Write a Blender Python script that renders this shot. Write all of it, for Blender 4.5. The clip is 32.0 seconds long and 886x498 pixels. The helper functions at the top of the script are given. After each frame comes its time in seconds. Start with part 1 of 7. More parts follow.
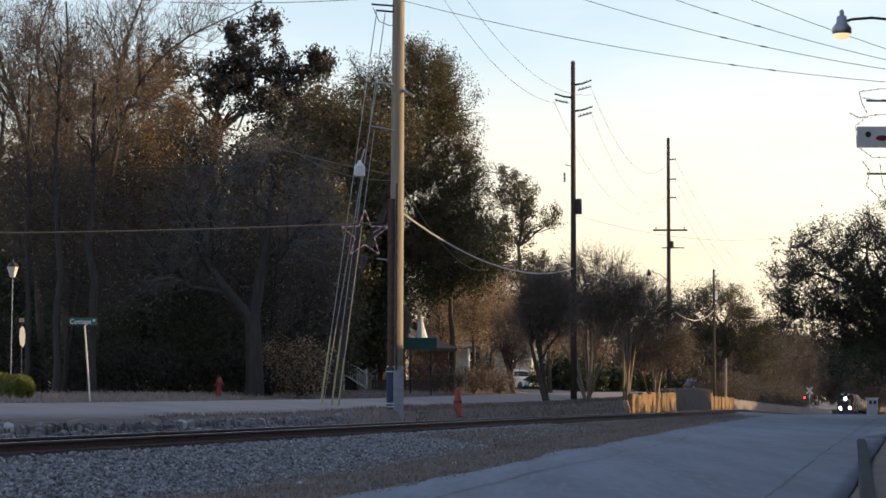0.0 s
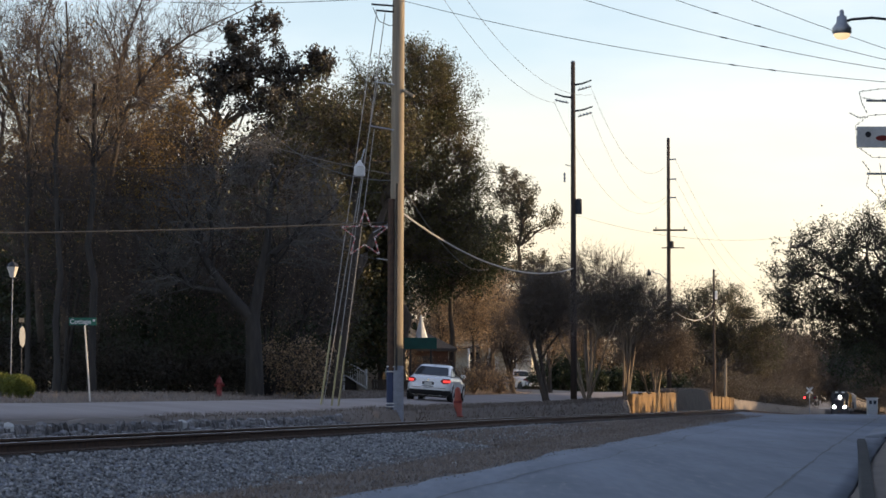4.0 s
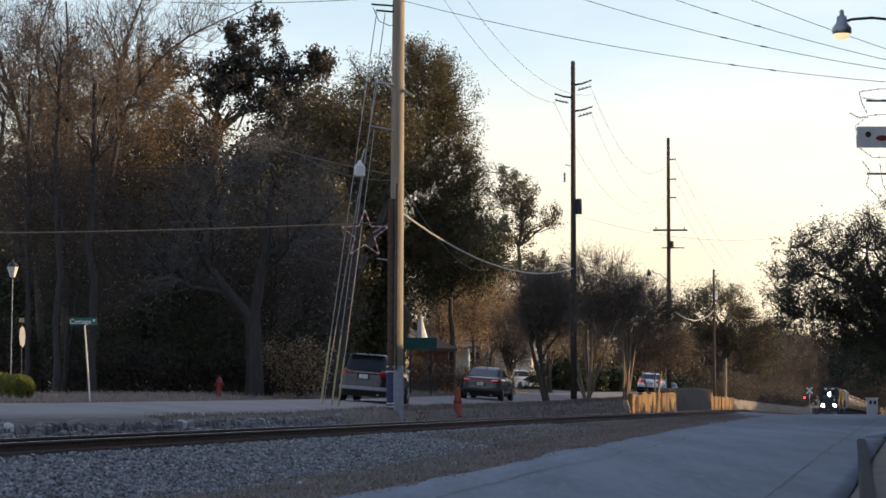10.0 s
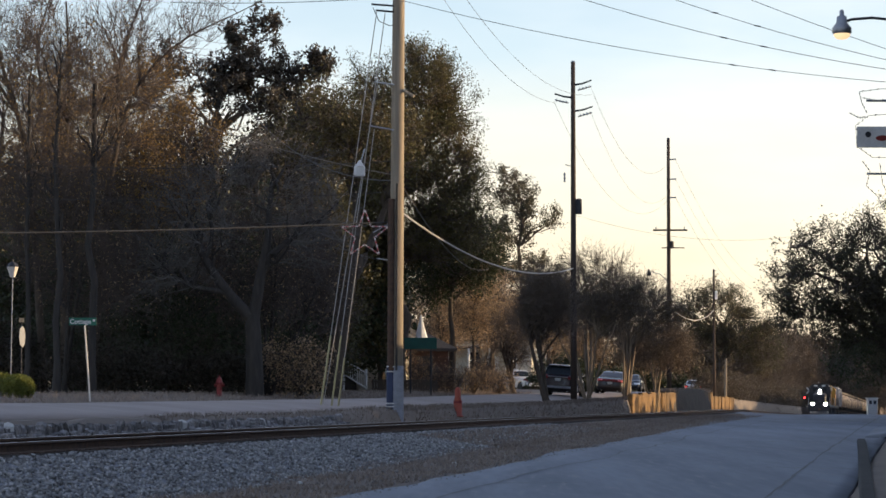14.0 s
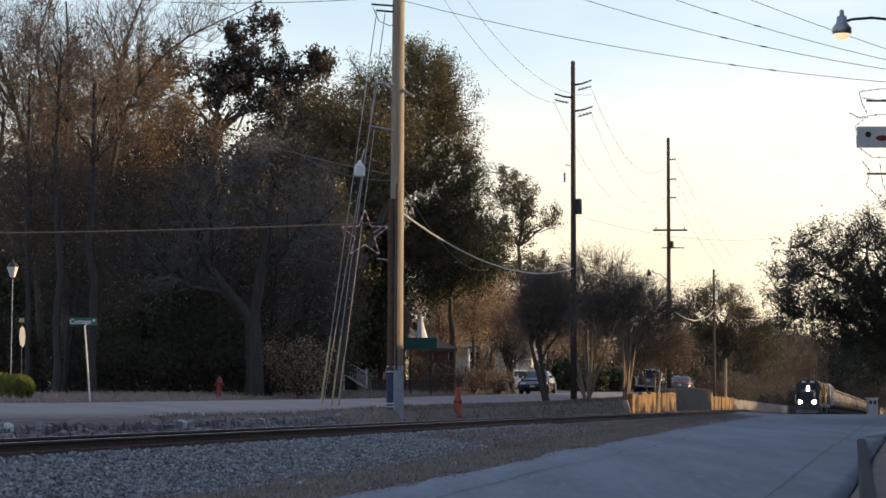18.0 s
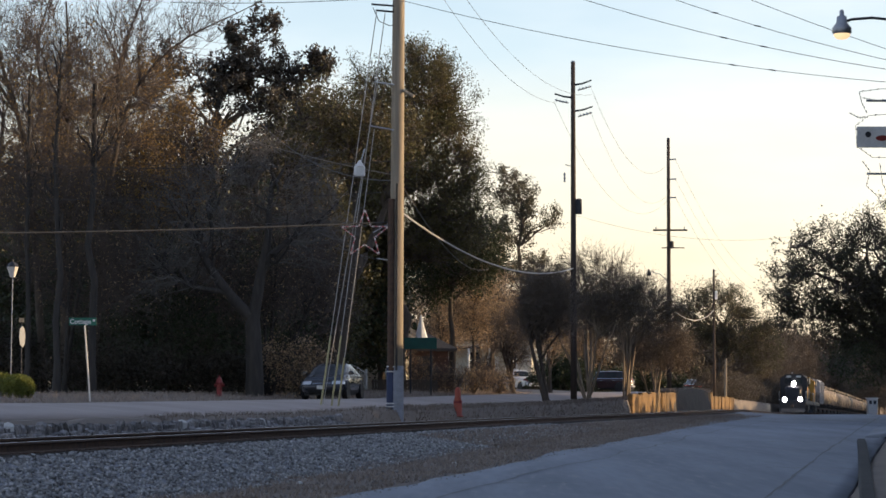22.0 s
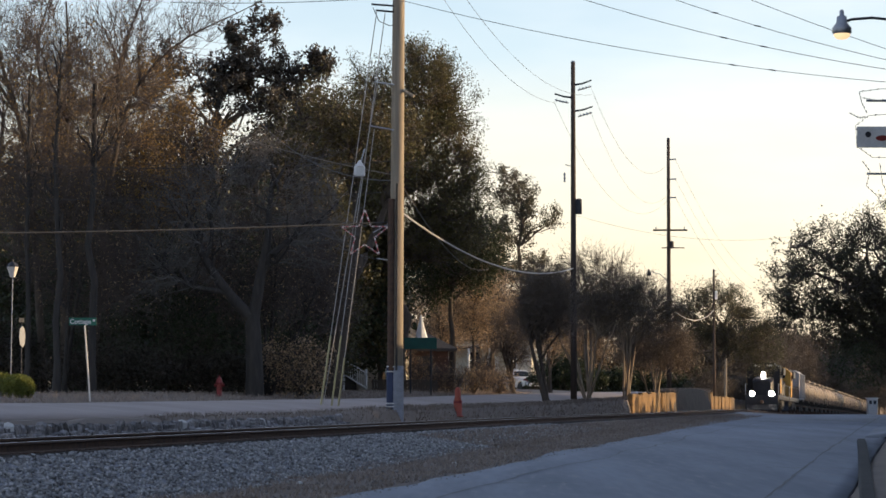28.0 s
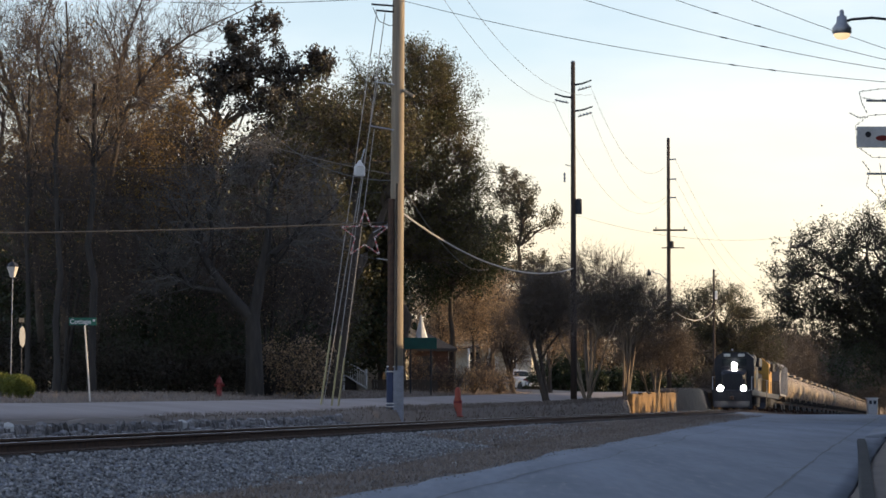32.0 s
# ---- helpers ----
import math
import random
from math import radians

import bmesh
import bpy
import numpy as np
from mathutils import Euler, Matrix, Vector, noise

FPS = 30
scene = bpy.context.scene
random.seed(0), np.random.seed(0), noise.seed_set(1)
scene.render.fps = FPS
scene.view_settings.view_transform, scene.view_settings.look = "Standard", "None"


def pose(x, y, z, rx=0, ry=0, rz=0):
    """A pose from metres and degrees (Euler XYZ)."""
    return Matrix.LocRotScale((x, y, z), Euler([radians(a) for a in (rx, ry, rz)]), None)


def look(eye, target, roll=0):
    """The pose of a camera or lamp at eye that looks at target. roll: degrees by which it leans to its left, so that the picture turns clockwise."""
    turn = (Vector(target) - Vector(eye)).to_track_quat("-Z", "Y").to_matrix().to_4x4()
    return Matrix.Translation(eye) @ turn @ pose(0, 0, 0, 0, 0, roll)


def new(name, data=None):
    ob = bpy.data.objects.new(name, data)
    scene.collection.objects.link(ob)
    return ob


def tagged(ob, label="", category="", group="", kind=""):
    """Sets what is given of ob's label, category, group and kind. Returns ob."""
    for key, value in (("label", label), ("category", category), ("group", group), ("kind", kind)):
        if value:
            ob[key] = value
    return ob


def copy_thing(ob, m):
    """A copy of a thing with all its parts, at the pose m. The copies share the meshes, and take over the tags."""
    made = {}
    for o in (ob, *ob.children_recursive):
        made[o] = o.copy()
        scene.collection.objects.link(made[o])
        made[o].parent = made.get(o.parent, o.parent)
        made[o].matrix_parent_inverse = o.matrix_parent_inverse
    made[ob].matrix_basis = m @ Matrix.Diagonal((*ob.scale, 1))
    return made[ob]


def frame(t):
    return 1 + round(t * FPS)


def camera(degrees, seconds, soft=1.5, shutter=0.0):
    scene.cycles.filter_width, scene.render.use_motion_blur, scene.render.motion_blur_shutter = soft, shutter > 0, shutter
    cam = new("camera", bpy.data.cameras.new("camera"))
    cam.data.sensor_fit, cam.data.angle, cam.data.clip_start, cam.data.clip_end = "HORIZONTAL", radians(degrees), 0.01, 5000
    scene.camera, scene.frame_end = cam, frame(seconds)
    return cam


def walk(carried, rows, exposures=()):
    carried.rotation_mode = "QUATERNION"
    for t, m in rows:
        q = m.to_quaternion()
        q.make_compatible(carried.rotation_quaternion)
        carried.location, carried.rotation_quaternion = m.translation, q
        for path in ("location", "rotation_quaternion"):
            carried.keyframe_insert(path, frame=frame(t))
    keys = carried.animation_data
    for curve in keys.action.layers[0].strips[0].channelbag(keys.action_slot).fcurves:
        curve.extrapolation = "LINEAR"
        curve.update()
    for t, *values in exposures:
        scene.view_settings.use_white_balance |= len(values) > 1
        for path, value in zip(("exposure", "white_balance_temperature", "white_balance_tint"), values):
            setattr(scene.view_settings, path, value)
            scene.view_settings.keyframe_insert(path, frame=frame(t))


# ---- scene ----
cam = camera(17.5, 32.0, soft=1.6)
EYE = (0.0, 0.0, 1.5)
walk(cam, [(0.0, look(EYE, (0.0, 100.0, 6.624))), (32.0, look(EYE, (0.0, 100.0, 6.624)))],
     exposures=((0.0, 0.40), (32.0, 0.40)))

# ---- light: low evening sun from ahead on the right, thin bright cloud ----
SUN_AZ, SUN_EL = radians(80), radians(6.5)      # azimuth from +Y towards +X
SUN_DIR = Vector((math.sin(SUN_AZ) * math.cos(SUN_EL), math.cos(SUN_AZ) * math.cos(SUN_EL), math.sin(SUN_EL)))


def make_world():
    w = bpy.data.worlds.new("evening_sky")
    scene.world = w
    w.use_nodes = True
    nt = w.node_tree
    N, L = nt.nodes, nt.links
    N.clear()
    out = N.new("ShaderNodeOutputWorld")
    bg = N.new("ShaderNodeBackground")
    sky = N.new("ShaderNodeTexSky")
    sky.sky_type = 'NISHITA'
    sky.sun_disc = False
    sky.sun_elevation, sky.sun_rotation = SUN_EL, SUN_AZ
    sky.air_density, sky.dust_density, sky.ozone_density = 1.0, 1.2, 1.5
    scale = N.new("ShaderNodeVectorMath")
    scale.operation = 'SCALE'
    scale.inputs['Scale'].default_value = 0.145
    L.new(sky.outputs['Color'], scale.inputs[0])
    # thin cloud: streaky noise, denser and creamier towards the sun and the horizon
    tc = N.new("ShaderNodeTexCoord")
    mp = N.new("ShaderNodeMapping")
    mp.inputs['Scale'].default_value = (2.6, 2.6, 9.0)
    mp.inputs['Rotation'].default_value = (0.1, 0.16, 0.4)
    L.new(tc.outputs['Generated'], mp.inputs['Vector'])
    nz = N.new("ShaderNodeTexNoise")
    nz.inputs['Scale'].default_value = 1.7
    nz.inputs['Detail'].default_value = 5.0
    nz.inputs['Roughness'].default_value = 0.55
    L.new(mp.outputs[0], nz.inputs['Vector'])
    dot = N.new("ShaderNodeVectorMath")
    dot.operation = 'DOT_PRODUCT'
    L.new(tc.outputs['Generated'], dot.inputs[0])
    dot.inputs[1].default_value = (0.62, 0.784, 0.0)
    sep = N.new("ShaderNodeSeparateXYZ")
    L.new(tc.outputs['Generated'], sep.inputs[0])

    def ramp(src, a, b, c, d):
        m = N.new("ShaderNodeMapRange")
        m.interpolation_type = 'SMOOTHSTEP'
        for k, val in zip(('From Min', 'From Max', 'To Min', 'To Max'), (a, b, c, d)):
            m.inputs[k].default_value = val
        L.new(src, m.inputs['Value'])
        return m.outputs[0]

    def math2(op, a, b):
        m = N.new("ShaderNodeMath")
        m.operation = op
        for i, val in enumerate((a, b)):
            if isinstance(val, (int, float)):
                m.inputs[i].default_value = val
            else:
                L.new(val, m.inputs[i])
        return m.outputs[0]

    near = ramp(dot.outputs['Value'], 0.70, 0.99, 0.0, 1.0)
    low = ramp(sep.outputs['Z'], 0.30, 0.02, 0.0, 1.0)
    haze = ramp(sep.outputs['Z'], 0.125, 0.045, 0.0, 1.0)
    # clear air: cream at the horizon, pale blue higher, deep blue overhead
    clear = N.new("ShaderNodeValToRGB")
    cr = clear.color_ramp
    cr.elements[0].position, cr.elements[0].color = 0.0, (1.06, 0.80, 0.53, 1)
    cr.elements[1].position, cr.elements[1].color = 1.0, (0.18, 0.26, 0.46, 1)
    for pos, c in ((0.055, (1.06, 0.92, 0.70, 1)), (0.09, (0.92, 0.91, 0.83, 1)), (0.118, (0.65, 0.80, 0.91, 1)), (0.19, (0.48, 0.63, 0.84, 1)), (0.42, (0.38, 0.45, 0.65, 1))):
        e = cr.elements.new(pos)
        e.color = c
    L.new(sep.outputs['Z'], clear.inputs['Fac'])
    air = N.new("ShaderNodeMixRGB")
    air.inputs['Fac'].default_value = 0.72
    L.new(scale.outputs[0], air.inputs['Color1'])
    L.new(clear.outputs[0], air.inputs['Color2'])
    cover = math2('ADD', math2('MULTIPLY', near, 0.40), math2('MULTIPLY', low, 0.10))
    cloud = ramp(math2('ADD', nz.outputs['Fac'], cover), 0.50, 0.98, 0.0, 1.0)
    tint = N.new("ShaderNodeMixRGB")
    tint.inputs['Color1'].default_value = (1.06, 1.02, 0.98, 1)
    tint.inputs['Color2'].default_value = (1.22, 1.04, 0.70, 1)
    L.new(math2('MULTIPLY', haze, 0.66), tint.inputs['Fac'])
    mix = N.new("ShaderNodeMixRGB")
    L.new(math2('MULTIPLY', cloud, math2('ADD', math2('MULTIPLY', haze, 0.45), 0.42)), mix.inputs['Fac'])
    L.new(air.outputs[0], mix.inputs['Color1'])
    L.new(tint.outputs[0], mix.inputs['Color2'])
    L.new(mix.outputs[0], bg.inputs['Color'])
    bg.inputs['Strength'].default_value = 1.0
    L.new(bg.outputs[0], out.inputs['Surface'])


make_world()
sun_data = bpy.data.lights.new("sun", 'SUN')
sun_data.energy, sun_data.angle, sun_data.color = 5.0, radians(0.6), (1.0, 0.72, 0.42)
sun = new("sun", sun_data)
sun.matrix_world = look(SUN_DIR * 100, (0, 0, 0))


# ---- materials ----
def rgba(c):
    return (c[0], c[1], c[2], 1.0)


def mat(name, col, col2=None, rough=0.8, metal=0.0, scale=4.0, detail=6.0, fine=None, bump=0.0, vary=0.0, island=0.0,
        spec=0.4, stretch=(1, 1, 1), wear=None, coat=0.0, sub=0.0):
    """Two-scale noise between two colours, fine grain, relief and variation per object or per loose piece."""
    m = bpy.data.materials.new(name)
    m.use_nodes = True
    nt = m.node_tree
    N, L = nt.nodes, nt.links
    b = N["Principled BSDF"]
    b.inputs['Roughness'].default_value, b.inputs['Metallic'].default_value = rough, metal
    b.inputs['Specular IOR Level'].default_value = spec
    b.inputs['Coat Weight'].default_value = coat
    col2 = col2 or tuple(0.72 * v for v in col)
    tc = N.new("ShaderNodeTexCoord")
    mp = N.new("ShaderNodeMapping")
    mp.inputs['Scale'].default_value = stretch
    L.new(tc.outputs['Object'], mp.inputs['Vector'])
    n1 = N.new("ShaderNodeTexNoise")
    n1.inputs['Scale'].default_value, n1.inputs['Detail'].default_value = scale, detail
    L.new(mp.outputs[0], n1.inputs['Vector'])
    n2 = N.new("ShaderNodeTexNoise")
    n2.inputs['Scale'].default_value, n2.inputs['Detail'].default_value = fine or scale * 9.0, 3.0
    L.new(mp.outputs[0], n2.inputs['Vector'])
    r = N.new("ShaderNodeMapRange")
    r.inputs['From Min'].default_value, r.inputs['From Max'].default_value = 0.32, 0.68
    L.new(n1.outputs['Fac'], r.inputs['Value'])
    mix = N.new("ShaderNodeMixRGB")
    mix.inputs['Color1'].default_value, mix.inputs['Color2'].default_value = rgba(col), rgba(col2)
    L.new(r.outputs[0], mix.inputs['Fac'])
    last = mix.outputs[0]
    if wear:
        wcol, amount = wear
        r2 = N.new("ShaderNodeMapRange")
        r2.inputs['From Min'].default_value, r2.inputs['From Max'].default_value = 0.62 - 0.12 * amount, 0.70
        L.new(n2.outputs['Fac'], r2.inputs['Value'])
        mw = N.new("ShaderNodeMixRGB")
        mw.inputs['Color2'].default_value = rgba(wcol)
        L.new(last, mw.inputs['Color1'])
        L.new(r2.outputs[0], mw.inputs['Fac'])
        last = mw.outputs[0]
    hv = N.new("ShaderNodeHueSaturation")
    L.new(last, hv.inputs['Color'])
    grain = N.new("ShaderNodeMapRange")
    grain.inputs['To Min'].default_value, grain.inputs['To Max'].default_value = 0.82, 1.18
    L.new(n2.outputs['Fac'], grain.inputs['Value'])
    val = grain.outputs[0]
    for amount, kind in ((vary, 'obj'), (island, 'isl')):
        if amount:
            if kind == 'obj':
                src = N.new("ShaderNodeObjectInfo").outputs['Random']
            else:
                src = N.new("ShaderNodeNewGeometry").outputs['Random Per Island']
            v = N.new("ShaderNodeMapRange")
            v.inputs['To Min'].default_value, v.inputs['To Max'].default_value = 1 - amount, 1 + amount
            L.new(src, v.inputs['Value'])
            mu = N.new("ShaderNodeMath")
            mu.operation = 'MULTIPLY'
            L.new(val, mu.inputs[0])
            L.new(v.outputs[0], mu.inputs[1])
            val = mu.outputs[0]
    L.new(val, hv.inputs['Value'])
    L.new(hv.outputs[0], b.inputs['Base Color'])
    if bump:
        bp = N.new("ShaderNodeBump")
        bp.inputs['Strength'].default_value, bp.inputs['Distance'].default_value = 0.6, bump
        L.new(n2.outputs['Fac'], bp.inputs['Height'])
        L.new(bp.outputs[0], b.inputs['Normal'])
    return m


def leaf_mat(name, col, col2, rough=0.6, island=0.35, translucent=0.25):
    """Leaves: two colours over the crown, each leaf a little different, some light passing through."""
    m = mat(name, col, col2, rough=rough, scale=0.45, detail=3, fine=7.0, island=island, spec=0.3)
    nt = m.node_tree
    N, L = nt.nodes, nt.links
    b, out = N["Principled BSDF"], N["Material Output"]
    tr = N.new("ShaderNodeBsdfTranslucent")
    L.new(b.inputs['Base Color'].links[0].from_socket, tr.inputs['Color'])
    ms = N.new("ShaderNodeMixShader")
    ms.inputs[0].default_value = translucent
    L.new(b.outputs[0], ms.inputs[1])
    L.new(tr.outputs[0], ms.inputs[2])
    L.new(ms.outputs[0], out.inputs['Surface'])
    return m


def glow_mat(name, col, strength):
    m = bpy.data.materials.new(name)
    m.use_nodes = True
    b = m.node_tree.nodes["Principled BSDF"]
    b.inputs['Base Color'].default_value = rgba(col)
    b.inputs['Emission Color'].default_value = rgba(col)
    b.inputs['Emission Strength'].default_value = strength
    return m


def glass_mat(name, tint=(0.02, 0.025, 0.03)):
    m = bpy.data.materials.new(name)
    m.use_nodes = True
    b = m.node_tree.nodes["Principled BSDF"]
    b.inputs['Base Color'].default_value = rgba(tint)
    b.inputs['Roughness'].default_value = 0.06
    b.inputs['Specular IOR Level'].default_value = 0.2
    b.inputs['Coat Weight'].default_value = 0.0
    return m


ASPHALT = mat("grey_worn_asphalt", (0.375, 0.318, 0.285), (0.285, 0.243, 0.22), rough=0.86, scale=0.35, fine=26.0, bump=0.006, spec=0.3,
              wear=((0.31, 0.272, 0.25), 0.4))
ASPHALT_OLD = mat("pale_cracked_asphalt", (0.24, 0.262, 0.297), (0.175, 0.19, 0.217), rough=0.86, scale=0.8, fine=7.0, bump=0.006, spec=0.3, stretch=(1.0, 0.08, 1.0),
                  wear=((0.235, 0.24, 0.255), 0.3))
TAR = mat("dark_tar", (0.125, 0.13, 0.14), rough=0.7, scale=8.0)
CONCRETE = mat("weathered_concrete", (0.30, 0.285, 0.26), (0.20, 0.19, 0.175), rough=0.9, scale=1.2, fine=22.0, bump=0.006)
STONE_WALL = mat("tan_rough_concrete", (0.27, 0.16, 0.065), (0.12, 0.075, 0.038), rough=0.94, scale=1.6, fine=5.0, bump=0.06, vary=0.3, stretch=(1.0, 1.0, 1.3),
                 wear=((0.07, 0.055, 0.04), 0.9))
SOIL = mat("dry_winter_soil", (0.22, 0.182, 0.152), (0.165, 0.136, 0.114), rough=0.95, scale=0.6, fine=11.0, bump=0.03,
           wear=((0.17, 0.14, 0.10), 0.5))
# mound soil darker than SOIL; its unlit look is put into the colour
EARTH = mat("shade_dark_earth", (0.085, 0.07, 0.058), (0.05, 0.042, 0.036), rough=0.97, scale=1.4, fine=9.0, bump=0.08)
GRAVEL = mat("crushed_granite", (0.26, 0.265, 0.28), (0.16, 0.165, 0.18), rough=0.9, scale=3.0, fine=38.0, bump=0.04)
GRAVEL_STONE = mat("granite_chip", (0.37, 0.36, 0.345), (0.19, 0.187, 0.184), rough=0.85, scale=6.0, island=0.55)
RUBBLE = mat("grey_rubble", (0.30, 0.285, 0.28), (0.135, 0.129, 0.127), rough=0.92, scale=5.0, bump=0.01, vary=0.5)
RUBBLE_PALE = mat("pale_rubble", (0.62, 0.61, 0.58), (0.45, 0.44, 0.42), rough=0.85, scale=8.0)
DRY_GRASS = leaf_mat("dry_grass_blades", (0.32, 0.265, 0.225), (0.245, 0.20, 0.168), rough=0.9, island=0.2, translucent=0.1)
DEAD_GRASS = leaf_mat("rank_dead_grass", (0.25, 0.205, 0.172), (0.19, 0.157, 0.132), rough=0.9, island=0.3, translucent=0.1)
STEEL_RAIL = mat("polished_rail_head", (0.42, 0.42, 0.43), (0.30, 0.29, 0.28), rough=0.32, metal=1.0, scale=5.0)
RUST = mat("rusted_steel", (0.115, 0.068, 0.045), (0.065, 0.042, 0.032), rough=0.9, scale=7.0, bump=0.003)
SLEEPER_WOOD = mat("creosoted_timber", (0.060, 0.050, 0.042), (0.035, 0.03, 0.026), rough=0.93, scale=3.0, stretch=(1, 6, 6), vary=0.3, bump=0.006)
POLE_WOOD = mat("weathered_pole_timber", (0.35, 0.29, 0.215), (0.23, 0.19, 0.14), rough=0.9, scale=2.0, stretch=(6, 6, 0.35), bump=0.008)
POLE_DARK = mat("dark_treated_pole_timber", (0.085, 0.062, 0.05), (0.05, 0.038, 0.032), rough=0.9, scale=2.0, stretch=(6, 6, 0.35), bump=0.008)
GALV = mat("galvanised_steel", (0.42, 0.43, 0.45), (0.32, 0.33, 0.34), rough=0.5, metal=0.8, scale=6.0)
DARK_METAL = mat("dark_painted_metal", (0.035, 0.036, 0.04), (0.022, 0.022, 0.025), rough=0.55, scale=6.0)
CABLE = mat("weathered_cable", (0.07, 0.068, 0.066), rough=0.7, scale=3.0)
CABLE_PALE = mat("pale_aluminium_cable", (0.42, 0.40, 0.37), rough=0.6, scale=3.0)
CABLE_TAN = mat("dull_tan_cable", (0.19, 0.165, 0.14), rough=0.7, scale=3.0)
GUARD_YELLOW = mat("faded_yellow_plastic", (0.46, 0.40, 0.20), (0.38, 0.33, 0.19), rough=0.6, scale=4.0)
# sign-post steel made pale: the sun on it is put into the colour
PALE_POST = mat("sun_paled_steel", (0.72, 0.70, 0.66), (0.58, 0.56, 0.52), rough=0.6, scale=5.0)
PORCELAIN = mat("grey_porcelain", (0.45, 0.45, 0.46), rough=0.3, scale=4.0)
WHITE_PAINT = mat("white_paint", (0.72, 0.72, 0.71), (0.60, 0.60, 0.58), rough=0.55, scale=3.0)
BLUE_PAINT = mat("dark_blue_paint_band", (0.045, 0.06, 0.12), (0.03, 0.042, 0.09), rough=0.7, scale=5.0)
GREY_PAINT = mat("pale_grey_paint_band", (0.33, 0.35, 0.40), (0.25, 0.27, 0.31), rough=0.75, scale=5.0, wear=((0.2, 0.17, 0.13), 0.4))
SIGN_GREEN = mat("green_sign_sheeting", (0.015, 0.14, 0.095), (0.012, 0.11, 0.075), rough=0.45, scale=3.0)
SIGN_DARKGREEN = mat("dark_green_board", (0.013, 0.085, 0.066), (0.011, 0.066, 0.05), rough=0.6, scale=3.0)
RED_PAINT = mat("red_hydrant_paint", (0.24, 0.028, 0.024), (0.17, 0.022, 0.02), rough=0.5, scale=6.0)
ORANGE_PLASTIC = mat("faded_orange_plastic", (0.36, 0.075, 0.042), (0.27, 0.06, 0.04), rough=0.6, scale=5.0)
# kerb concrete: its shaded face is painted in as an overall dark colour
CONCRETE_DARK = mat("shade_dark_concrete", (0.045, 0.043, 0.042), (0.028, 0.027, 0.026), rough=0.9, scale=1.5, fine=20.0, bump=0.006)
BARK = mat("grey_brown_bark", (0.115, 0.092, 0.072), (0.06, 0.048, 0.038), rough=0.95, scale=2.5, stretch=(3, 3, 0.6), bump=0.02)
BARK_GREY = mat("dull_grey_bark", (0.056, 0.050, 0.046), (0.032, 0.029, 0.027), rough=0.9, scale=2.2, stretch=(3, 3, 0.6), bump=0.015)
BARK_PALE = mat("smooth_pale_bark", (0.30, 0.235, 0.165), (0.19, 0.145, 0.10), rough=0.85, scale=2.0, stretch=(2, 2, 0.5))
TWIG = mat("bare_twigs", (0.12, 0.095, 0.082), (0.08, 0.064, 0.055), rough=0.9, scale=1.2)
TWIG_PALE = mat("pale_brown_twigs", (0.18, 0.142, 0.112), (0.13, 0.104, 0.084), rough=0.9, scale=1.2)
# greyer and lighter than TWIG, for the crooked tree
TWIG_GREY = mat("pale_grey_twigs", (0.17, 0.16, 0.152), (0.11, 0.103, 0.098), rough=0.9, scale=1.2)
# near-black leaf colour: the deep shade inside the woods is put into it
LEAF_BACK = leaf_mat("shade_dark_brown_green_leaves", (0.038, 0.030, 0.021), (0.028, 0.027, 0.018))
LEAF_RUST = leaf_mat("rust_autumn_leaves", (0.33, 0.20, 0.06), (0.24, 0.165, 0.06), island=0.4, translucent=0.4)
LEAF_MAGNOLIA = leaf_mat("dull_dark_magnolia_leaves", (0.072, 0.060, 0.049), (0.055, 0.052, 0.042), rough=0.45)
LEAF_DARK = leaf_mat("dark_evergreen_leaves", (0.030, 0.045, 0.020), (0.045, 0.05, 0.022), rough=0.45)
LEAF_OLIVE = leaf_mat("olive_evergreen_leaves", (0.085, 0.085, 0.034), (0.115, 0.088, 0.038), rough=0.5, translucent=0.3)
LEAF_OAK = leaf_mat("live_oak_leaves", (0.075, 0.074, 0.042), (0.10, 0.084, 0.05), rough=0.5, translucent=0.35)
LEAF_MYRTLE = leaf_mat("brown_green_myrtle_leaves", (0.175, 0.132, 0.088), (0.135, 0.108, 0.072), rough=0.6, translucent=0.45)
LEAF_HAZE = leaf_mat("dull_brown_distant_foliage", (0.09, 0.072, 0.054), (0.068, 0.058, 0.043), translucent=0.35, island=0.25)
LEAF_BROWN = leaf_mat("dry_brown_leaves", (0.41, 0.29, 0.18), (0.31, 0.23, 0.15), translucent=0.45)
LEAF_PINE = leaf_mat("pine_needles", (0.10, 0.098, 0.066), (0.12, 0.10, 0.066), translucent=0.4)
LEAF_HEDGE = leaf_mat("yellow_green_hedge_leaves", (0.20, 0.21, 0.04), (0.13, 0.15, 0.035))
LEAF_FAR = leaf_mat("pale_brown_far_twigs", (0.115, 0.094, 0.08), (0.09, 0.074, 0.062), translucent=0.4, island=0.25)
TYRE = mat("tyre_rubber", (0.018, 0.018, 0.019), rough=0.85, scale=12.0)
ALLOY = mat("silver_alloy", (0.62, 0.62, 0.63), (0.5, 0.5, 0.51), rough=0.4, metal=0.25, scale=5.0)
CAR_GLASS = glass_mat("tinted_car_glass")
BLACK_TRIM = mat("black_plastic_trim", (0.018, 0.018, 0.02), rough=0.6, scale=8.0)
CHROME = mat("chrome_trim", (0.75, 0.75, 0.76), rough=0.15, metal=1.0, scale=5.0)
TAIL_OFF = mat("red_lamp_lens", (0.22, 0.012, 0.014), (0.18, 0.01, 0.012), rough=0.2, scale=5.0, coat=0.5)
TAIL_DIM = glow_mat("dimly_lit_red_lamp", (0.9, 0.22, 0.25), 0.18)
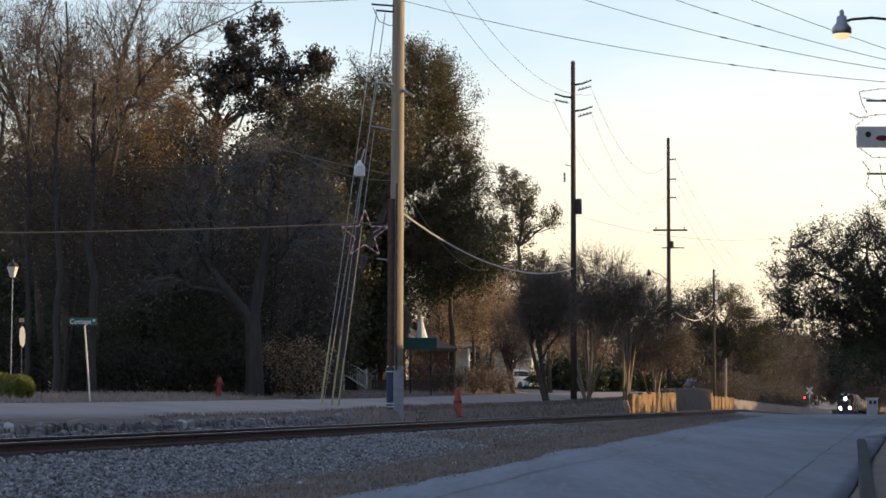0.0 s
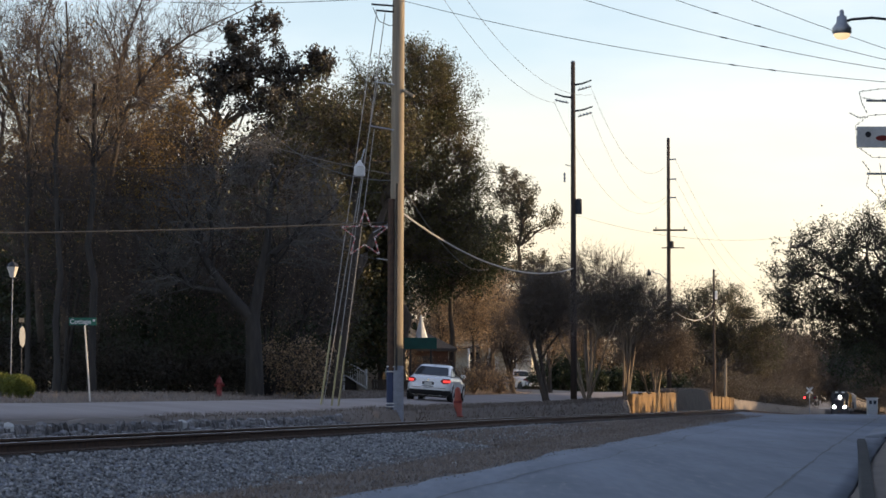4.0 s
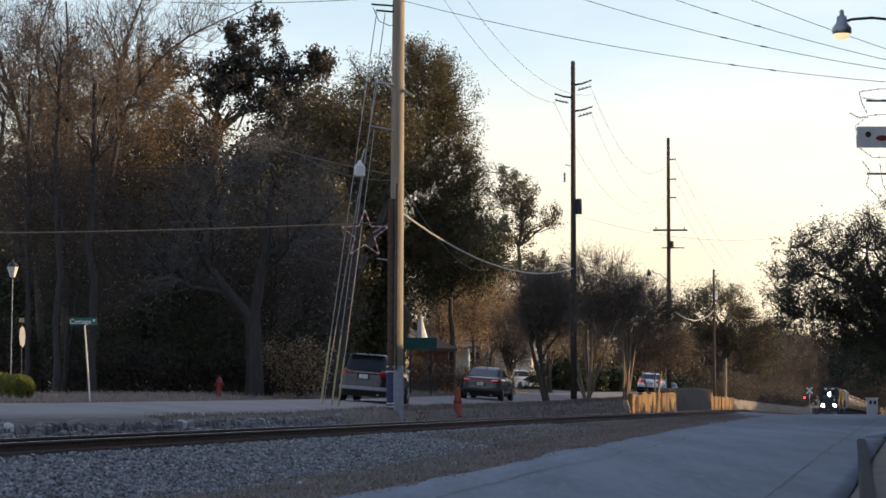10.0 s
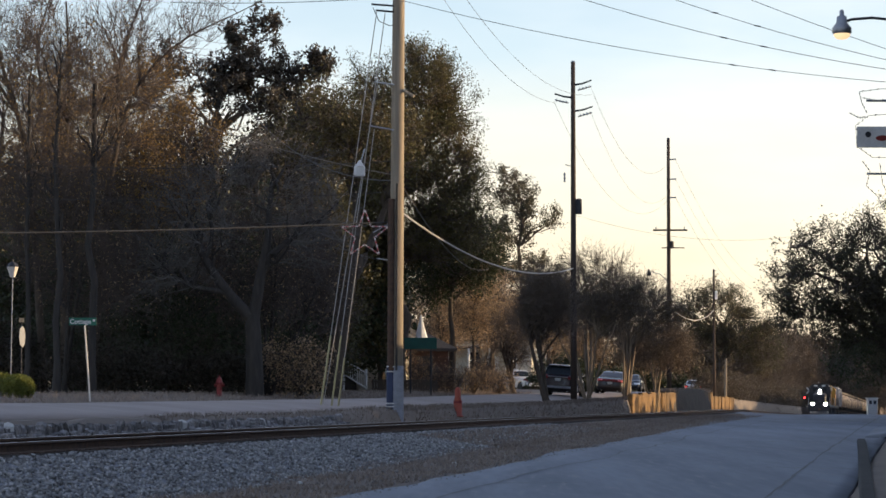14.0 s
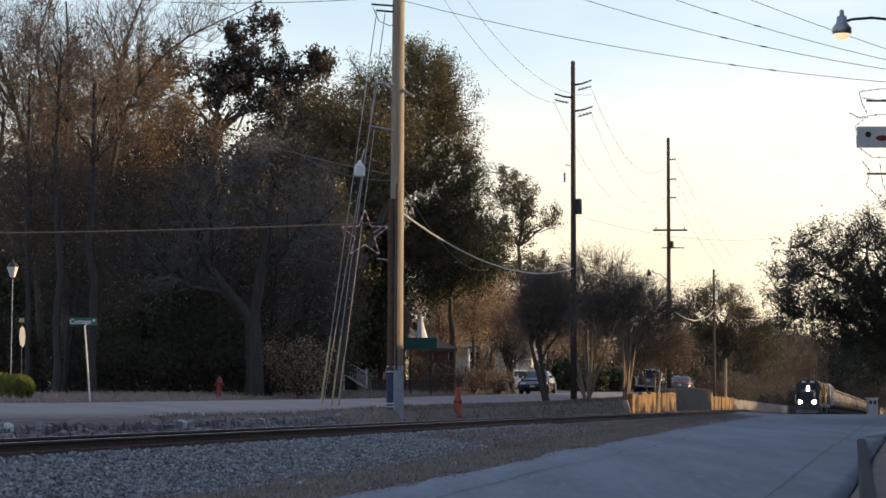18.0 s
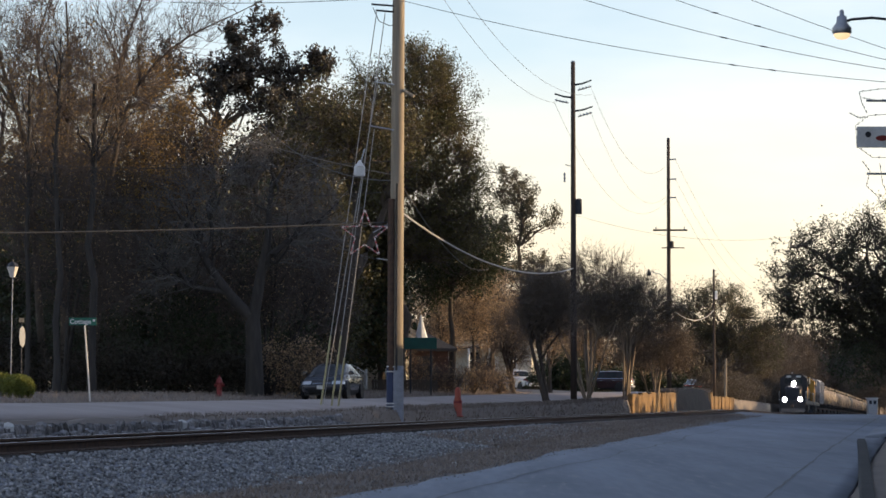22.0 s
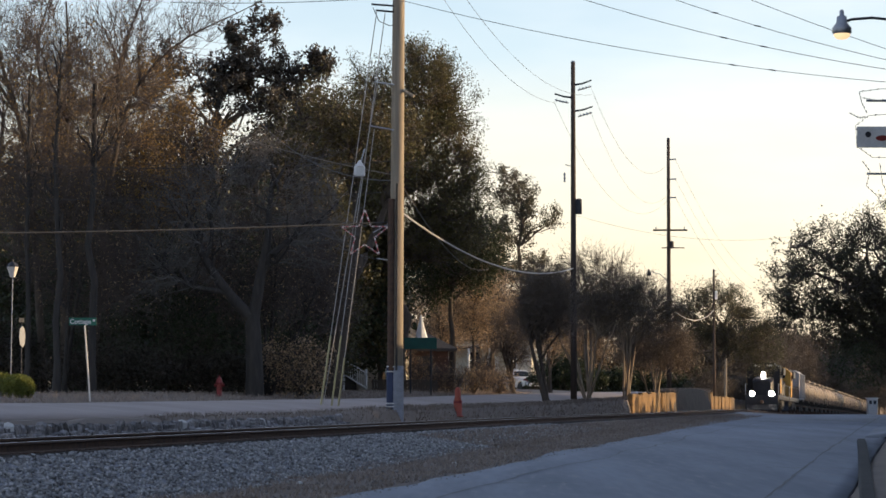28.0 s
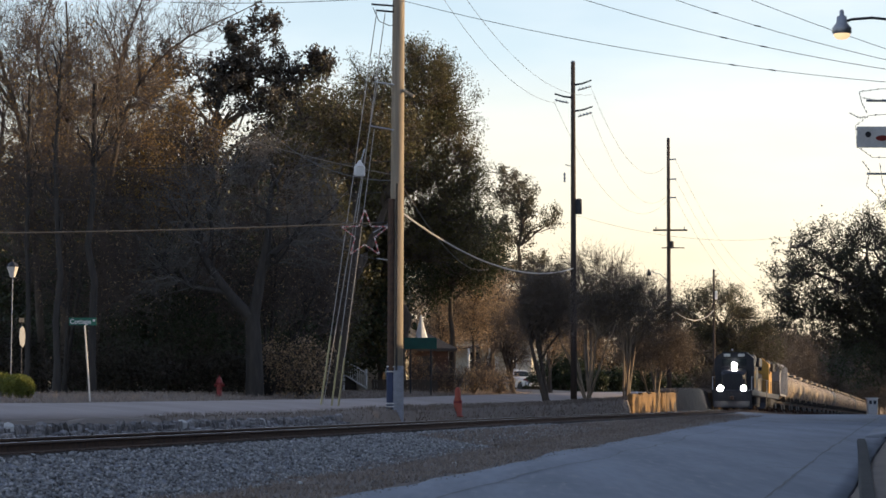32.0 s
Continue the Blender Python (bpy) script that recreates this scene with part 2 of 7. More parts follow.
TAIL_ON = glow_mat("lit_red_brake_lamp", (1.0, 0.06, 0.05), 1.0)
HEAD_LENS = mat("clear_lamp_lens", (0.55, 0.57, 0.60), rough=0.12, scale=5.0, coat=0.8)
PLATE = mat("pale_plate", (0.6, 0.6, 0.58), rough=0.5, scale=9.0)
LAMP_GLOW = glow_mat("locomotive_lamp_glass", (1.0, 0.94, 0.84), 60.0)
WARM_BULB = glow_mat("warm_street_lamp_bulb", (1.0, 0.70, 0.38), 0.8)
RED_SIGNAL = glow_mat("lit_red_signal_lens", (1.0, 0.05, 0.05), 4.0)
BRICK_RED = mat("old_red_brick", (0.115, 0.066, 0.054), (0.08, 0.05, 0.043), rough=0.92, scale=5.0, bump=0.01)
SIDING = mat("cream_siding", (0.58, 0.54, 0.46), (0.48, 0.45, 0.39), rough=0.75, scale=2.0, stretch=(0.3, 0.3, 9))
ROOF = mat("grey_asphalt_shingle", (0.085, 0.08, 0.078), (0.055, 0.052, 0.05), rough=0.92, scale=4.0)
WINDOW_GLASS = glass_mat("house_window_glass", (0.03, 0.035, 0.045))
LOCO_BLUE = mat("dark_blue_locomotive_paint", (0.020, 0.022, 0.030), (0.015, 0.016, 0.021), rough=0.5, scale=1.2, wear=((0.06, 0.045, 0.035), 0.3))
LOCO_YELLOW = mat("dirty_yellow_locomotive_paint", (0.45, 0.24, 0.035), (0.33, 0.17, 0.03), rough=0.55, scale=1.2, wear=((0.14, 0.09, 0.05), 0.4))
TANK_CREAM = mat("dirty_cream_tank_paint", (0.27, 0.205, 0.14), (0.16, 0.12, 0.085), rough=0.6, scale=0.9, vary=0.3, wear=((0.11, 0.08, 0.055), 0.6))
TANK_BLACK = mat("black_tank_paint", (0.028, 0.027, 0.027), (0.02, 0.02, 0.02), rough=0.5, scale=1.0)
HOPPER_GREY = mat("pale_grey_hopper_paint", (0.36, 0.36, 0.37), (0.26, 0.26, 0.27), rough=0.6, scale=1.0, wear=((0.13, 0.1, 0.08), 0.4))
UNDER = mat("grimy_underframe", (0.035, 0.031, 0.028), (0.022, 0.02, 0.019), rough=0.85, scale=4.0)


# ---- mesh helpers ----
class Geo:
    """Collects vertices and faces of one part."""

    def __init__(self):
        self.v, self.f = [], []

    def add(self, verts, faces):
        o = len(self.v)
        self.v += [tuple(p) for p in verts]
        self.f += [tuple(i + o for i in q) for q in faces]
        return self

    def box(self, c, s, rot=None, taper=(1.0, 1.0), bevel=0.0):
        """A box round c of full sizes s; the top may be tapered, upright edges cut."""
        hx, hy, hz = s[0] / 2, s[1] / 2, s[2] / 2
        b = min(bevel, hx * 0.9, hy * 0.9)
        ring = [(hx, hy), (-hx, hy), (-hx, -hy), (hx, -hy)] if b <= 0 else [
            (hx, hy - b), (hx - b, hy), (-hx + b, hy), (-hx, hy - b), (-hx, -hy + b), (-hx + b, -hy), (hx - b, -hy), (hx, -hy + b)]
        n = len(ring)
        zs = [(-hz, 1.0, 1.0), (hz, taper[0], taper[1])]
        if b > 0:
            k = min(b, hz * 0.5)
            ix, iy = 1 - b / hx * 0.8, 1 - b / hy * 0.8
            zs = [(-hz, ix, iy), (-hz + k, 1, 1), (hz - k, taper[0], taper[1]), (hz, taper[0] * ix, taper[1] * iy)]
        pts = []
        for z, tx, ty in zs:
            for x, y in ring:
                p = Vector((x * tx, y * ty, z))
                if rot is not None:
                    p = rot @ p
                pts.append((p.x + c[0], p.y + c[1], p.z + c[2]))
        faces = [tuple(range(n - 1, -1, -1)), tuple(range(n * (len(zs) - 1), n * len(zs)))]
        for k in range(len(zs) - 1):
            for i in range(n):
                j = (i + 1) % n
                faces.append((k * n + i, k * n + j, (k + 1) * n + j, (k + 1) * n + i))
        return self.add(pts, faces)

    def loft(self, rings, caps=True, closed=True):
        n = len(rings[0])
        pts = [p for r in rings for p in r]
        faces = []
        m = n if closed else n - 1
        for k in range(len(rings) - 1):
            for i in range(m):
                j = (i + 1) % n
                faces.append((k * n + i, k * n + j, (k + 1) * n + j, (k + 1) * n + i))
        if caps:
            faces += [tuple(range(n - 1, -1, -1)), tuple(range(n * (len(rings) - 1), n * len(rings)))]
        return self.add(pts, faces)

    def tube(self, pts, radii, n=8, caps=True):
        pts = [Vector(p) for p in pts]
        if isinstance(radii, (int, float)):
            radii = [radii] * len(pts)
        rings = []
        for k, p in enumerate(pts):
            d = (pts[min(k + 1, len(pts) - 1)] - pts[max(k - 1, 0)]).normalized()
            a = Vector((0, 0, 1)) if abs(d.z) < 0.9 else Vector((1, 0, 0))
            s1 = d.cross(a).normalized()
            s2 = d.cross(s1)
            rings.append([p + (s1 * math.cos(t) + s2 * math.sin(t)) * radii[k] for t in [2 * math.pi * i / n for i in range(n)]])
        return self.loft(rings, caps)

    def lathe(self, profile, c=(0, 0, 0), n=16, axis='z'):
        """Turns (radius, height) pairs round an axis through c."""
        rings = []
        for r, h in profile:
            ring = []
            for i in range(n):
                t = 2 * math.pi * i / n
                a, b = r * math.cos(t), r * math.sin(t)
                ring.append({'z': (c[0] + a, c[1] + b, c[2] + h), 'x': (c[0] + h, c[1] + a, c[2] + b),
                             'y': (c[0] + b, c[1] + h, c[2] + a)}[axis])
            rings.append(ring)
        return self.loft(rings)

    def prism(self, poly, axis, lo, hi):
        """A flat outline pushed along an axis; outline pairs are the other two axes in order."""
        def put(a, b, h):
            return {'x': (h, a, b), 'y': (a, h, b), 'z': (a, b, h)}[axis]
        return self.loft([[put(a, b, lo) for a, b in poly], [put(a, b, hi) for a, b in poly]])

    def mesh(self, name, smooth=False):
        me = bpy.data.meshes.new(name)
        me.from_pydata(self.v, [], self.f)
        bm = bmesh.new()
        bm.from_mesh(me)
        bmesh.ops.recalc_face_normals(bm, faces=bm.faces)
        bm.to_mesh(me)
        bm.free()
        if smooth:
            me.polygons.foreach_set("use_smooth", [True] * len(me.polygons))
        return me


def fast_mesh(name, verts, quads):
    """A mesh from numpy arrays of vertices (n, 3) and faces (m, 3 or 4)."""
    me = bpy.data.meshes.new(name)
    m, k = quads.shape
    me.vertices.add(len(verts))
    me.vertices.foreach_set("co", np.ascontiguousarray(verts, dtype=np.float32).ravel())
    me.loops.add(m * k)
    me.loops.foreach_set("vertex_index", np.ascontiguousarray(quads, dtype=np.int32).ravel())
    me.polygons.add(m)
    me.polygons.foreach_set("loop_start", np.arange(0, m * k, k, dtype=np.int32))
    me.update(calc_edges=True)
    return me


def part(name, geo, material, parent=None, label="", smooth=False, at=None):
    me = geo.mesh(name, smooth) if isinstance(geo, Geo) else geo
    if not me.materials:
        me.materials.append(material)
    ob = new(name, me)
    if parent is not None:
        ob.parent = parent
    if at is not None:
        ob.matrix_basis = at
    if label:
        ob["label"] = label
    return ob


def thing(name, m=None, label="", category="", group="", kind=""):
    ob = new(name)
    ob.empty_display_size = 0.2
    if m is not None:
        ob.matrix_basis = m
    return tagged(ob, label, category, group, kind)


# ---- plan: u to the right of the railway's middle, v along it (away from the camera) ----
TX, TY, OX = 0.1644, 0.9864, -14.55
ALONG = 1.475                                     # metres on the ground for one unit of v
DEEP = 1.5                                        # metres for one unit of depth in stand()
HEAD = -math.degrees(math.atan2(TX, TY))          # turn about z that points +Y along the railway


def place(u, v):
    return (OX + u * TY + v * ALONG * TX, -u * TX + v * ALONG * TY)


def rail_z(v):
    return float(np.interp(v, [-60, 0, 31, 65, 118, 150, 258, 340, 500, 900], [0.85, 0.82, 0.80, 0.74, 0.58, 0.52, -0.95, -1.9, -4.0, -7.0]))


def lane_u(v):
    """Middle of the near lane of the left road, which bends gently."""
    return float(np.interp(v, [20, 36, 45, 52, 60, 75, 105, 130, 160, 180, 200, 230, 300, 500], [-3.7, -4.35, -4.75, -5.05, -5.25, -5.45, -5.6, -5.5, -5.4, -6.3, -7.6, -10.0, -17.0, -40.0]))


def left_z(v):
    return float(np.interp(v, [-60, 31, 50, 90, 120, 150, 165, 185, 250, 400, 900], [1.32, 1.32, 1.25, 1.38, 1.62, 1.80, 1.74, 1.45, 0.6, -1.0, -3.0]))


def right_z(v):
    return float(np.interp(v, [-60, 0, 31, 48, 72, 118, 150, 190, 285, 345, 500, 900], [0.0, 0.0, 0.0, 0.17, 0.3, 0.42, 0.12, -0.4, -1.5, -2.4, -4.4, -7.5]))


def ground_z(u, v):
    r, l, k = rail_z(v), left_z(v), right_z(v)
    q = float(np.interp(v, [57, 62], [0.0, 1.0]))            # past the stone edging the bank is fuller
    lip = (1 - q) * (l - 0.25 + 0.571 * (r - l - 0.17)) + q * (l - 0.27)
    us = [-400, -60, -14, -11.6, -11.0, -7.2, -5.3, -3.4, -2.95, -2.55, -2.25, -1.9, 1.35, 1.9, 3.6, 5.8, 13.25, 13.4, 20, 60, 400]
    zs = [l + 1.0, l + 0.6, l + 0.22, l + 0.05, l + 0.03, l + 0.08, l - 0.02, l - 0.23, l - 0.25 + 0.06 * q, lip, r - 0.42, r - 0.34, r - 0.30, r - 0.42,
          k + 0.05, k, k, k + 0.13, k + 0.3, k + 0.5, k + 0.5]
    return float(np.interp(u, us, zs))


def spot(u, v, lift=0.0):
    x, y = place(u, v)
    return (x, y, ground_z(u, v) + lift)

# ---- ground, roads, railway ----
def strip(name, us, vs, height, material, skirt=0.0, label="", category="", parent=None, kind="structure", jitter=None):
    """A sheet over a stretch of the plan, with its edges turned down."""
    nu, nv = len(us), len(vs)
    verts = np.zeros((nv, nu, 3))
    for j, v in enumerate(vs):
        for i, u in enumerate(us):
            uu = u + (jitter(i, v) if jitter else 0.0)
            x, y = place(uu, v)
            verts[j, i] = (x, y, height(uu, v))
    idx = np.arange(nu * nv).reshape(nv, nu)
    quads = [np.stack([idx[:-1, :-1], idx[:-1, 1:], idx[1:, 1:], idx[1:, :-1]], -1).reshape(-1, 4)]
    verts = verts.reshape(-1, 3)
    if skirt:
        rim = np.concatenate([idx[0, :], idx[1:, -1], idx[-1, -2::-1], idx[-2:0:-1, 0]])
        low = verts[rim] - np.array([0, 0, skirt])
        o = len(verts)
        verts = np.concatenate([verts, low])
        a = np.arange(len(rim))
        b = (a + 1) % len(rim)
        quads.append(np.stack([rim[a], o + a, o + b, rim[b]], -1))
    me = fast_mesh(name, verts, np.concatenate(quads))
    ob = part(name, me, material, parent)
    if parent is None:
        tagged(ob, label, category, "", kind)
    return ob


def wob(x, y, s, seed=0.0):
    return noise.noise(Vector((x * s, y * s, seed)))


def soil_z(u, v):
    z = ground_z(u, v)
    if -11.1 < u < -3.3 or 5.7 < u < 13.3:
        return z - 0.09
    if -2.0 < u < 2.0:
        return z - 0.10
    return z - 0.004 + 0.05 * wob(u, v, 0.8) + 0.02 * wob(u, v, 3.0, 5.0)


US = [-2500, -900, -400, -200, -120, -80, -60, -45, -34, -28, -24, -20, -18, -16.5, -15, -14, -13, -12.2, -11.7, -11.3, -11.15, -11.05, -10.9, -7, -5.3, -3.5, -3.35,
      -3.2, -2.95, -2.7, -2.55, -2.4, -2.25, -2.0, -1.6, 0, 1.6, 2.0, 2.3, 2.7, 3.1, 3.6, 4.0, 4.4, 4.8, 5.2, 5.5, 5.75, 6.0, 9, 13.2, 13.45, 14, 16, 20, 30, 60, 120, 400, 900, 2500]
VS = [-2500, -900, -300, -100, -60, -30, -10] + list(np.arange(0, 20, 2.0)) + list(np.arange(20, 130, 0.8)) + list(np.arange(130, 260, 4.0)) + \
     [270, 300, 340, 400, 450, 500, 600, 900, 1600, 3000]
strip("ground", US, VS, soil_z, SOIL, label="dry brown winter soil and trampled grass beside the railway", category="ground")
ROADV = [-60, -20, 0] + list(np.arange(10, 130, 2.0)) + list(np.arange(130, 420, 10.0)) + [450, 500, 600]
strip("road_left", [-11.0, -9.5, -8, -7.2, -6.2, -5.3, -4.4, -3.4], ROADV, lambda u, v: ground_z(u, v), ASPHALT, skirt=0.08,
      label="worn grey asphalt two-lane road sloping towards the railway", category="road",
      jitter=lambda i, v: (0.10 * wob(v, i, 0.5) if i in (0, 7) else 0.0))
strip("road_right", [5.75, 6.6, 8, 9.5, 11, 12.05, 12.1, 12.9, 13.22], ROADV, lambda u, v: ground_z(u, v) + 0.03 * math.sin(min(max((u - 5.75) / 7.5, 0), 1) * math.pi),
      ASPHALT_OLD, skirt=0.08, label="pale blue-grey worn asphalt road with patched cracks", category="road",
      jitter=lambda i, v: ((0.55 * wob(v, 0.0, 0.22) + 0.3 * wob(v, 3.0, 0.9) - max(0.0, (v - 60) * 0.035) * (v < 130)) if i == 0 else 0.0))
# side street joining on the far side, with its pavement
strip("side_street", list(np.arange(-40, -10.9, 1.5)) + [-10.95], [44, 46, 48, 50, 52], lambda u, v: ground_z(u, v) + 0.015, ASPHALT, skirt=0.08,
      label="grey asphalt side street meeting the road", category="road")
def kerb_u(v):
    return float(np.interp(v, [20, 28, 45, 60], [13.75, 13.48, 12.92, 12.39]))


KV = list(np.arange(14, 60, 2.0)) + [60.5]
kg = Geo().loft([[(*place(kerb_u(q) + a, q), right_z(q) + h) for a, h in ((0.0, -0.1), (0.02, 0.14 * min(1.0, (61 - q) / 9)), (0.05, 0.16 * min(1.0, (61 - q) / 9)), (0.23, 0.16 * min(1.0, (61 - q) / 9)), (0.25, -0.1))] for q in KV])
tagged(part("kerb", kg, CONCRETE_DARK), "concrete kerb with its shade painted dark, beside the pale road", "kerb", "", "structure")
strip("driveway_apron", [12.6, 13.4, 14.5, 16.5], list(np.arange(61.5, 76, 2.0)), lambda u, v: ground_z(u, v) + 0.035, ASPHALT_OLD, skirt=0.1,
      label="pale asphalt driveway apron where the kerb ends", category="driveway")


def seam(name, path, w, lift, label):
    """A tar-filled crack that wanders along the road."""
    rng = random.Random(name)
    left, right = [], []
    for k, (u, v) in enumerate(path):
        ww = w * (0.5 + rng.random())
        for side, row in ((-1, left), (1, right)):
            uu = u + side * ww / 2
            x, y = place(uu, v)
            z = ground_z(uu, v) + 0.03 * math.sin(min(max((uu - 5.75) / 7.5, 0), 1) * math.pi)
            row.append((x, y, z + lift))
    g = Geo()
    n = len(left)
    g.add(left + right, [(i, i + 1, n + i + 1, n + i) for i in range(n - 1)])
    return tagged(part(name, g, TAR), label, "road crack", "tar cracks in the road", "structure")


seam("tar_seam", [(12.05 + 0.05 * wob(v, 1, 0.6), v) for v in np.arange(20, 110, 0.7)], 0.055, 0.006, "dark tar-filled seam along the gutter side of the road")
seam("tar_seam", [(7.3 + 0.35 * wob(v, 2, 0.25) + 0.12 * wob(v, 9, 1.1), v) for v in np.arange(24, 100, 0.6)], 0.05, 0.007, "thin wandering tar-filled crack along the road")
for cv, u0, u1 in ((56, 8.9, 12.0), (69, 9.2, 12.9), (40, 11.3, 13.1), (34, 6.3, 8.8), (86, 7.0, 12.8)):
    seam("tar_seam", [(u0 + (u1 - u0) * k / 14, cv + 0.5 * wob(k, cv, 0.3) + 0.15 * wob(k, cv, 1.3)) for k in range(15)], 0.13, 0.008, "dark tar-filled crack across the road")
# railway: bed, sleepers, rails
bed_u = [-2.3, -2.05, -1.75, -1.4, -0.9, 0, 0.9, 1.4, 1.75, 2.1, 2.5, 2.9, 3.3, 3.75]


def bed_z(u, v):
    r = rail_z(v)
    z = float(np.interp(u, [-2.3, -1.8, -1.35, 0.9, 1.45, 3.75], [r - 0.40, r - 0.27, r - 0.20, r - 0.19, r - 0.22, right_z(v) + 0.03]))
    return z + 0.03 * wob(u, v, 2.2, 1.0) + 0.02 * wob(u, v, 6.0, 2.0)


strip("ballast_bed", bed_u, list(np.arange(-20, 10, 3.0)) + list(np.arange(10, 110, 0.35)) + list(np.arange(110, 780, 5.0)), bed_z, GRAVEL,
      label="blue-grey crushed granite ballast under the railway", category="ballast")


def stones(name, count, u0, u1, v0, v1, smin, smax, seed, base, material, label, dens=None):
    """Many loose stones, each a rough eight-cornered chip."""
    rng = np.random.default_rng(seed)
    u = rng.uniform(u0, u1, count)
    v = v0 + (v1 - v0) * rng.random(count) ** 1.35
    cube = np.array([[x, y, z] for x in (-1, 1) for y in (-1, 1) for z in (-1, 1)], dtype=float)
    faces = np.array([[0, 1, 3, 2], [4, 6, 7, 5], [0, 4, 5, 1], [2, 3, 7, 6], [0, 2, 6, 4], [1, 5, 7, 3]])
    size = rng.uniform(smin, smax, (count, 1, 1)) * rng.uniform(0.6, 1.1, (count, 1, 3)) * 0.5
    pts = cube[None] * size * rng.uniform(0.55, 1.15, (count, 8, 3))
    ang = rng.uniform(0, 6.283, (count, 3))
    for ax in range(3):
        c, s = np.cos(ang[:, ax])[:, None], np.sin(ang[:, ax])[:, None]
        a, b = [(1, 2), (0, 2), (0, 1)][ax]
        pa, pb = pts[:, :, a] * c - pts[:, :, b] * s, pts[:, :, a] * s + pts[:, :, b] * c
        pts[:, :, a], pts[:, :, b] = pa, pb
    ctr = np.array([(*place(a, b), base(a, b)) for a, b in zip(u, v)])
    pts = pts + ctr[:, None, :] + np.array([0, 0, 0.012])
    q = (faces[None] + (np.arange(count) * 8)[:, None, None]).reshape(-1, 4)
    ob = part(name, fast_mesh(name, pts.reshape(-1, 3), q), material)
    return tagged(ob, label, "gravel", "", "stuff")


stones("ballast_stones", 27000, 1.25, 3.9, 20, 70, 0.03, 0.062, 3, bed_z, GRAVEL_STONE, "loose blue-grey granite ballast stones on the railway shoulder")
stones("ballast_stones", 3000, -2.3, -0.8, 26, 75, 0.035, 0.075, 5, bed_z, GRAVEL_STONE, "loose grey ballast stones behind the railway")
stones("scattered_stones", 1500, 3.4, 6.2, 22, 80, 0.02, 0.05, 6, lambda a, b: max(soil_z(a, b), ground_z(a, b)) - 0.012, RUBBLE, "small stones scattered in the dry grass")

track = thing("railway_track", None, "single railway track with rusty rails and dark timber sleepers", "railway track", "", "structure")
sl = Geo().box((0, 0, 0), (2.6, 0.23, 0.18), bevel=0.015).mesh("sleeper")
sl.materials.append(SLEEPER_WOOD)
rng = random.Random(11)
for k in range(300):
    v = (42 + k * 0.55) / ALONG
    x, y = place(rng.uniform(-0.04, 0.04), v)
    part("sleeper", sl, SLEEPER_WOOD, track, at=pose(x, y, rail_z(v) - 0.17 - 0.09, 0, rng.uniform(-0.5, 0.5), HEAD + rng.uniform(-1, 1)))
RAIL_SECTION = [(-0.075, -0.17), (0.075, -0.17), (0.075, -0.155), (0.014, -0.135), (0.012, -0.045), (0.036, -0.035), (0.036, -0.008), (0.030, 0.0),
                (-0.030, 0.0), (-0.036, -0.008), (-0.036, -0.035), (-0.012, -0.045), (-0.014, -0.135), (-0.075, -0.155)]
RVS = list(np.arange(-20, 160, 3.0)) + list(np.arange(160, 780, 10.0))
for side in (-0.755, 0.755):
    g, head = Geo(), Geo()
    rings, top = [], []
    for v in RVS:
        x, y = place(side, v)
        rings.append([(x + a * TY, y - a * TX, rail_z(v) + b) for a, b in RAIL_SECTION])
        top.append([(x + a * TY, y - a * TX, rail_z(v) + b) for a, b in ((-0.024, 0.002), (0.024, 0.002), (0.02, 0.005), (-0.02, 0.005))])
    rail = part("rail", g.loft(rings), RUST, track, "rust-brown steel rail")
    part("rail_head", head.loft(top), STEEL_RAIL, rail, "polished running surface")
# tie plates at the near rail
tp = Geo().box((0, 0, 0), (0.34, 0.19, 0.02)).mesh("tie_plate")
for k in range(180):
    v = (42 + k * 0.55) / ALONG
    x, y = place(0.755, v)
    part("tie_plate", tp, RUST, track, at=pose(x, y, rail_z(v) - 0.166, 0, 0, HEAD))

# broken stones set on edge that hold the road's bank, one by one
riprap = thing("stone_edging", None, "row of broken grey stones set on edge holding the road bank", "stone edging", "", "structure")
protos = []
for k in range(8):
    r2 = random.Random(70 + k)
    bm = bmesh.new()
    bmesh.ops.create_cube(bm, size=1.0)
    bmesh.ops.subdivide_edges(bm, edges=bm.edges[:], cuts=1, use_grid_fill=True)
    for vert in bm.verts:
        vert.co = vert.co.normalized() * 0.14 + vert.co * 0.72
        vert.co += Vector((r2.uniform(-.15, .15), r2.uniform(-.15, .15), r2.uniform(-.13, .13)))
    me = bpy.data.meshes.new("stone")
    bm.to_mesh(me)
    bm.free()
    me.materials.append(RUBBLE)
    protos.append(me)
pale = protos[0].copy()
pale.materials.clear()
pale.materials.append(RUBBLE_PALE)
rng = random.Random(21)
v = 27.0
while v < 58:
    w = rng.uniform(0.07, 0.17)
    for row in range(2):
        u = -2.60 + row * 0.24 + rng.uniform(-0.05, 0.05)
        h = rng.uniform(0.18, 0.34) if row == 0 else rng.uniform(0.14, 0.24)
        x, y = place(u, v + rng.uniform(-0.04, 0.04))
        z = left_z(v) - (0.50 if row == 0 else 0.62) + rng.uniform(-0.05, 0.04)
        me = pale if rng.random() < 0.018 else rng.choice(protos)
        ob = part("stone", me, RUBBLE, riprap, at=pose(x, y, z, rng.uniform(-16, 16), rng.uniform(-10, 10), HEAD + rng.uniform(-30, 30)))
        ob.scale = (rng.uniform(0.12, 0.24), w * rng.uniform(0.8, 1.15), h)
    v += w * 1.08 / ALONG

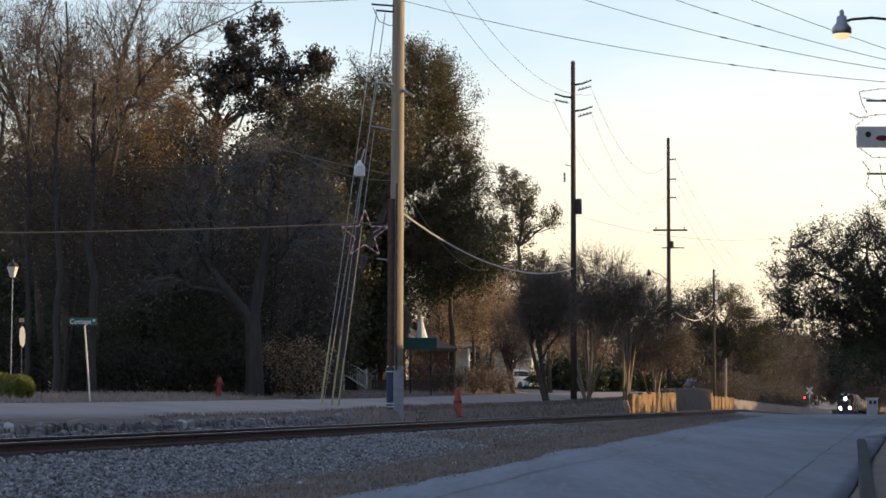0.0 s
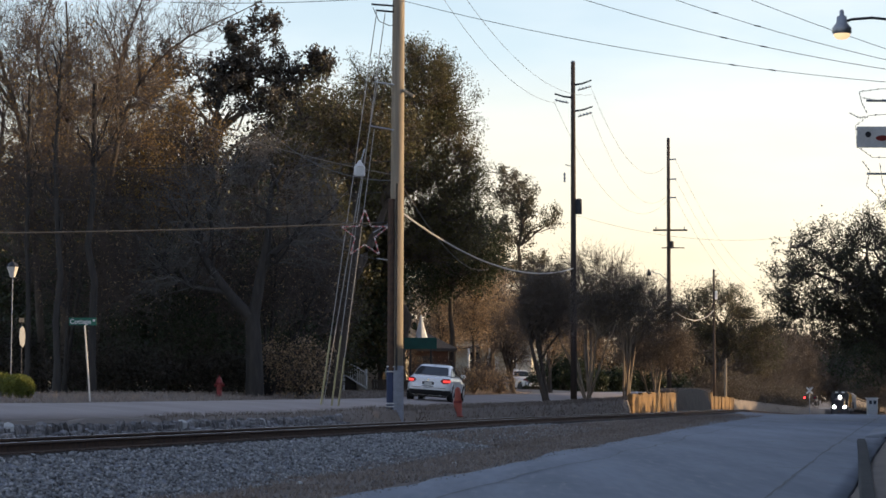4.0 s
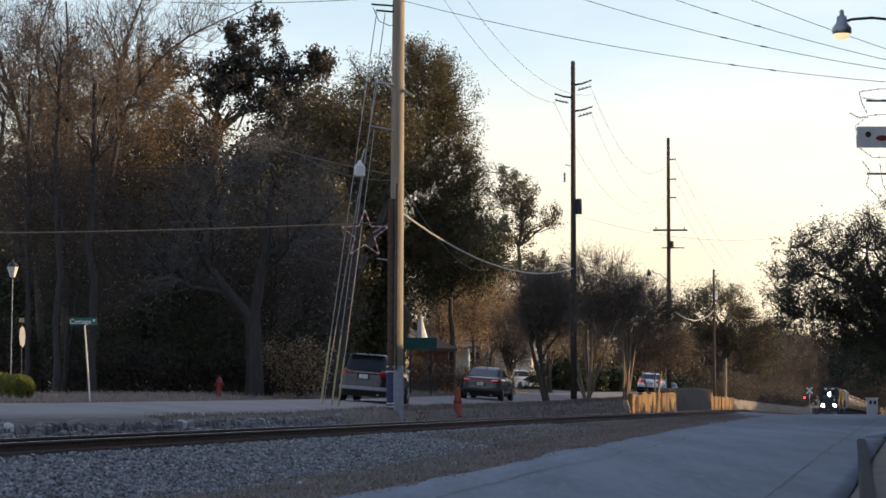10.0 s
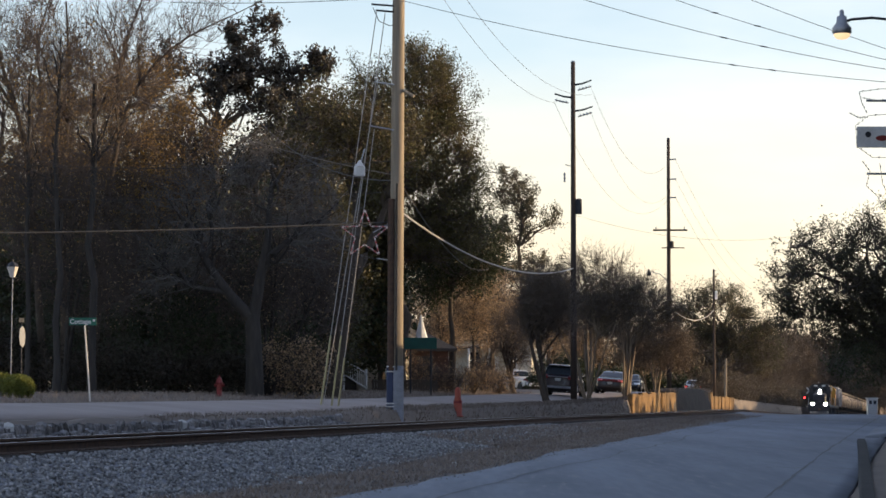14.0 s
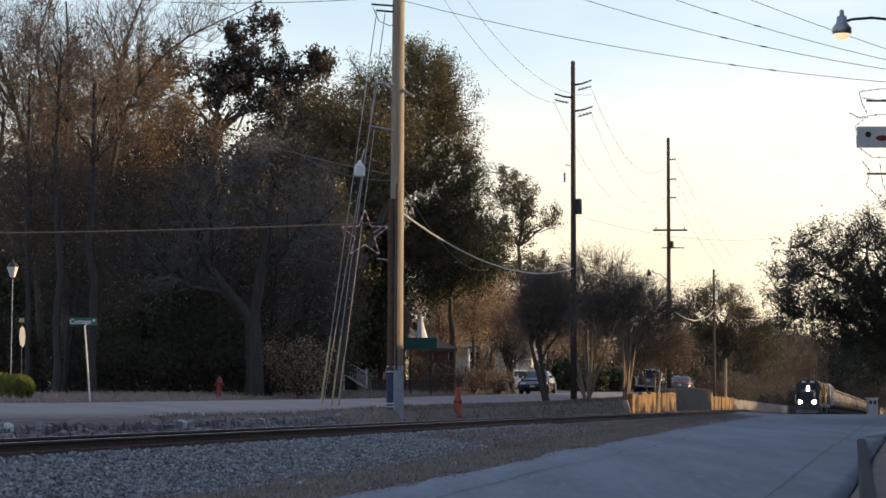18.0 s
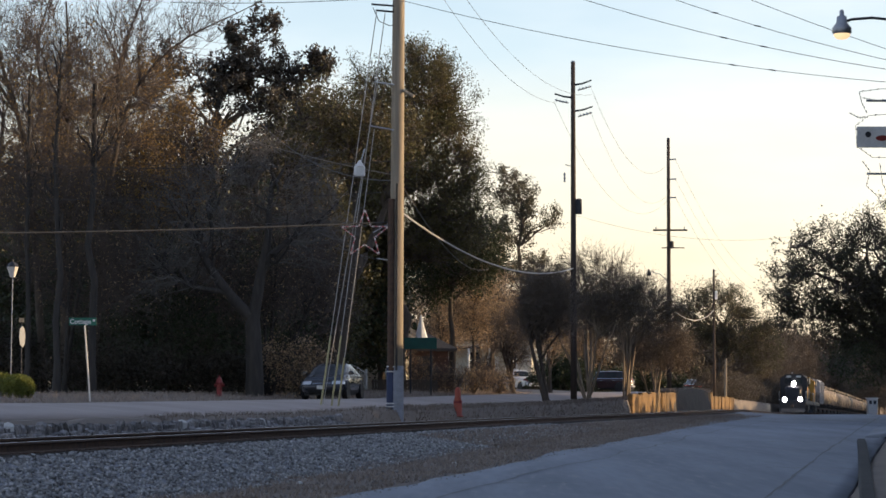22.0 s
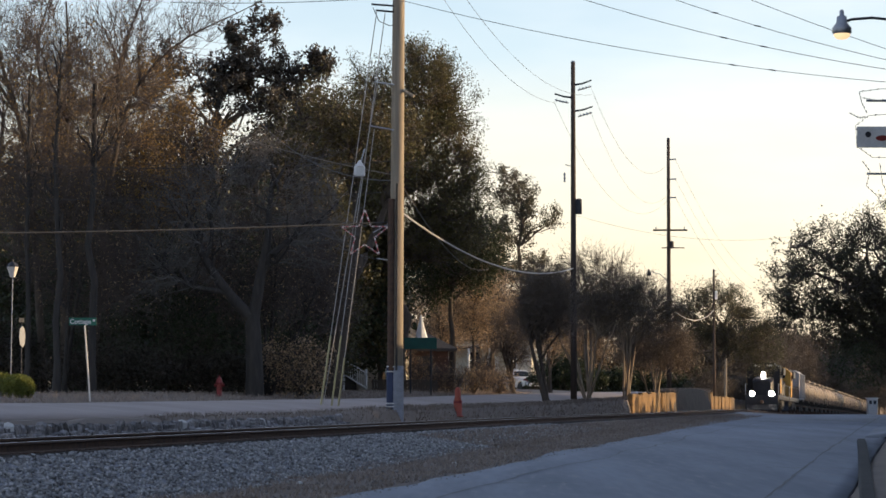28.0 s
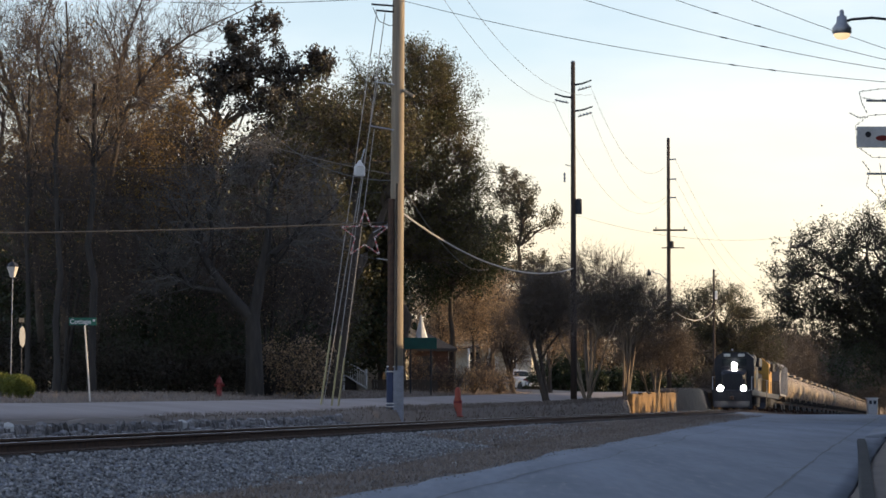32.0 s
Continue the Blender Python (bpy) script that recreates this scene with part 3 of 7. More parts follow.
# retaining wall along the railway where the road stands higher
wall = thing("retaining_wall", None, "low tan concrete retaining wall between road and railway", "retaining wall", "", "structure")
rng = random.Random(5)
v = 114.6
while v < 176:
    ln = rng.uniform(0.9, 2.3)
    vm = v + ln / 2 / ALONG
    a, b = place(-2.42 + rng.uniform(-0.05, 0.05), vm), rail_z(vm) - 0.6
    top = left_z(vm) + (0.06 if v < 158 else -0.22) + rng.uniform(-0.07, 0.06)
    g = Geo().box((0, 0, (top + b) / 2), (0.30, ln - rng.uniform(0.03, 0.14), top - b), bevel=0.05)
    part("wall_panel", g, STONE_WALL, wall, at=pose(a[0], a[1], 0, rng.uniform(-1.2, 1.2), rng.uniform(-1.0, 1.0), HEAD + rng.uniform(-2.5, 2.5)))
    v += ln / ALONG
mound = Geo()
mv = [131, 133, 135, 138, 142, 147, 151, 154, 157, 160, 162]
mh = [-0.3, -0.08, 0.10, 0.24, 0.33, 0.31, 0.22, 0.10, -0.02, -0.25, -0.5]
mf = [0.0, 0.15, 0.4, 0.75, 1.0, 1.0, 0.85, 0.6, 0.35, 0.1, 0.0]
mound.loft([[(*place(-4.0, q), left_z(q) - 0.6), (*place(-3.3, q), left_z(q) + h * 0.8), (*place(-2.75, q), left_z(q) + h), (*place(-2.45 + f * (0.25 + 0.2 * wob(q, 0, 0.9)), q), left_z(q) + h * 0.85),
             (*place(-2.45 + f * (0.5 + 0.25 * wob(q, 4, 0.9)), q), (left_z(q) + rail_z(q)) / 2 + h * 0.4), (*place(-2.45 + f * 0.75, q), rail_z(q) - 0.3), (*place(-2.6, q), rail_z(q) - 0.7)] for q, h, f in zip(mv, mh, mf)])
part("earth_mound", mound, EARTH, wall, "dark earth mound slumped over the wall")


# dry grass tufts
def grass(name, count, u0, u1, v0, v1, hmin, hmax, seed, label, base=None, width=0.012, material=None, clump=0.0):
    rng = np.random.default_rng(seed)
    u, v = rng.uniform(u0, u1, count), v0 + (v1 - v0) * rng.random(count) ** 1.2
    if clump:
        cu, cv = rng.uniform(u0, u1, 160), rng.uniform(v0, v1, 160)
        pick = rng.integers(0, 160, count)
        u, v = cu[pick] + rng.normal(0, clump, count), cv[pick] + rng.normal(0, clump * 1.6, count)
    base = base or soil_z
    p = np.array([(*place(a, b), base(a, b) - 0.01) for a, b in zip(u, v)])
    h = rng.uniform(hmin, hmax, count)
    lean = rng.normal(0, 0.45, (count, 2)) * h[:, None]
    a = rng.uniform(0, 6.283, count)
    side = np.stack([np.cos(a), np.sin(a), np.zeros(count)], -1) * width
    tip = p + np.stack([lean[:, 0], lean[:, 1], h], -1)
    pts = np.stack([p - side, p + side, tip + side * 0.25, tip - side * 0.25], 1)
    me = fast_mesh(name, pts.reshape(-1, 3), np.arange(count * 4).reshape(-1, 4))
    ob = part(name, me, material or DRY_GRASS)
    return tagged(ob, label, "grass", "", "stuff")


grass("dry_grass", 34000, 3.2, 6.1, 22, 110, 0.02, 0.085, 31, "short dry brown grass between railway and road")
grass("dry_grass", 22000, 1.75, 4.2, 50, 114, 0.03, 0.10, 37, "short dry grass over the railway shoulder farther on", base=lambda a, b: max(bed_z(a, b), ground_z(a, b)), width=0.03)
grass("dry_grass", 9000, 2.7, 5.9, 22, 70, 0.02, 0.07, 32, "sparse dry grass at the foot of the ballast")
grass("dry_grass", 16000, -3.5, -2.1, 45, 130, 0.03, 0.13, 33, "short dry grass on the bank between railway and road", material=DEAD_GRASS)
grass("dry_grass", 11000, -3.6, -2.2, 66, 132, 0.05, 0.15, 36, "tufts of dull dry grass on the railway bank", width=0.022, material=DEAD_GRASS)
grass("dry_grass", 5000, -3.6, -2.35, 134, 158, 0.10, 0.34, 38, "rank dead grass on the earth mound", base=lambda a, b: left_z(b) + 0.05, width=0.03, material=DEAD_GRASS)
grass("dry_grass", 14000, -16, -11.2, 50, 130, 0.05, 0.2, 34, "dry grass at the edge of the woods")
grass("dry_grass", 6000, -11.3, -10.8, 53, 130, 0.04, 0.12, 35, "dry grass along the road edge")

# ---- trees ----
def tubes(paths, radii, sides):
    """Many tapered tubes at once: paths (n, k, 3), radii (n, k)."""
    n, k, _ = paths.shape
    d = np.zeros_like(paths)
    d[:, 1:-1] = paths[:, 2:] - paths[:, :-2]
    d[:, 0], d[:, -1] = paths[:, 1] - paths[:, 0], paths[:, -1] - paths[:, -2]
    d /= np.linalg.norm(d, axis=2, keepdims=True) + 1e-9
    ref = np.where(np.abs(d[..., 2:3]) < 0.9, np.array([0, 0, 1.0]), np.array([1.0, 0, 0]))
    s1 = np.cross(d, ref)
    s1 /= np.linalg.norm(s1, axis=2, keepdims=True) + 1e-9
    s2 = np.cross(d, s1)
    t = np.arange(sides) * 2 * np.pi / sides
    ring = s1[:, :, None] * np.cos(t)[None, None, :, None] + s2[:, :, None] * np.sin(t)[None, None, :, None]
    v = paths[:, :, None] + ring * radii[:, :, None, None]
    idx = np.arange(n * k * sides).reshape(n, k, sides)
    nxt = np.roll(idx, -1, axis=2)
    q = np.stack([idx[:, :-1], nxt[:, :-1], nxt[:, 1:], idx[:, 1:]], -1).reshape(-1, 4)
    return v.reshape(-1, 3), q


def merge(*sets):
    vs, qs, o = [], [], 0
    for v, q in sets:
        vs.append(v)
        qs.append(q + o)
        o += len(v)
    return np.concatenate(vs), np.concatenate(qs)


def bend(rng, a, b, k, up=0.25, wig=0.08):
    """Curved paths from a to b (n, 3), rising first, with some crookedness."""
    n = len(a)
    t = np.linspace(0, 1, k)[None, :, None]
    ln = np.linalg.norm(b - a, axis=1)[:, None, None]
    mid = (a + b) / 2 + np.array([0, 0, 1.0]) * ln[:, 0] * up
    p = (1 - t) ** 2 * a[:, None] + 2 * t * (1 - t) * mid[:, None] + t ** 2 * b[:, None]
    w = rng.normal(0, 1, (n, k, 3)) * ln * wig * (t * (1 - t) * 4)
    return p + w


def in_blobs(rng, blobs, n, lo=0.0, hi=1.0, flat=0.0):
    """Points inside ellipsoids (x, y, z, rx, ry, rz), between two shares of their radius."""
    b = np.array(blobs, dtype=float)
    wgt = (b[:, 3] * b[:, 4] * b[:, 5]) ** 0.8
    pick = rng.choice(len(b), n, p=wgt / wgt.sum())
    d = rng.normal(0, 1, (n, 3))
    d /= np.linalg.norm(d, axis=1, keepdims=True)
    r = rng.uniform(lo ** 2, hi ** 2, n) ** 0.5
    return b[pick, :3] + d * r[:, None] * b[pick, 3:]


def nearest(src, dst):
    """For each of src the index of the closest of dst that is not above it by much."""
    out = np.zeros(len(src), dtype=int)
    for i, p in enumerate(src):
        e = dst - p
        c = (e ** 2).sum(1) + 6.0 * np.maximum(e[:, 2], 0) ** 2
        out[i] = np.argmin(c)
    return out


def leaf_quads(rng, ctr, size, spread, droop=0.0, aspect=0.55):
    n = len(ctr)
    p = ctr + rng.normal(0, 1, (n, 3)) * spread
    a = rng.normal(0, 1, (n, 3))
    a[:, 2] -= droop
    a /= np.linalg.norm(a, axis=1, keepdims=True)
    b = np.cross(a, rng.normal(0, 1, (n, 3)))
    b /= np.linalg.norm(b, axis=1, keepdims=True) + 1e-9
    s = size * rng.uniform(0.55, 1.35, n)[:, None]
    a, b = a * s, b * s * aspect
    v = np.stack([p - a * 0.5, p + b * 0.5 - a * 0.05, p + a * 0.5, p - b * 0.5 - a * 0.05], 1)
    return v.reshape(-1, 3), np.arange(n * 4).reshape(-1, 4)


def shoots(rng, paths, count, length, r, up, out_from, k=4, wild=0.55):
    """Curved shoots that leave the given paths (n, k, 3), bending upwards; returns their paths and radii."""
    pick = rng.integers(0, len(paths), count)
    j = rng.integers(1, paths.shape[1], count)
    a = paths[pick, j]
    along = a - paths[pick, j - 1]
    along /= np.linalg.norm(along, axis=1, keepdims=True) + 1e-9
    out = a - out_from
    out /= np.linalg.norm(out, axis=1, keepdims=True) + 1e-9
    d = along * 0.6 + out * 0.35 + rng.normal(0, wild, (count, 3)) + np.array([0, 0, up])
    d /= np.linalg.norm(d, axis=1, keepdims=True) + 1e-9
    step = (length * rng.uniform(0.45, 1.3, count) / (k - 1))[:, None]
    pts = [a]
    for _ in range(k - 1):
        d = d + rng.normal(0, 0.22, (count, 3)) + np.array([0, 0, up * 0.3])
        d /= np.linalg.norm(d, axis=1, keepdims=True) + 1e-9
        pts.append(pts[-1] + d * step)
    return np.stack(pts, 1), np.linspace(r, r * 0.4, k)[None].repeat(count, 0)


def tree(seed, base, blobs, label, category="tree", trunks=1, trunk_r=0.22, fork=0.35, limbs=14, branches=140, twigs=900, twig_len=0.7,
         leaves=12000, leaf=0.16, leaf_mat_=None, bark=None, twig_mat=None, lean=(0, 0), spread=0.28, limb_r=0.5, droop=0.3, up=0.2, group="trees", name="tree",
         shell=0.35, splay=0.5, twig_r=0.007, leafy=(-1e3, 1e3), clump=0.0, boughs=None, aspect=0.55):
    """A tree at base; blobs are ellipsoids of its crown relative to the base. leafy: the heights between which
    leaves hang; clump: how patchy they are; boughs: paths of main limbs, where the tree has a crooked shape of its own."""
    rng = np.random.default_rng(seed)
    root = thing(name, pose(*base), label, category, group)
    blobs = [tuple(b) for b in blobs]
    cz = min(b[2] - b[5] for b in blobs)
    top = max(b[2] + b[5] for b in blobs)
    cx = np.average([b[0] for b in blobs])
    cy = np.average([b[1] for b in blobs])
    fz = cz + (top - cz) * fork
    k = 9
    ends = np.array([[cx + lean[0], cy + lean[1], fz]] * trunks) + rng.normal(0, splay, (trunks, 3)) * np.array([1, 1, 0.4]) * (trunks > 1)
    starts = np.zeros((trunks, 3)) + rng.normal(0, 0.12, (trunks, 3)) * np.array([1, 1, 0]) * (trunks > 1)
    starts[:, 2] = -0.25
    tp = bend(rng, starts, ends, k, up=0.0, wig=min(0.02, trunk_r * 0.05))
    tr = np.linspace(trunk_r, trunk_r * 0.5, k)[None].repeat(trunks, 0)
    tr[:, 0] *= 1.35
    wood = [tubes(tp, tr, 10)] if not boughs else []
    if boughs:
        made = []
        for path, r0, r1 in boughs:
            c = np.array(path, dtype=float)
            t = np.linspace(0, len(c) - 1, 13)
            c = np.stack([np.interp(t, np.arange(len(c)), c[:, i]) for i in range(3)], 1)
            for _ in range(2):
                c[1:-1] = 0.25 * c[:-2] + 0.5 * c[1:-1] + 0.25 * c[2:]
            made.append(c)
            wood.append(tubes(c[None], np.linspace(r0, r1, 13)[None], 9))
        tp = np.stack(made)
        pool = tp[:, 4:].reshape(-1, 3)
    else:
        pool = tp[:, 3:].reshape(-1, 3)
    le = in_blobs(rng, blobs, limbs, 0.3, 0.8)
    ls = pool[nearest(le - np.array([0, 0, 1.5]), pool)]
    lp = bend(rng, ls, le, 7, up=up, wig=0.06)
    lr = np.linspace(trunk_r * limb_r, trunk_r * 0.12, 7)[None] * rng.uniform(0.6, 1.1, (limbs, 1))
    part("trunk", fast_mesh("trunk", *merge(*wood, tubes(lp, lr, 6))), bark or BARK, root)
    pool = np.concatenate([lp[:, 2:].reshape(-1, 3), pool[k // 2:]])
    be = in_blobs(rng, blobs, branches, 0.45, 1.0)
    bs = pool[nearest(be, pool)]
    bp = bend(rng, bs, be, 6, up=0.12, wig=0.05)
    br = np.linspace(trunk_r * 0.14, 0.012, 6)[None].repeat(branches, 0)
    sets = [tubes(bp, br, 3)]
    tips = be
    if twigs:
        heart = np.array([cx, cy, (cz + top) / 2 - 1.0])
        n1 = max(twigs // 4, 30)
        sp, sr = shoots(rng, bp, n1, twig_len * 1.5, twig_r * 1.7, 0.35 - droop * 0.4, heart)
        wp, wr = shoots(rng, sp, twigs - n1, twig_len * 0.75, twig_r, 0.30 - droop * 0.4, heart, 3)
        sets += [tubes(sp, sr, 3), tubes(wp, wr, 3)]
        tips = np.concatenate([wp[:, 1:].reshape(-1, 3), sp[:, 2:].reshape(-1, 3)])
    part("twigwork", fast_mesh("twigwork", *merge(*sets)), twig_mat or TWIG, root)["kind"] = "stuff"
    if leaves:
        tips = tips[(tips[:, 2] > leafy[0]) & (tips[:, 2] < leafy[1])]
        if clump:
            tips = tips[np.array([noise.noise(Vector(p * 0.6) + Vector((seed * 1.7, 0, 0))) for p in tips]) > clump - 0.4]
        n1 = int(leaves * (1 - shell))
        c1 = tips[rng.integers(0, len(tips), n1)]
        c2 = in_blobs(rng, blobs, leaves - n1, 0.55, 1.0)
        gap = np.array([noise.noise(Vector(p * 0.55) + Vector((seed, 0, 0))) for p in c2] or [0.0])
        c2 = c2[gap[:len(c2)] > -0.12]
        ctr = np.concatenate([c1, c2])
        part("crown", fast_mesh("crown", *leaf_quads(rng, ctr, leaf, spread, droop, aspect)), leaf_mat_ or LEAF_OAK, root)["kind"] = "stuff"
    return root


def shrub(seed, base, blobs, label, leaves, leaf, material, twigs=500, category="shrub", group="shrubs", bark=None, twig_mat=None):
    return tree(seed, base, blobs, label, category, trunks=4, trunk_r=0.06, fork=0.3, limbs=16, branches=90, twigs=twigs, twig_len=0.5, leaves=leaves, leaf=leaf,
                leaf_mat_=material, spread=0.16, group=group, name="shrub", splay=0.4, bark=bark, twig_mat=twig_mat)


def stand(X, Y, lift=0.0):
    """The ground's place X metres to the right of the camera's line and Y units of depth ahead."""
    Y = Y * DEEP
    u, v = (X - OX) * TY - Y * TX, ((X - OX) * TX + Y * TY) / ALONG
    return (X, Y, ground_z(u, v) + lift)


# woods on the far side of the left road
tree(1, stand(-16.8, 80), [(-2, 0, 14, 4.5, 3.6, 3.6), (2.5, 0, 11.5, 4.2, 3.6, 4.2), (0, 1, 8.5, 4, 3, 3), (4.6, 0, 15.2, 2.6, 2, 1.8), (7.4, 0, 15.7, 1.8, 1.6, 0.8)],
     "tall bare-limbed tree with thin rust and ochre autumn leaves", trunks=4, trunk_r=0.15, limbs=34, branches=420, twigs=10500, twig_len=0.9, leaves=15000, leaf=0.085,
     leaf_mat_=LEAF_RUST, shell=0.0, spread=0.22, twig_r=0.008, leafy=(3.0, 14.0), clump=0.42,
     boughs=[([(1.0, 0, -0.3), (1.0, 0, 5), (0.9, 0, 9), (1.2, 0, 12.5), (1.0, 0, 16.4)], 0.17, 0.04),
             ([(2.2, 0, -0.3), (2.5, 0, 5), (2.8, 0, 9.3), (3.4, 0, 11.4), (3.9, 0, 13.2), (5.2, 0, 14.1), (6.0, 0, 15.1), (7.6, 0, 15.5), (9.3, 0, 16.5)], 0.14, 0.012),
             ([(3.4, 0, 11.6), (3.1, 0, 13.0), (3.6, 0, 15.0), (4.4, 0, 17.0)], 0.10, 0.03),
             ([(0.2, 0, -0.3), (-0.2, 0, 6), (-0.6, 0, 10.5), (-1.8, 0, 14), (-2.4, 0, 16.6)], 0.18, 0.04),
             ([(-0.6, 0, 10.0), (0.1, 0, 12.2), (-0.3, 0, 14.6), (0.4, 0, 16.8)], 0.09, 0.03)])
tree(5, stand(-20.2, 84), [(0, 0, 14.5, 3.4, 3, 3.6), (1.5, 0, 11, 3.4, 3, 3.4), (-1, 0, 9, 3, 3, 3)],
     "tall bare-limbed tree with thin rust and ochre autumn leaves", trunks=3, trunk_r=0.16, limbs=18, branches=170, twigs=3600, twig_len=0.9, leaves=3600, leaf=0.085,
     leaf_mat_=LEAF_RUST, shell=0.0, fork=0.5, splay=1.2, spread=0.25, twig_r=0.008, leafy=(3.0, 14.0), clump=0.42)
for k, (X, D, r) in enumerate(((-15.1, 75, 0.17), (-13.8, 75.5, 0.20), (-16.6, 76.5, 0.13))):
    tree(6 + k, stand(X, D), [(0.4, 0, 12.5, 1.8, 1.8, 3.2), (-0.3, 0, 9.5, 1.4, 1.4, 2.2)], "slender grey-trunked tree with a high thin crown", trunk_r=r * 0.85, limbs=10, branches=80, twigs=1100, twig_len=0.8,
         leaves=700, leaf=0.085, leaf_mat_=LEAF_RUST, bark=BARK_GREY, shell=0.0, fork=0.6, spread=0.25, limb_r=0.4)
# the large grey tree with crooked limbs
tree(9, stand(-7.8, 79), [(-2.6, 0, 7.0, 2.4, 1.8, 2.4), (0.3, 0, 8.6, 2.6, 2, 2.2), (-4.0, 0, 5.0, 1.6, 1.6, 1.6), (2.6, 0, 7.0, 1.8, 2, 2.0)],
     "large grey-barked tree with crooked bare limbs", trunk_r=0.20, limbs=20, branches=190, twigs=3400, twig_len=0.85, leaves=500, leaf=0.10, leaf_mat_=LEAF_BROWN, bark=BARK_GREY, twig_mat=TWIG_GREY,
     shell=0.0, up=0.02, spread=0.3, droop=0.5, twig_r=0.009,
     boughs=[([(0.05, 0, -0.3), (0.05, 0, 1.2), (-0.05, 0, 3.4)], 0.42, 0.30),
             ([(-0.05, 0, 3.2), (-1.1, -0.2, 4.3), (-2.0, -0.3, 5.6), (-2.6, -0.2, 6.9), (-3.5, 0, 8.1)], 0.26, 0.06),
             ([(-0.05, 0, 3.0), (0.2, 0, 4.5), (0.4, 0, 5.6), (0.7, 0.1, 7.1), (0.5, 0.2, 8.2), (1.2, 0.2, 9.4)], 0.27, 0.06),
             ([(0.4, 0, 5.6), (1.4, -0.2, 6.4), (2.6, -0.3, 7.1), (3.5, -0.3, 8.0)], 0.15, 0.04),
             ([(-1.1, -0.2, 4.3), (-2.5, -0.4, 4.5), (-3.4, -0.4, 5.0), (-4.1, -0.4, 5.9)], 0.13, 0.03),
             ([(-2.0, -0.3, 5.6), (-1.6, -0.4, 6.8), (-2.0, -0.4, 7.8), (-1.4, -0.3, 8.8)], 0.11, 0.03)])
tree(10, stand(-5.0, 86), [(1.9, 0, 11.2, 2.4, 2, 2.2), (-0.6, 0, 12.0, 2.2, 2, 2.0)], "large dark-trunked evergreen oak leaning over the road", trunk_r=0.36, limbs=18, branches=160, twigs=1600, leaves=13000, leaf=0.15,
     leaf_mat_=LEAF_OLIVE, shell=0.2, spread=0.2,
     boughs=[([(0.0, 0, -0.3), (0.15, 0, 1.6), (0.5, 0, 3.6), (1.0, 0, 5.4), (1.2, 0, 8.0), (1.0, 0, 11.0)], 0.40, 0.12),
             ([(1.0, 0, 5.4), (1.9, 0, 7.2), (2.6, 0, 9.0), (2.8, 0, 11.5)], 0.24, 0.06), ([(0.5, 0, 3.6), (-0.5, 0, 5.6), (-1.0, 0, 8.0), (-0.8, 0, 11.0)], 0.22, 0.06)])
tree(2, stand(-14.2, 84), [(0.9, 0, 12.2, 2.2, 3, 2.4), (-1.2, 0, 11.2, 2.8, 3, 2.6), (1.4, 0, 9.6, 2.2, 3, 2.4), (3.0, 0, 10.4, 1.6, 2, 2.2)],
     "slender tree with thin orange autumn leaves", trunks=3, trunk_r=0.13, limbs=24, branches=360, twigs=7200, twig_len=0.8, leaves=30000, leaf=0.085,
     leaf_mat_=LEAF_RUST, shell=0.05, fork=0.5, splay=1.1, spread=0.22, twig_r=0.008, clump=0.3)
tree(3, stand(-11.9, 100), [(1.0, 0, 16.3, 1.3, 1.4, 1.1), (2.3, 0, 17.0, 1.3, 1.4, 1.2), (2.5, 0, 18.7, 0.9, 0.9, 0.9), (1.1, 0, 18.3, 0.7, 0.8, 0.8), (3.6, 0, 16.2, 1.0, 1.0, 0.7), (-0.4, 0, 17.1, 0.9, 1, 0.6), (-1.9, 0, 16.5, 1.5, 1.4, 1.1), (-2.6, 0, 15.2, 1.0, 1.0, 0.8), (5.1, 0, 16.6, 1.2, 1.2, 1.1), (0.6, 0, 15.2, 2.2, 2, 0.9), (3.5, 0, 15.1, 1.8, 1.6, 1.0), (5.3, 0, 14.2, 1.4, 1.4, 1.2)],
     "dark glossy-leaved magnolia standing open against the sky", trunk_r=0.20, limbs=34, branches=300, twigs=1150, twig_len=0.55, leaves=17000, leaf=0.25,
     leaf_mat_=LEAF_MAGNOLIA, shell=0.0, spread=0.13, fork=0.35, lean=(-1.6, 0), droop=0.0, aspect=0.42)
tree(4, stand(-2.7, 112), [(1.3, 0, 16.0, 3.2, 3.5, 4.4), (2.9, 0, 12, 2.5, 3, 4.6), (-1.5, 0, 15.2, 2.4, 3, 4.0), (0.6, 0, 10.2, 4.6, 3.5, 3.2), (3.4, 0, 9.4, 2.5, 2.5, 3.0), (-2.3, 0, 11, 3.0, 3, 4.4), (2.1, 0, 17.2, 1.8, 2, 2.7)],
     "large dense evergreen oak with a rounded olive-green crown", trunk_r=0.5, limbs=44, branches=800, twigs=12000, twig_len=0.7, leaves=150000, leaf=0.135,
     leaf_mat_=LEAF_OLIVE, shell=0.12, spread=0.17, lean=(-0.8, 0), droop=-0.3, twig_r=0.009, aspect=0.4)
tree(11, stand(0.6, 121), [(0, 0, 8.8, 3.2, 2.5, 2.4), (-1.6, 0, 7.4, 2.2, 2, 2.0), (1.6, 0, 8.0, 1.8, 2, 1.8)], "dark evergreen below the oak's crown", trunk_r=0.22, limbs=20, branches=260, twigs=2600,
     leaves=36000, leaf=0.15, leaf_mat_=LEAF_DARK, shell=0.35, spread=0.2)
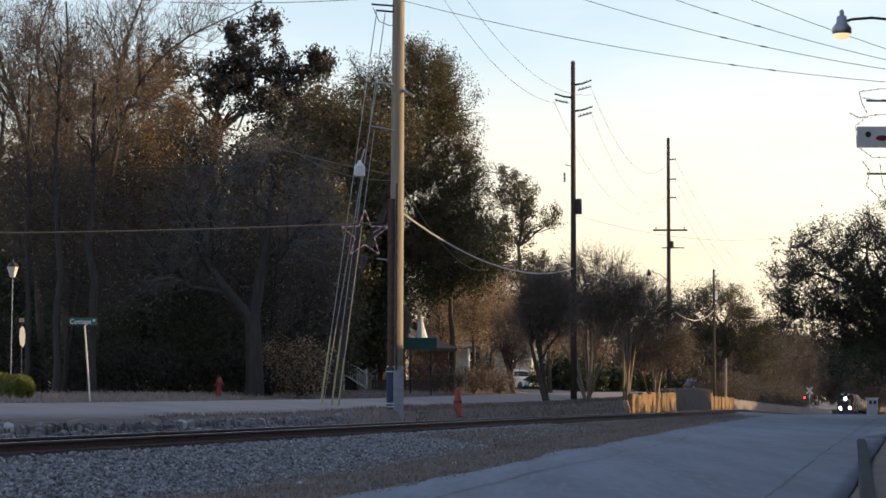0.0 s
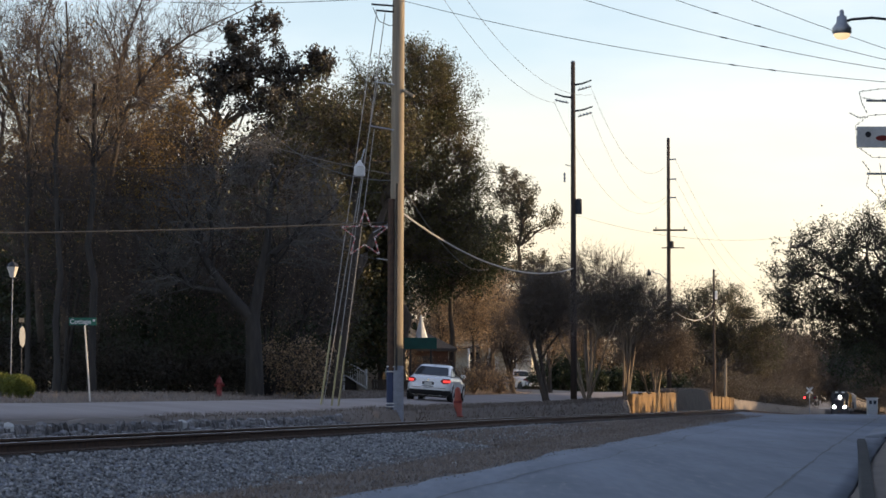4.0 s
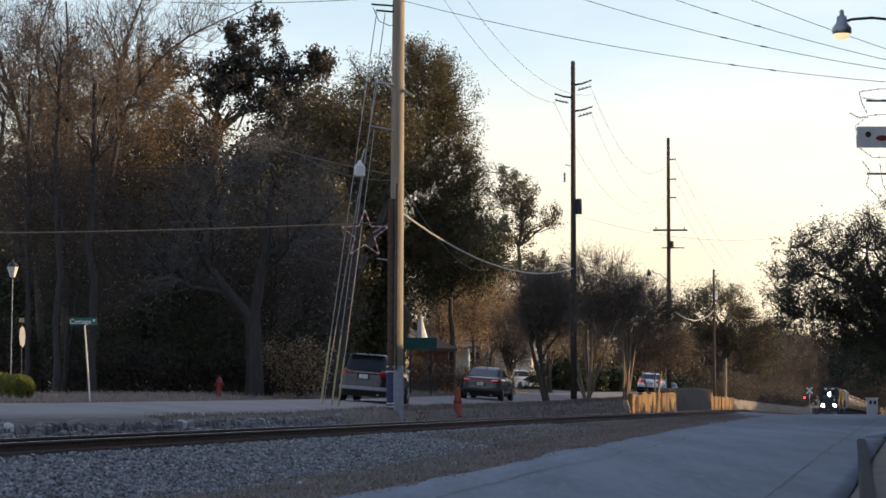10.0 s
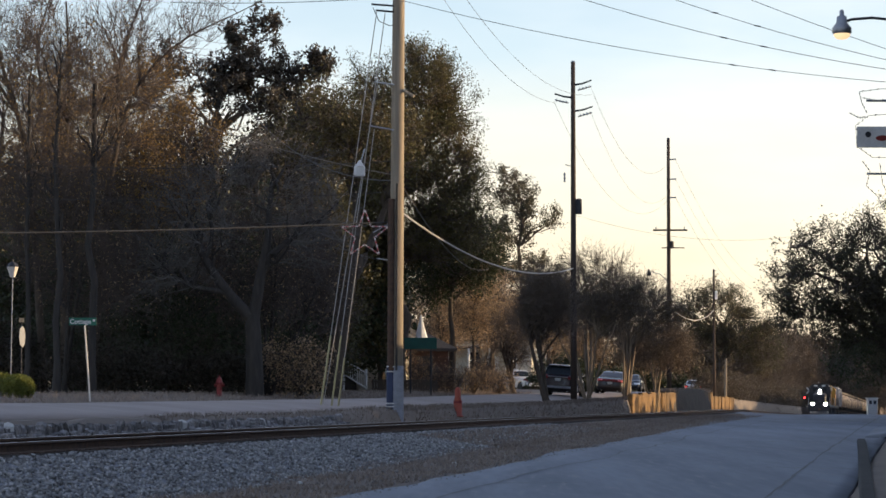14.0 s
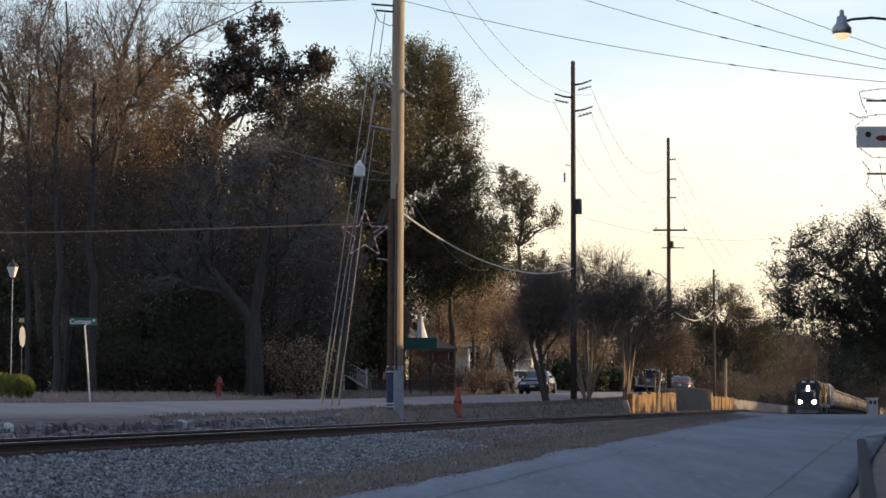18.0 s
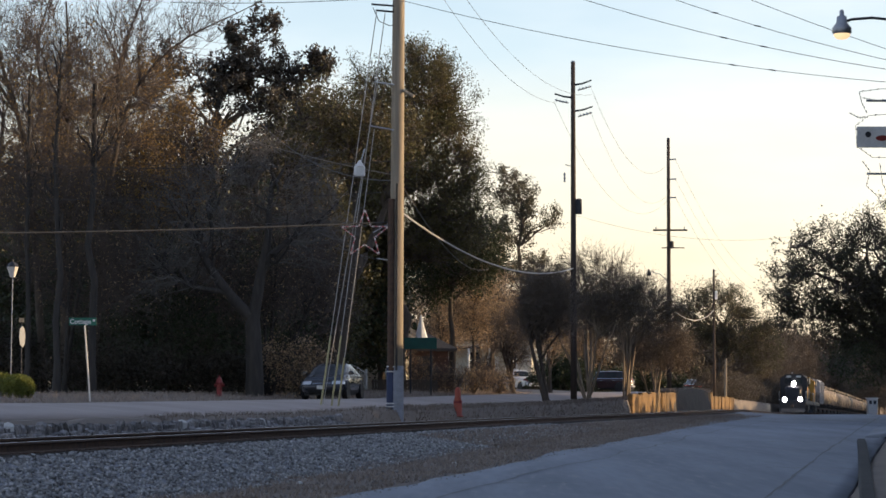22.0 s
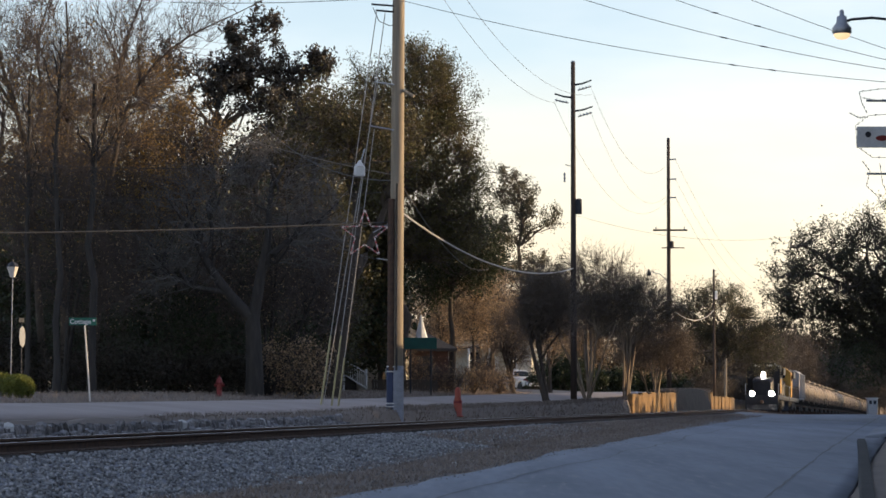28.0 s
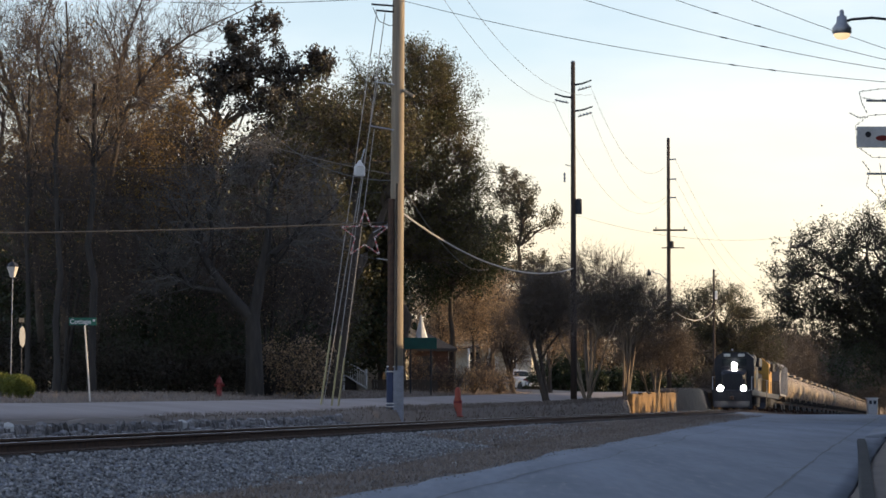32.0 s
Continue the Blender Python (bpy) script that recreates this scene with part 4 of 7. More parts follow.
# LEAF_BACK trees carry the woods' shade in their leaf colour
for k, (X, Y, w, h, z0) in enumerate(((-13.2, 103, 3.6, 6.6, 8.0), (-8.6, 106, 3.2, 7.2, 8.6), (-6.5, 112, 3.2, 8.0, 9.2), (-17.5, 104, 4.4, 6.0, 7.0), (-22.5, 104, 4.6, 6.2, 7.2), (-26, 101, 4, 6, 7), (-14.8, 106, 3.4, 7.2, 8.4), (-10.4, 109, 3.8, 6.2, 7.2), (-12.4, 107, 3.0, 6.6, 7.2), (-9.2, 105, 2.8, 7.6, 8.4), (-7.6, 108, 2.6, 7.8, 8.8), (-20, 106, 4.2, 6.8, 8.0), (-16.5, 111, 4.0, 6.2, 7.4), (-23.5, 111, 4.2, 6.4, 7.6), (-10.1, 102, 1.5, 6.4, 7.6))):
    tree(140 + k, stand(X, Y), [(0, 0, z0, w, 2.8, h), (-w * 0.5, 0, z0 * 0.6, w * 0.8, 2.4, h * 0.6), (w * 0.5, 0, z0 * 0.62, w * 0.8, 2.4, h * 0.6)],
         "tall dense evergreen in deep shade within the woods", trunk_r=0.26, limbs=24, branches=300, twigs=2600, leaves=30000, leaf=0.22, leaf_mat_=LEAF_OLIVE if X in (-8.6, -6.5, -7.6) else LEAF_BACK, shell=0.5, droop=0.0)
for k, (X, Y, w, h, z0) in enumerate(((-19.5, 92, 4.2, 4.6, 4.6), (-14.5, 96, 4.4, 5.0, 5.0), (-10.8, 96, 4.4, 5.6, 5.6), (-6.8, 112, 3.4, 5.4, 6.0), (-24.5, 98, 5, 5, 5.5), (-12, 106, 5, 4.5, 5), (-3.7, 114, 1.1, 4.6, 5.8))):
    tree(20 + k, stand(X, Y), [(0, 0, z0, w, 2.8, h), (-w * 0.5, 0, z0 * 0.7, w * 0.7, 2.4, h * 0.6), (w * 0.5, 0, z0 * 0.75, w * 0.7, 2.4, h * 0.65)],
         "dense shaded evergreen tree at the edge of the woods", trunk_r=0.24, limbs=18, branches=200, twigs=1400, leaves=13000, leaf=0.26, leaf_mat_=LEAF_DARK, shell=0.6)
for k, (X, Y, h, w) in enumerate(((-7.6, 82, 8.5, 3.6), (-12.0, 84, 8.0, 3.4), (-6.4, 90, 7.5, 1.8), (-15.5, 78, 9, 2.8))):
    tree(30 + k, stand(X, Y), [(0, 0, h * 0.72, w, 2.4, h * 0.34), (w * 0.4, -0.5, h * 0.5, w * 0.7, 2, h * 0.2)], "leafless grey understorey tree with a tangle of twigs",
         trunks=3, trunk_r=0.10, limbs=24, branches=260, twigs=4200, twig_len=0.9, leaves=1500, leaf=0.10, leaf_mat_=LEAF_BROWN, bark=BARK_GREY, shell=0.0, splay=0.9)
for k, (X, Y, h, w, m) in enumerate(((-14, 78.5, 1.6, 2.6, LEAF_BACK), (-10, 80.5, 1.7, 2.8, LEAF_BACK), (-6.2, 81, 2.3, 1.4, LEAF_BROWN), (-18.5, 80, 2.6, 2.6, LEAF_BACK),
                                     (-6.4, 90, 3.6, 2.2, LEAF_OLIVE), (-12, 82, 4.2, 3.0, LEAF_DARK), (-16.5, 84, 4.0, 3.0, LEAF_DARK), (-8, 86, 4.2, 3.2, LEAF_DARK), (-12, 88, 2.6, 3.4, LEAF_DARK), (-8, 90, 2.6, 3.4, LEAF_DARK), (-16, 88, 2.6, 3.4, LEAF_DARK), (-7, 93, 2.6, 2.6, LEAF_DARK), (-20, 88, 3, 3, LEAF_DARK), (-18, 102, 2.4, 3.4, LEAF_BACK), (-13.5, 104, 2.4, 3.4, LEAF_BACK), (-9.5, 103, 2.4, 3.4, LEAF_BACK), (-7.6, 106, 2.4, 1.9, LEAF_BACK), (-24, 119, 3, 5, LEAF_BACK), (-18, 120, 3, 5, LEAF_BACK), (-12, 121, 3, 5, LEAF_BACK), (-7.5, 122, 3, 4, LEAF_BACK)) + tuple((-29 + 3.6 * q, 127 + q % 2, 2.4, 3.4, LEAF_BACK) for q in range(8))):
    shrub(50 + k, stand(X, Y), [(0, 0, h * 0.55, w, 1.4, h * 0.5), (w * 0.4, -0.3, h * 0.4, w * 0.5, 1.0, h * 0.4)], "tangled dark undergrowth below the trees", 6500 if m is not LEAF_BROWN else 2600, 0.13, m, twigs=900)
# middle distance: pine, small brown trees before the house
tree(60, stand(6.5, 165), [(-0.3, 0, 16.6, 2.6, 2.4, 1.8), (-1.6, 0, 13.6, 2.9, 2.4, 1.5), (1.6, 0, 14.4, 2.4, 2, 1.3), (0.2, 0, 11, 3.8, 2.6, 1.5), (2.6, 0, 9, 2.4, 2, 1.4), (-1, 0, 18.4, 1.2, 1.2, 0.9)],
     "tall pine with clumped needles", "pine", trunk_r=0.22, limbs=26, branches=220, twigs=1100, twig_len=0.5, leaves=24000, leaf=0.17, leaf_mat_=LEAF_PINE, shell=0.0, spread=0.2, fork=0.75)
for k, (X, Y, h, w, n, lv) in enumerate(((1.9, 124, 10.2, 1.9, 1, 9500), (4.5, 121, 5.6, 1.4, 2, 250), (0.2, 131, 8.6, 1.6, 2, 8500), (7.4, 134, 8.0, 2.0, 3, 6500), (2.8, 152, 10.4, 2.8, 3, 12000), (-0.6, 142, 8.0, 2.4, 3, 9000), (6.0, 174, 9.6, 3.2, 3, 6500), (9.6, 178, 10.5, 3.6, 3, 6500),
                                      (13.5, 176, 8.5, 3.4, 3, 6500), (18.5, 168, 6.5, 3.0, 3, 5000), (3.2, 128, 9.0, 1.6, 2, 3000))):
    tree(64 + k, stand(X, Y), [(0, 0, h * 0.68, w, 2, h * 0.32), (0.3, 0, h * 0.45, w * 0.6, 1.4, h * 0.14)], "small half-bare tree with dry brown leaves" if lv > 300 else "small bare tree with a dark forked trunk",
         trunks=n, trunk_r=0.15 if n < 3 else 0.11, limbs=20, branches=200, twigs=2800, twig_len=0.7, leaves=lv, leaf=0.12, leaf_mat_=LEAF_BROWN, twig_mat=TWIG_PALE, shell=0.1, splay=0.6)
tree(70, stand(11.5, 150), [(0, 0, 8.5, 3.4, 2.5, 3.2)], "leafless grey tree behind the verge", trunks=2, trunk_r=0.14, limbs=20, branches=200, twigs=2400, twig_len=0.8, leaves=0, splay=0.7)
# crape myrtles on the verge between road and railway
for k, (X, Y, h, w, tr_, lv) in enumerate(((4.95, 92.5, 6.4, 1.3, 2, 1800), (7.7, 103, 7.4, 3.4, 7, 19000), (10.9, 114.5, 7.4, 3.3, 7, 17000), (13.4, 121, 6.2, 2.4, 4, 8000))):
    tree(72 + k, stand(X, Y), [(0, 0, h * 0.74, w, 1.9, h * 0.25), (-w * 0.45, 0, h * 0.66, w * 0.62, 1.5, h * 0.19), (w * 0.5, 0, h * 0.66, w * 0.6, 1.5, h * 0.20)],
         "multi-stemmed crape myrtle with a dense rounded brown-green crown" if tr_ > 2 else "small dark verge tree with a forked trunk and thin crown",
         trunks=tr_, trunk_r=0.075 if tr_ > 2 else 0.15, limbs=26, branches=340, twigs=7000, twig_len=0.55, leaves=lv, leaf=0.085, leaf_mat_=LEAF_MYRTLE, bark=BARK_PALE if tr_ > 2 else BARK, twig_mat=TWIG_PALE,
         shell=0.3, spread=0.16, splay=0.95 if tr_ > 2 else 0.5, fork=0.12, up=0.1)
tree(80, stand(24.2, 172), [(0, 0, 7.2, 3.8, 3, 3.4), (2.4, 0, 5.5, 2.4, 2.4, 2.4), (-2.5, 0, 5.6, 2.2, 2.2, 2.6), (4.6, 0, 4.4, 2.0, 2, 2.4)], "broad evergreen tree with a rounded crown beside the wall", trunk_r=0.28,
     limbs=22, branches=320, twigs=3600, leaves=46000, leaf=0.14, leaf_mat_=LEAF_OAK, shell=0.3, spread=0.2)
# live oaks over the right side of the pale road
tree(81, stand(24.0, 92), [(-2.4, 0, 7.2, 3.8, 4.2, 3.0), (-6.0, -0.5, 6.6, 2.6, 3, 2.5), (1.5, 0, 7.6, 3.6, 4, 3.2), (-4.2, 1.5, 4.9, 2.5, 2.4, 1.4), (-1.0, 0, 5.0, 3.8, 3.0, 1.9), (-6.3, 0, 4.7, 2.2, 2.2, 1.5), (-3.6, 0, 4.1, 2.6, 2.2, 1.2)], "live oak with small leaves overhanging the road",
     trunk_r=0.34, limbs=34, branches=600, twigs=8000, twig_len=0.55, leaves=88000, leaf=0.11, leaf_mat_=LEAF_OAK, shell=0.12, spread=0.12)
tree(82, stand(34, 140), [(-3.0, 0, 4.0, 3.4, 3, 2.0), (0.6, 0, 5.4, 4, 4, 3), (-1.5, 0, 5.6, 3.4, 3, 2.2)], "dark spreading oak beyond the road", trunk_r=0.3, limbs=18, branches=200, twigs=1800, leaves=40000, leaf=0.17, leaf_mat_=LEAF_DARK, shell=0.4)
# distant brown woods closing the view down the line
far = [(X, 780 + 20 * (k % 3), 30 + 3.0 * (k % 2), 12.5) for k, X in enumerate(range(104, 236, 11))] + [(X, 745 + 14 * (k % 2), 28 + 2.5 * (k % 3), 12) for k, X in enumerate(range(100, 120, 9))] + [(X, 850, 33, 13) for X in range(110, 250, 14)]
far += [(52, 335, 13.5, 7), (58, 355, 14, 7), (108, 400, 17, 8), (66, 400, 16, 8), (74, 420, 17, 8), (77, 432, 20, 8), (110, 436, 19.5, 8), (118, 520, 20, 9), (34, 224, 6.5, 3.6)]
for k, (X, Y, h, w) in enumerate(far):
    tree(90 + k, stand(X, Y), [(0, 0, h * 0.55, w, 5, h * 0.45), (w * 0.5, 0, h * 0.36, w * 0.6, 4, h * 0.36), (-w * 0.5, 0, h * 0.36, w * 0.6, 4, h * 0.36)], "hazy brown leafless woods down the line",
         trunk_r=0.3, limbs=24, branches=260, twigs=1800, twig_len=2.0, leaves=26000, leaf=0.75 if Y > 700 else 0.28 if Y > 320 else 0.16, leaf_mat_=LEAF_FAR, twig_mat=LEAF_FAR, shell=0.55, twig_r=0.03, group="distant woods")
# unseen evergreen row added across the pale road, keeps low sun off the ground
row = [(23.5, v, 9.5, 17.5) for v in (15, 26, 36.5, 47, 57)] + [(23.5, 83.5, 9.5, 16), (23.5, 92, 8, 16), (23.5, 101.5, 7, 14), (23.5, 107, 7, 14), (23.5, 114.6, 8, 14)]
# gaps and low trees are set where sun must reach wall, pole and wagons
row += [(23, 146.7, 8.2, 8), (23, 157, 8.2, 8)] + [(23, v, 6, 2.4) for v in (123, 128, 133, 138, 165, 170, 175)] + [(24, 88, 8, 15.4), (24, 97, 8, 15), (24, 104.5, 7, 13.6), (24, 111, 7, 13.6)] + [(23.5, v, 8.5, 3.4) for v in (184, 194, 204)] + [(23.5, v, 8.5, 5.2) for v in range(214, 320, 10)] + [(23.5, v, 8.5, 6.2) for v in range(320, 520, 12)] + [(23, v, 7, 5.4) for v in (20, 26, 31, 36, 41, 46, 52, 57.5, 62, 67.5, 73, 78.5)]
for k, (u, v, w, h) in enumerate(row):
    X, Y = place(u, v)
    tree(200 + k, (X, Y, ground_z(u, v)), [(0, 0, h * 0.62, w * 0.75, w, h * 0.38), (0, -w * 0.5, h * 0.36, w * 0.7, w * 0.6, h * 0.36), (0, w * 0.5, h * 0.36, w * 0.7, w * 0.6, h * 0.36)],
         "unseen evergreen added in a row to block the low sun", trunk_r=0.35, limbs=20, branches=120, twigs=100, leaves=7000 if h > 9 else 4500, leaf=1.3 if h > 9 else 1.0, leaf_mat_=LEAF_DARK, shell=0.8, group="evergreen row")
# unseen tall tree with a high crown, added in the row's gap to shade the oak
X, Y = place(23.5, 122.7)
tree(262, (X, Y, ground_z(23.5, 122.7)), [(0, 0, 12.8, 5, 4.6, 6.2), (0, 0, 9.5, 4.6, 4.2, 3.4)], "unseen high-crowned tree added to shade the oak's lower part", trunk_r=0.3, limbs=20, branches=120, twigs=100,
     leaves=9000, leaf=0.9, leaf_mat_=LEAF_DARK, shell=0.8, group="evergreen row")
# dark belt of trees far behind the woods and the houses
for k, (X, D, w, h) in enumerate(((-26, 122, 6, 9), (-20, 124, 6, 9), (-14, 126, 6, 9), (-8, 128, 6, 9), (-2.5, 178, 5, 12), (3, 190, 5, 12.5), (8, 196, 5, 12.5), (13, 200, 5, 11), (18, 205, 5, 8.5), (23, 210, 5, 8), (28, 214, 5, 8), (33, 226, 5, 8))):
    tree(240 + k, stand(X, D), [(0, 0, h * 0.55, w, 3, h * 0.45), (-w * 0.5, 0, h * 0.3, w * 0.7, 3, h * 0.32), (w * 0.5, 0, h * 0.3, w * 0.7, 3, h * 0.32)],
         "shaded evergreen thicket far behind the road", trunk_r=0.25, limbs=16, branches=140, twigs=300, leaves=8000, leaf=0.42, leaf_mat_=LEAF_DARK if X < -5 else LEAF_HAZE, shell=0.75, group="far thicket")
for k, X in enumerate((7.5, 10.5, 13.5, 16.5, 19.5, 23, 26.5)):
    shrub(270 + k, stand(X, 182 + 3 * k), [(0, 0, 1.4, 2.6, 1.6, 1.5), (1.2, 0, 1.0, 1.6, 1.4, 1.1)], "dark evergreen hedge along the far side of the road", 6000, 0.26, LEAF_DARK, twigs=120, group="far hedge")
for k in range(14):
    q = 178 + 11 * k
    shrub(300 + k, spot(-4.6 - 0.5 * (k % 3), q), [(0, 0, 1.3, 2.0, 4.5, 1.5), (0.3, 3.0, 1.0, 1.5, 3.0, 1.2)], "dull brown leafless brush beside the line", 4200, 0.16, LEAF_HAZE, twigs=700, group="brush beside the line")
for k in range(17):
    q = 174 + 7 * k
    shrub(320 + k, spot(-3.05, q), [(0, 0, 0.7, 0.75, 4.0, 0.85), (-0.2, 2.0, 0.6, 0.7, 3.0, 0.7)], "low dark brush on the bank beside the line", 3000, 0.13, LEAF_HAZE, twigs=500, group="brush beside the line")
for k, X in enumerate((8.0, 9.4, 10.7)):
    shrub(276 + k, stand(X, 151), [(0, 0, 1.1, 1.2, 1.0, 1.25)], "dark evergreen bush at the road corner", 4000, 0.16, LEAF_DARK, twigs=120)
for k, (X, D, h) in enumerate(((-2.3, 114.5, 2.6), (-1.2, 113, 1.6), (0.4, 112, 1.1), (1.8, 114, 1.3), (3.4, 117, 1.1), (2.6, 121, 2.0), (3.0, 136, 2.2))):
    shrub(280 + k, stand(X, D), [(0, 0, h * 0.5, 1.1, 1.0, h * 0.5)], "bare brown shrub before the house", 700, 0.10, LEAF_BROWN, twigs=900)

# ---- poles, wires, lamps, signs ----
def sag_wire(name, a, b, sag, r, material, label, k=18, group="overhead wires"):
    a, b = Vector(a), Vector(b)
    pts = [a.lerp(b, t / k) - Vector((0, 0, 4 * sag * (t / k) * (1 - t / k))) for t in range(k + 1)]
    ob = part(name, Geo().tube(pts, r, 5), material)
    return tagged(ob, label, "wire", group)


def pole(name, base, h, r0, r1, label, mat_, lean=(0, 0), category="utility pole"):
    root = thing(name, pose(*base), label, category, "utility poles along the railway")
    pts = [(lean[0] * t, lean[1] * t, -0.5 + (h + 0.5) * t) for t in (0, 0.25, 0.5, 0.75, 1)]
    part("pole", Geo().tube(pts, [r0 + (r1 - r0) * t for t in (0, 0.25, 0.5, 0.75, 1)], 14), mat_, root, smooth=True)
    part("cap", Geo().lathe([(r1 * 0.9, h - 0.01), (r1 * 1.05, h), (r1 * 0.5, h + 0.05)], (lean[0], lean[1], 0), 10), GALV, root)
    return root


def davit(root, z, side, ln, rise=0.25, y=0.0):
    """A short upswept arm that carries an insulator at its end."""
    arm = part("arm", Geo().tube([(0, y, z), (side * ln * 0.5, y, z + rise * 0.3), (side * ln, y, z + rise)], [0.06, 0.05, 0.04], 6), DARK_METAL, root)
    g = Geo()
    for k in range(4):
        q = 0.35 + 0.17 * k
        g.tube([(side * ln * q, y, z + rise * q - 0.30), (side * (ln * q + 0.05), y, z + rise * q - 0.29)], [0.085, 0.06], 8)
    g.tube([(side * ln * 0.25, y, z - 0.27), (side * ln * 0.98, y, z + rise - 0.31)], 0.035, 6)
    part("insulator", g, PORCELAIN, arm, "grey ribbed insulator")
    return arm


P1 = (-1.55, 94.05, 1.05)
P2 = (6.67, 147.0, 1.35)
P3 = (15.9, 202.5, 1.6)
P4 = (23.3, 247.5, 1.8)
pole1 = pole("utility_pole", P1, 17.5, 0.245, 0.19, "tall weathered timber utility pole with conduit, guys and painted foot", POLE_WOOD, (0.12, 0))
part("conduit", Geo().tube([(-0.15, -0.20, 1.3), (-0.14, -0.19, 6.9)], 0.115, 12), RUST, pole1, "rust-brown cable conduit")
part("conduit", Geo().tube([(0.03, -0.27, 1.3), (0.05, -0.25, 7.4)], 0.035, 8), DARK_METAL, pole1)
part("paint_band", Geo().lathe([(0.27, -0.7), (0.260, 1.45)], (0, 0, 0), 14), GREY_PAINT, pole1, "flaking pale grey paint")
part("paint_band", Geo().box((-0.17, -0.18, 0.72), (0.24, 0.21, 1.42), bevel=0.05), BLUE_PAINT, pole1, "dark blue painted cover")
for z in (0.12, 0.22, 1.26, 1.42):
    part("band", Geo().box((-0.17, -0.185, z), (0.255, 0.22, 0.06), bevel=0.04), WHITE_PAINT, pole1, "white reflective band")
part("arm", Geo().tube([(0.1, -0.05, 10.55), (0.6, -0.35, 10.25)], 0.055, 6), POLE_WOOD, pole1, "short timber strut")
for z, ln in ((13.25, 0.8), (13.05, 0.65)):
    part("arm", Geo().tube([(0.0, -0.1, z), (-ln, -0.1, z + 0.06)], 0.035, 6), DARK_METAL, pole1)
part("arm", Geo().tube([(0, -0.15, 9.15), (-0.85, -0.15, 9.3)], 0.028, 6), GALV, pole1, "galvanised guy bracket")
part("arm", Geo().tube([(0, -0.15, 10.65), (-0.7, -0.15, 10.75)], 0.028, 6), GALV, pole1, "galvanised guy bracket")
part("jumper", Geo().tube([(-0.75, -0.1, 13.2), (-0.55, -0.1, 12.75), (-0.2, -0.1, 12.6), (0.1, -0.1, 12.65)], 0.014, 5), CABLE, pole1)
part("bracket", Geo().tube([(-0.2, -0.1, 6.1), (-0.75, -0.1, 5.8)], 0.02, 5), GALV, pole1)
part("bracket", Geo().tube([(-0.2, -0.1, 4.9), (-0.6, -0.1, 4.95)], 0.02, 5), GALV, pole1)
for k, (gx, gy, gz, top, tx) in enumerate(((-4.0, 93.65, 0.98, 13.1, -0.72), (-3.65, 93.75, 1.0, 13.0, -0.45), (-3.95, 93.95, 0.98, 10.7, -0.7), (-3.45, 94.35, 1.0, 9.2, -0.8))):
    a, b = Vector((gx, gy, gz)), Vector((P1[0] + tx + 0.1, P1[1] - 0.1, P1[2] + top))
    guy = tagged(part("guy_wire", Geo().tube([a, b], 0.017, 6), CABLE_PALE), "taut steel guy wire from the pole to the ground", "guy wire", "guy wires of the tall pole")
    if k in (0, 1, 3):
        e = a.lerp(b, 0.19)
        part("guard", Geo().tube([a, e], 0.032, 8), GUARD_YELLOW, guy, "faded yellow plastic guard")

star = thing("star_decoration", pose(P1[0] - 1.0, P1[1] - 0.3, 6.78, 90, 0, 4), "wire star with small pale and red bulbs hung on the pole", "holiday star")
STAR_RED = mat("faded_pink_star_tube", (0.72, 0.42, 0.39), (0.60, 0.33, 0.31), rough=0.4, scale=5.0)
pts = []
for k in range(10):
    r = 0.80 if k % 2 == 0 else 0.33
    a = math.pi / 2 + k * math.pi / 5
    pts.append((r * math.cos(a), r * math.sin(a), 0))
for k in range(10):
    a, b = pts[k], pts[(k + 1) % 10]
    part("rod", Geo().tube([a, b], 0.02, 5), STAR_RED, star, "faded pink star tube")
BULB_RED = mat("red_glass_bulb", (0.5, 0.05, 0.04), rough=0.3, scale=5.0)
BULB_PALE = mat("frosted_glass_bulb", (0.85, 0.78, 0.70), rough=0.3, scale=5.0)
blb = Geo().lathe([(0.008, -0.04), (0.028, -0.02), (0.03, 0.01), (0.012, 0.045)], n=6).mesh("bulb")
blb2 = blb.copy()
blb3 = Geo().lathe([(0.004, -0.02), (0.013, -0.01), (0.013, 0.01), (0.005, 0.025)], n=6).mesh("bulb")
blb3.materials.append(BULB_PALE)
blb.materials.append(BULB_RED)
blb2.materials.append(BULB_PALE)
for k in range(10):
    a, b = Vector(pts[k]), Vector(pts[(k + 1) % 10])
    for j in range(5):
        p = a.lerp(b, (j + 0.5) / 5)
        part("bulb", blb if j % 2 else blb2, BULB_RED, star, at=pose(p.x, p.y, 0.03))

box = thing("junction_lamp", pose(-2.72, 93.75, 8.85), "small white lamp box hung between the guys", "lamp")
part("housing", Geo().box((0, 0, 0), (0.36, 0.2, 0.34), bevel=0.04), WHITE_PAINT, box)
part("bracket", Geo().tube([(0, 0.1, 0.15), (0.16, 0.12, 0.75)], 0.03, 6), GALV, box)
part("finial", Geo().lathe([(0.16, 0.16), (0.1, 0.24), (0.03, 0.36)], n=8), WHITE_PAINT, box)

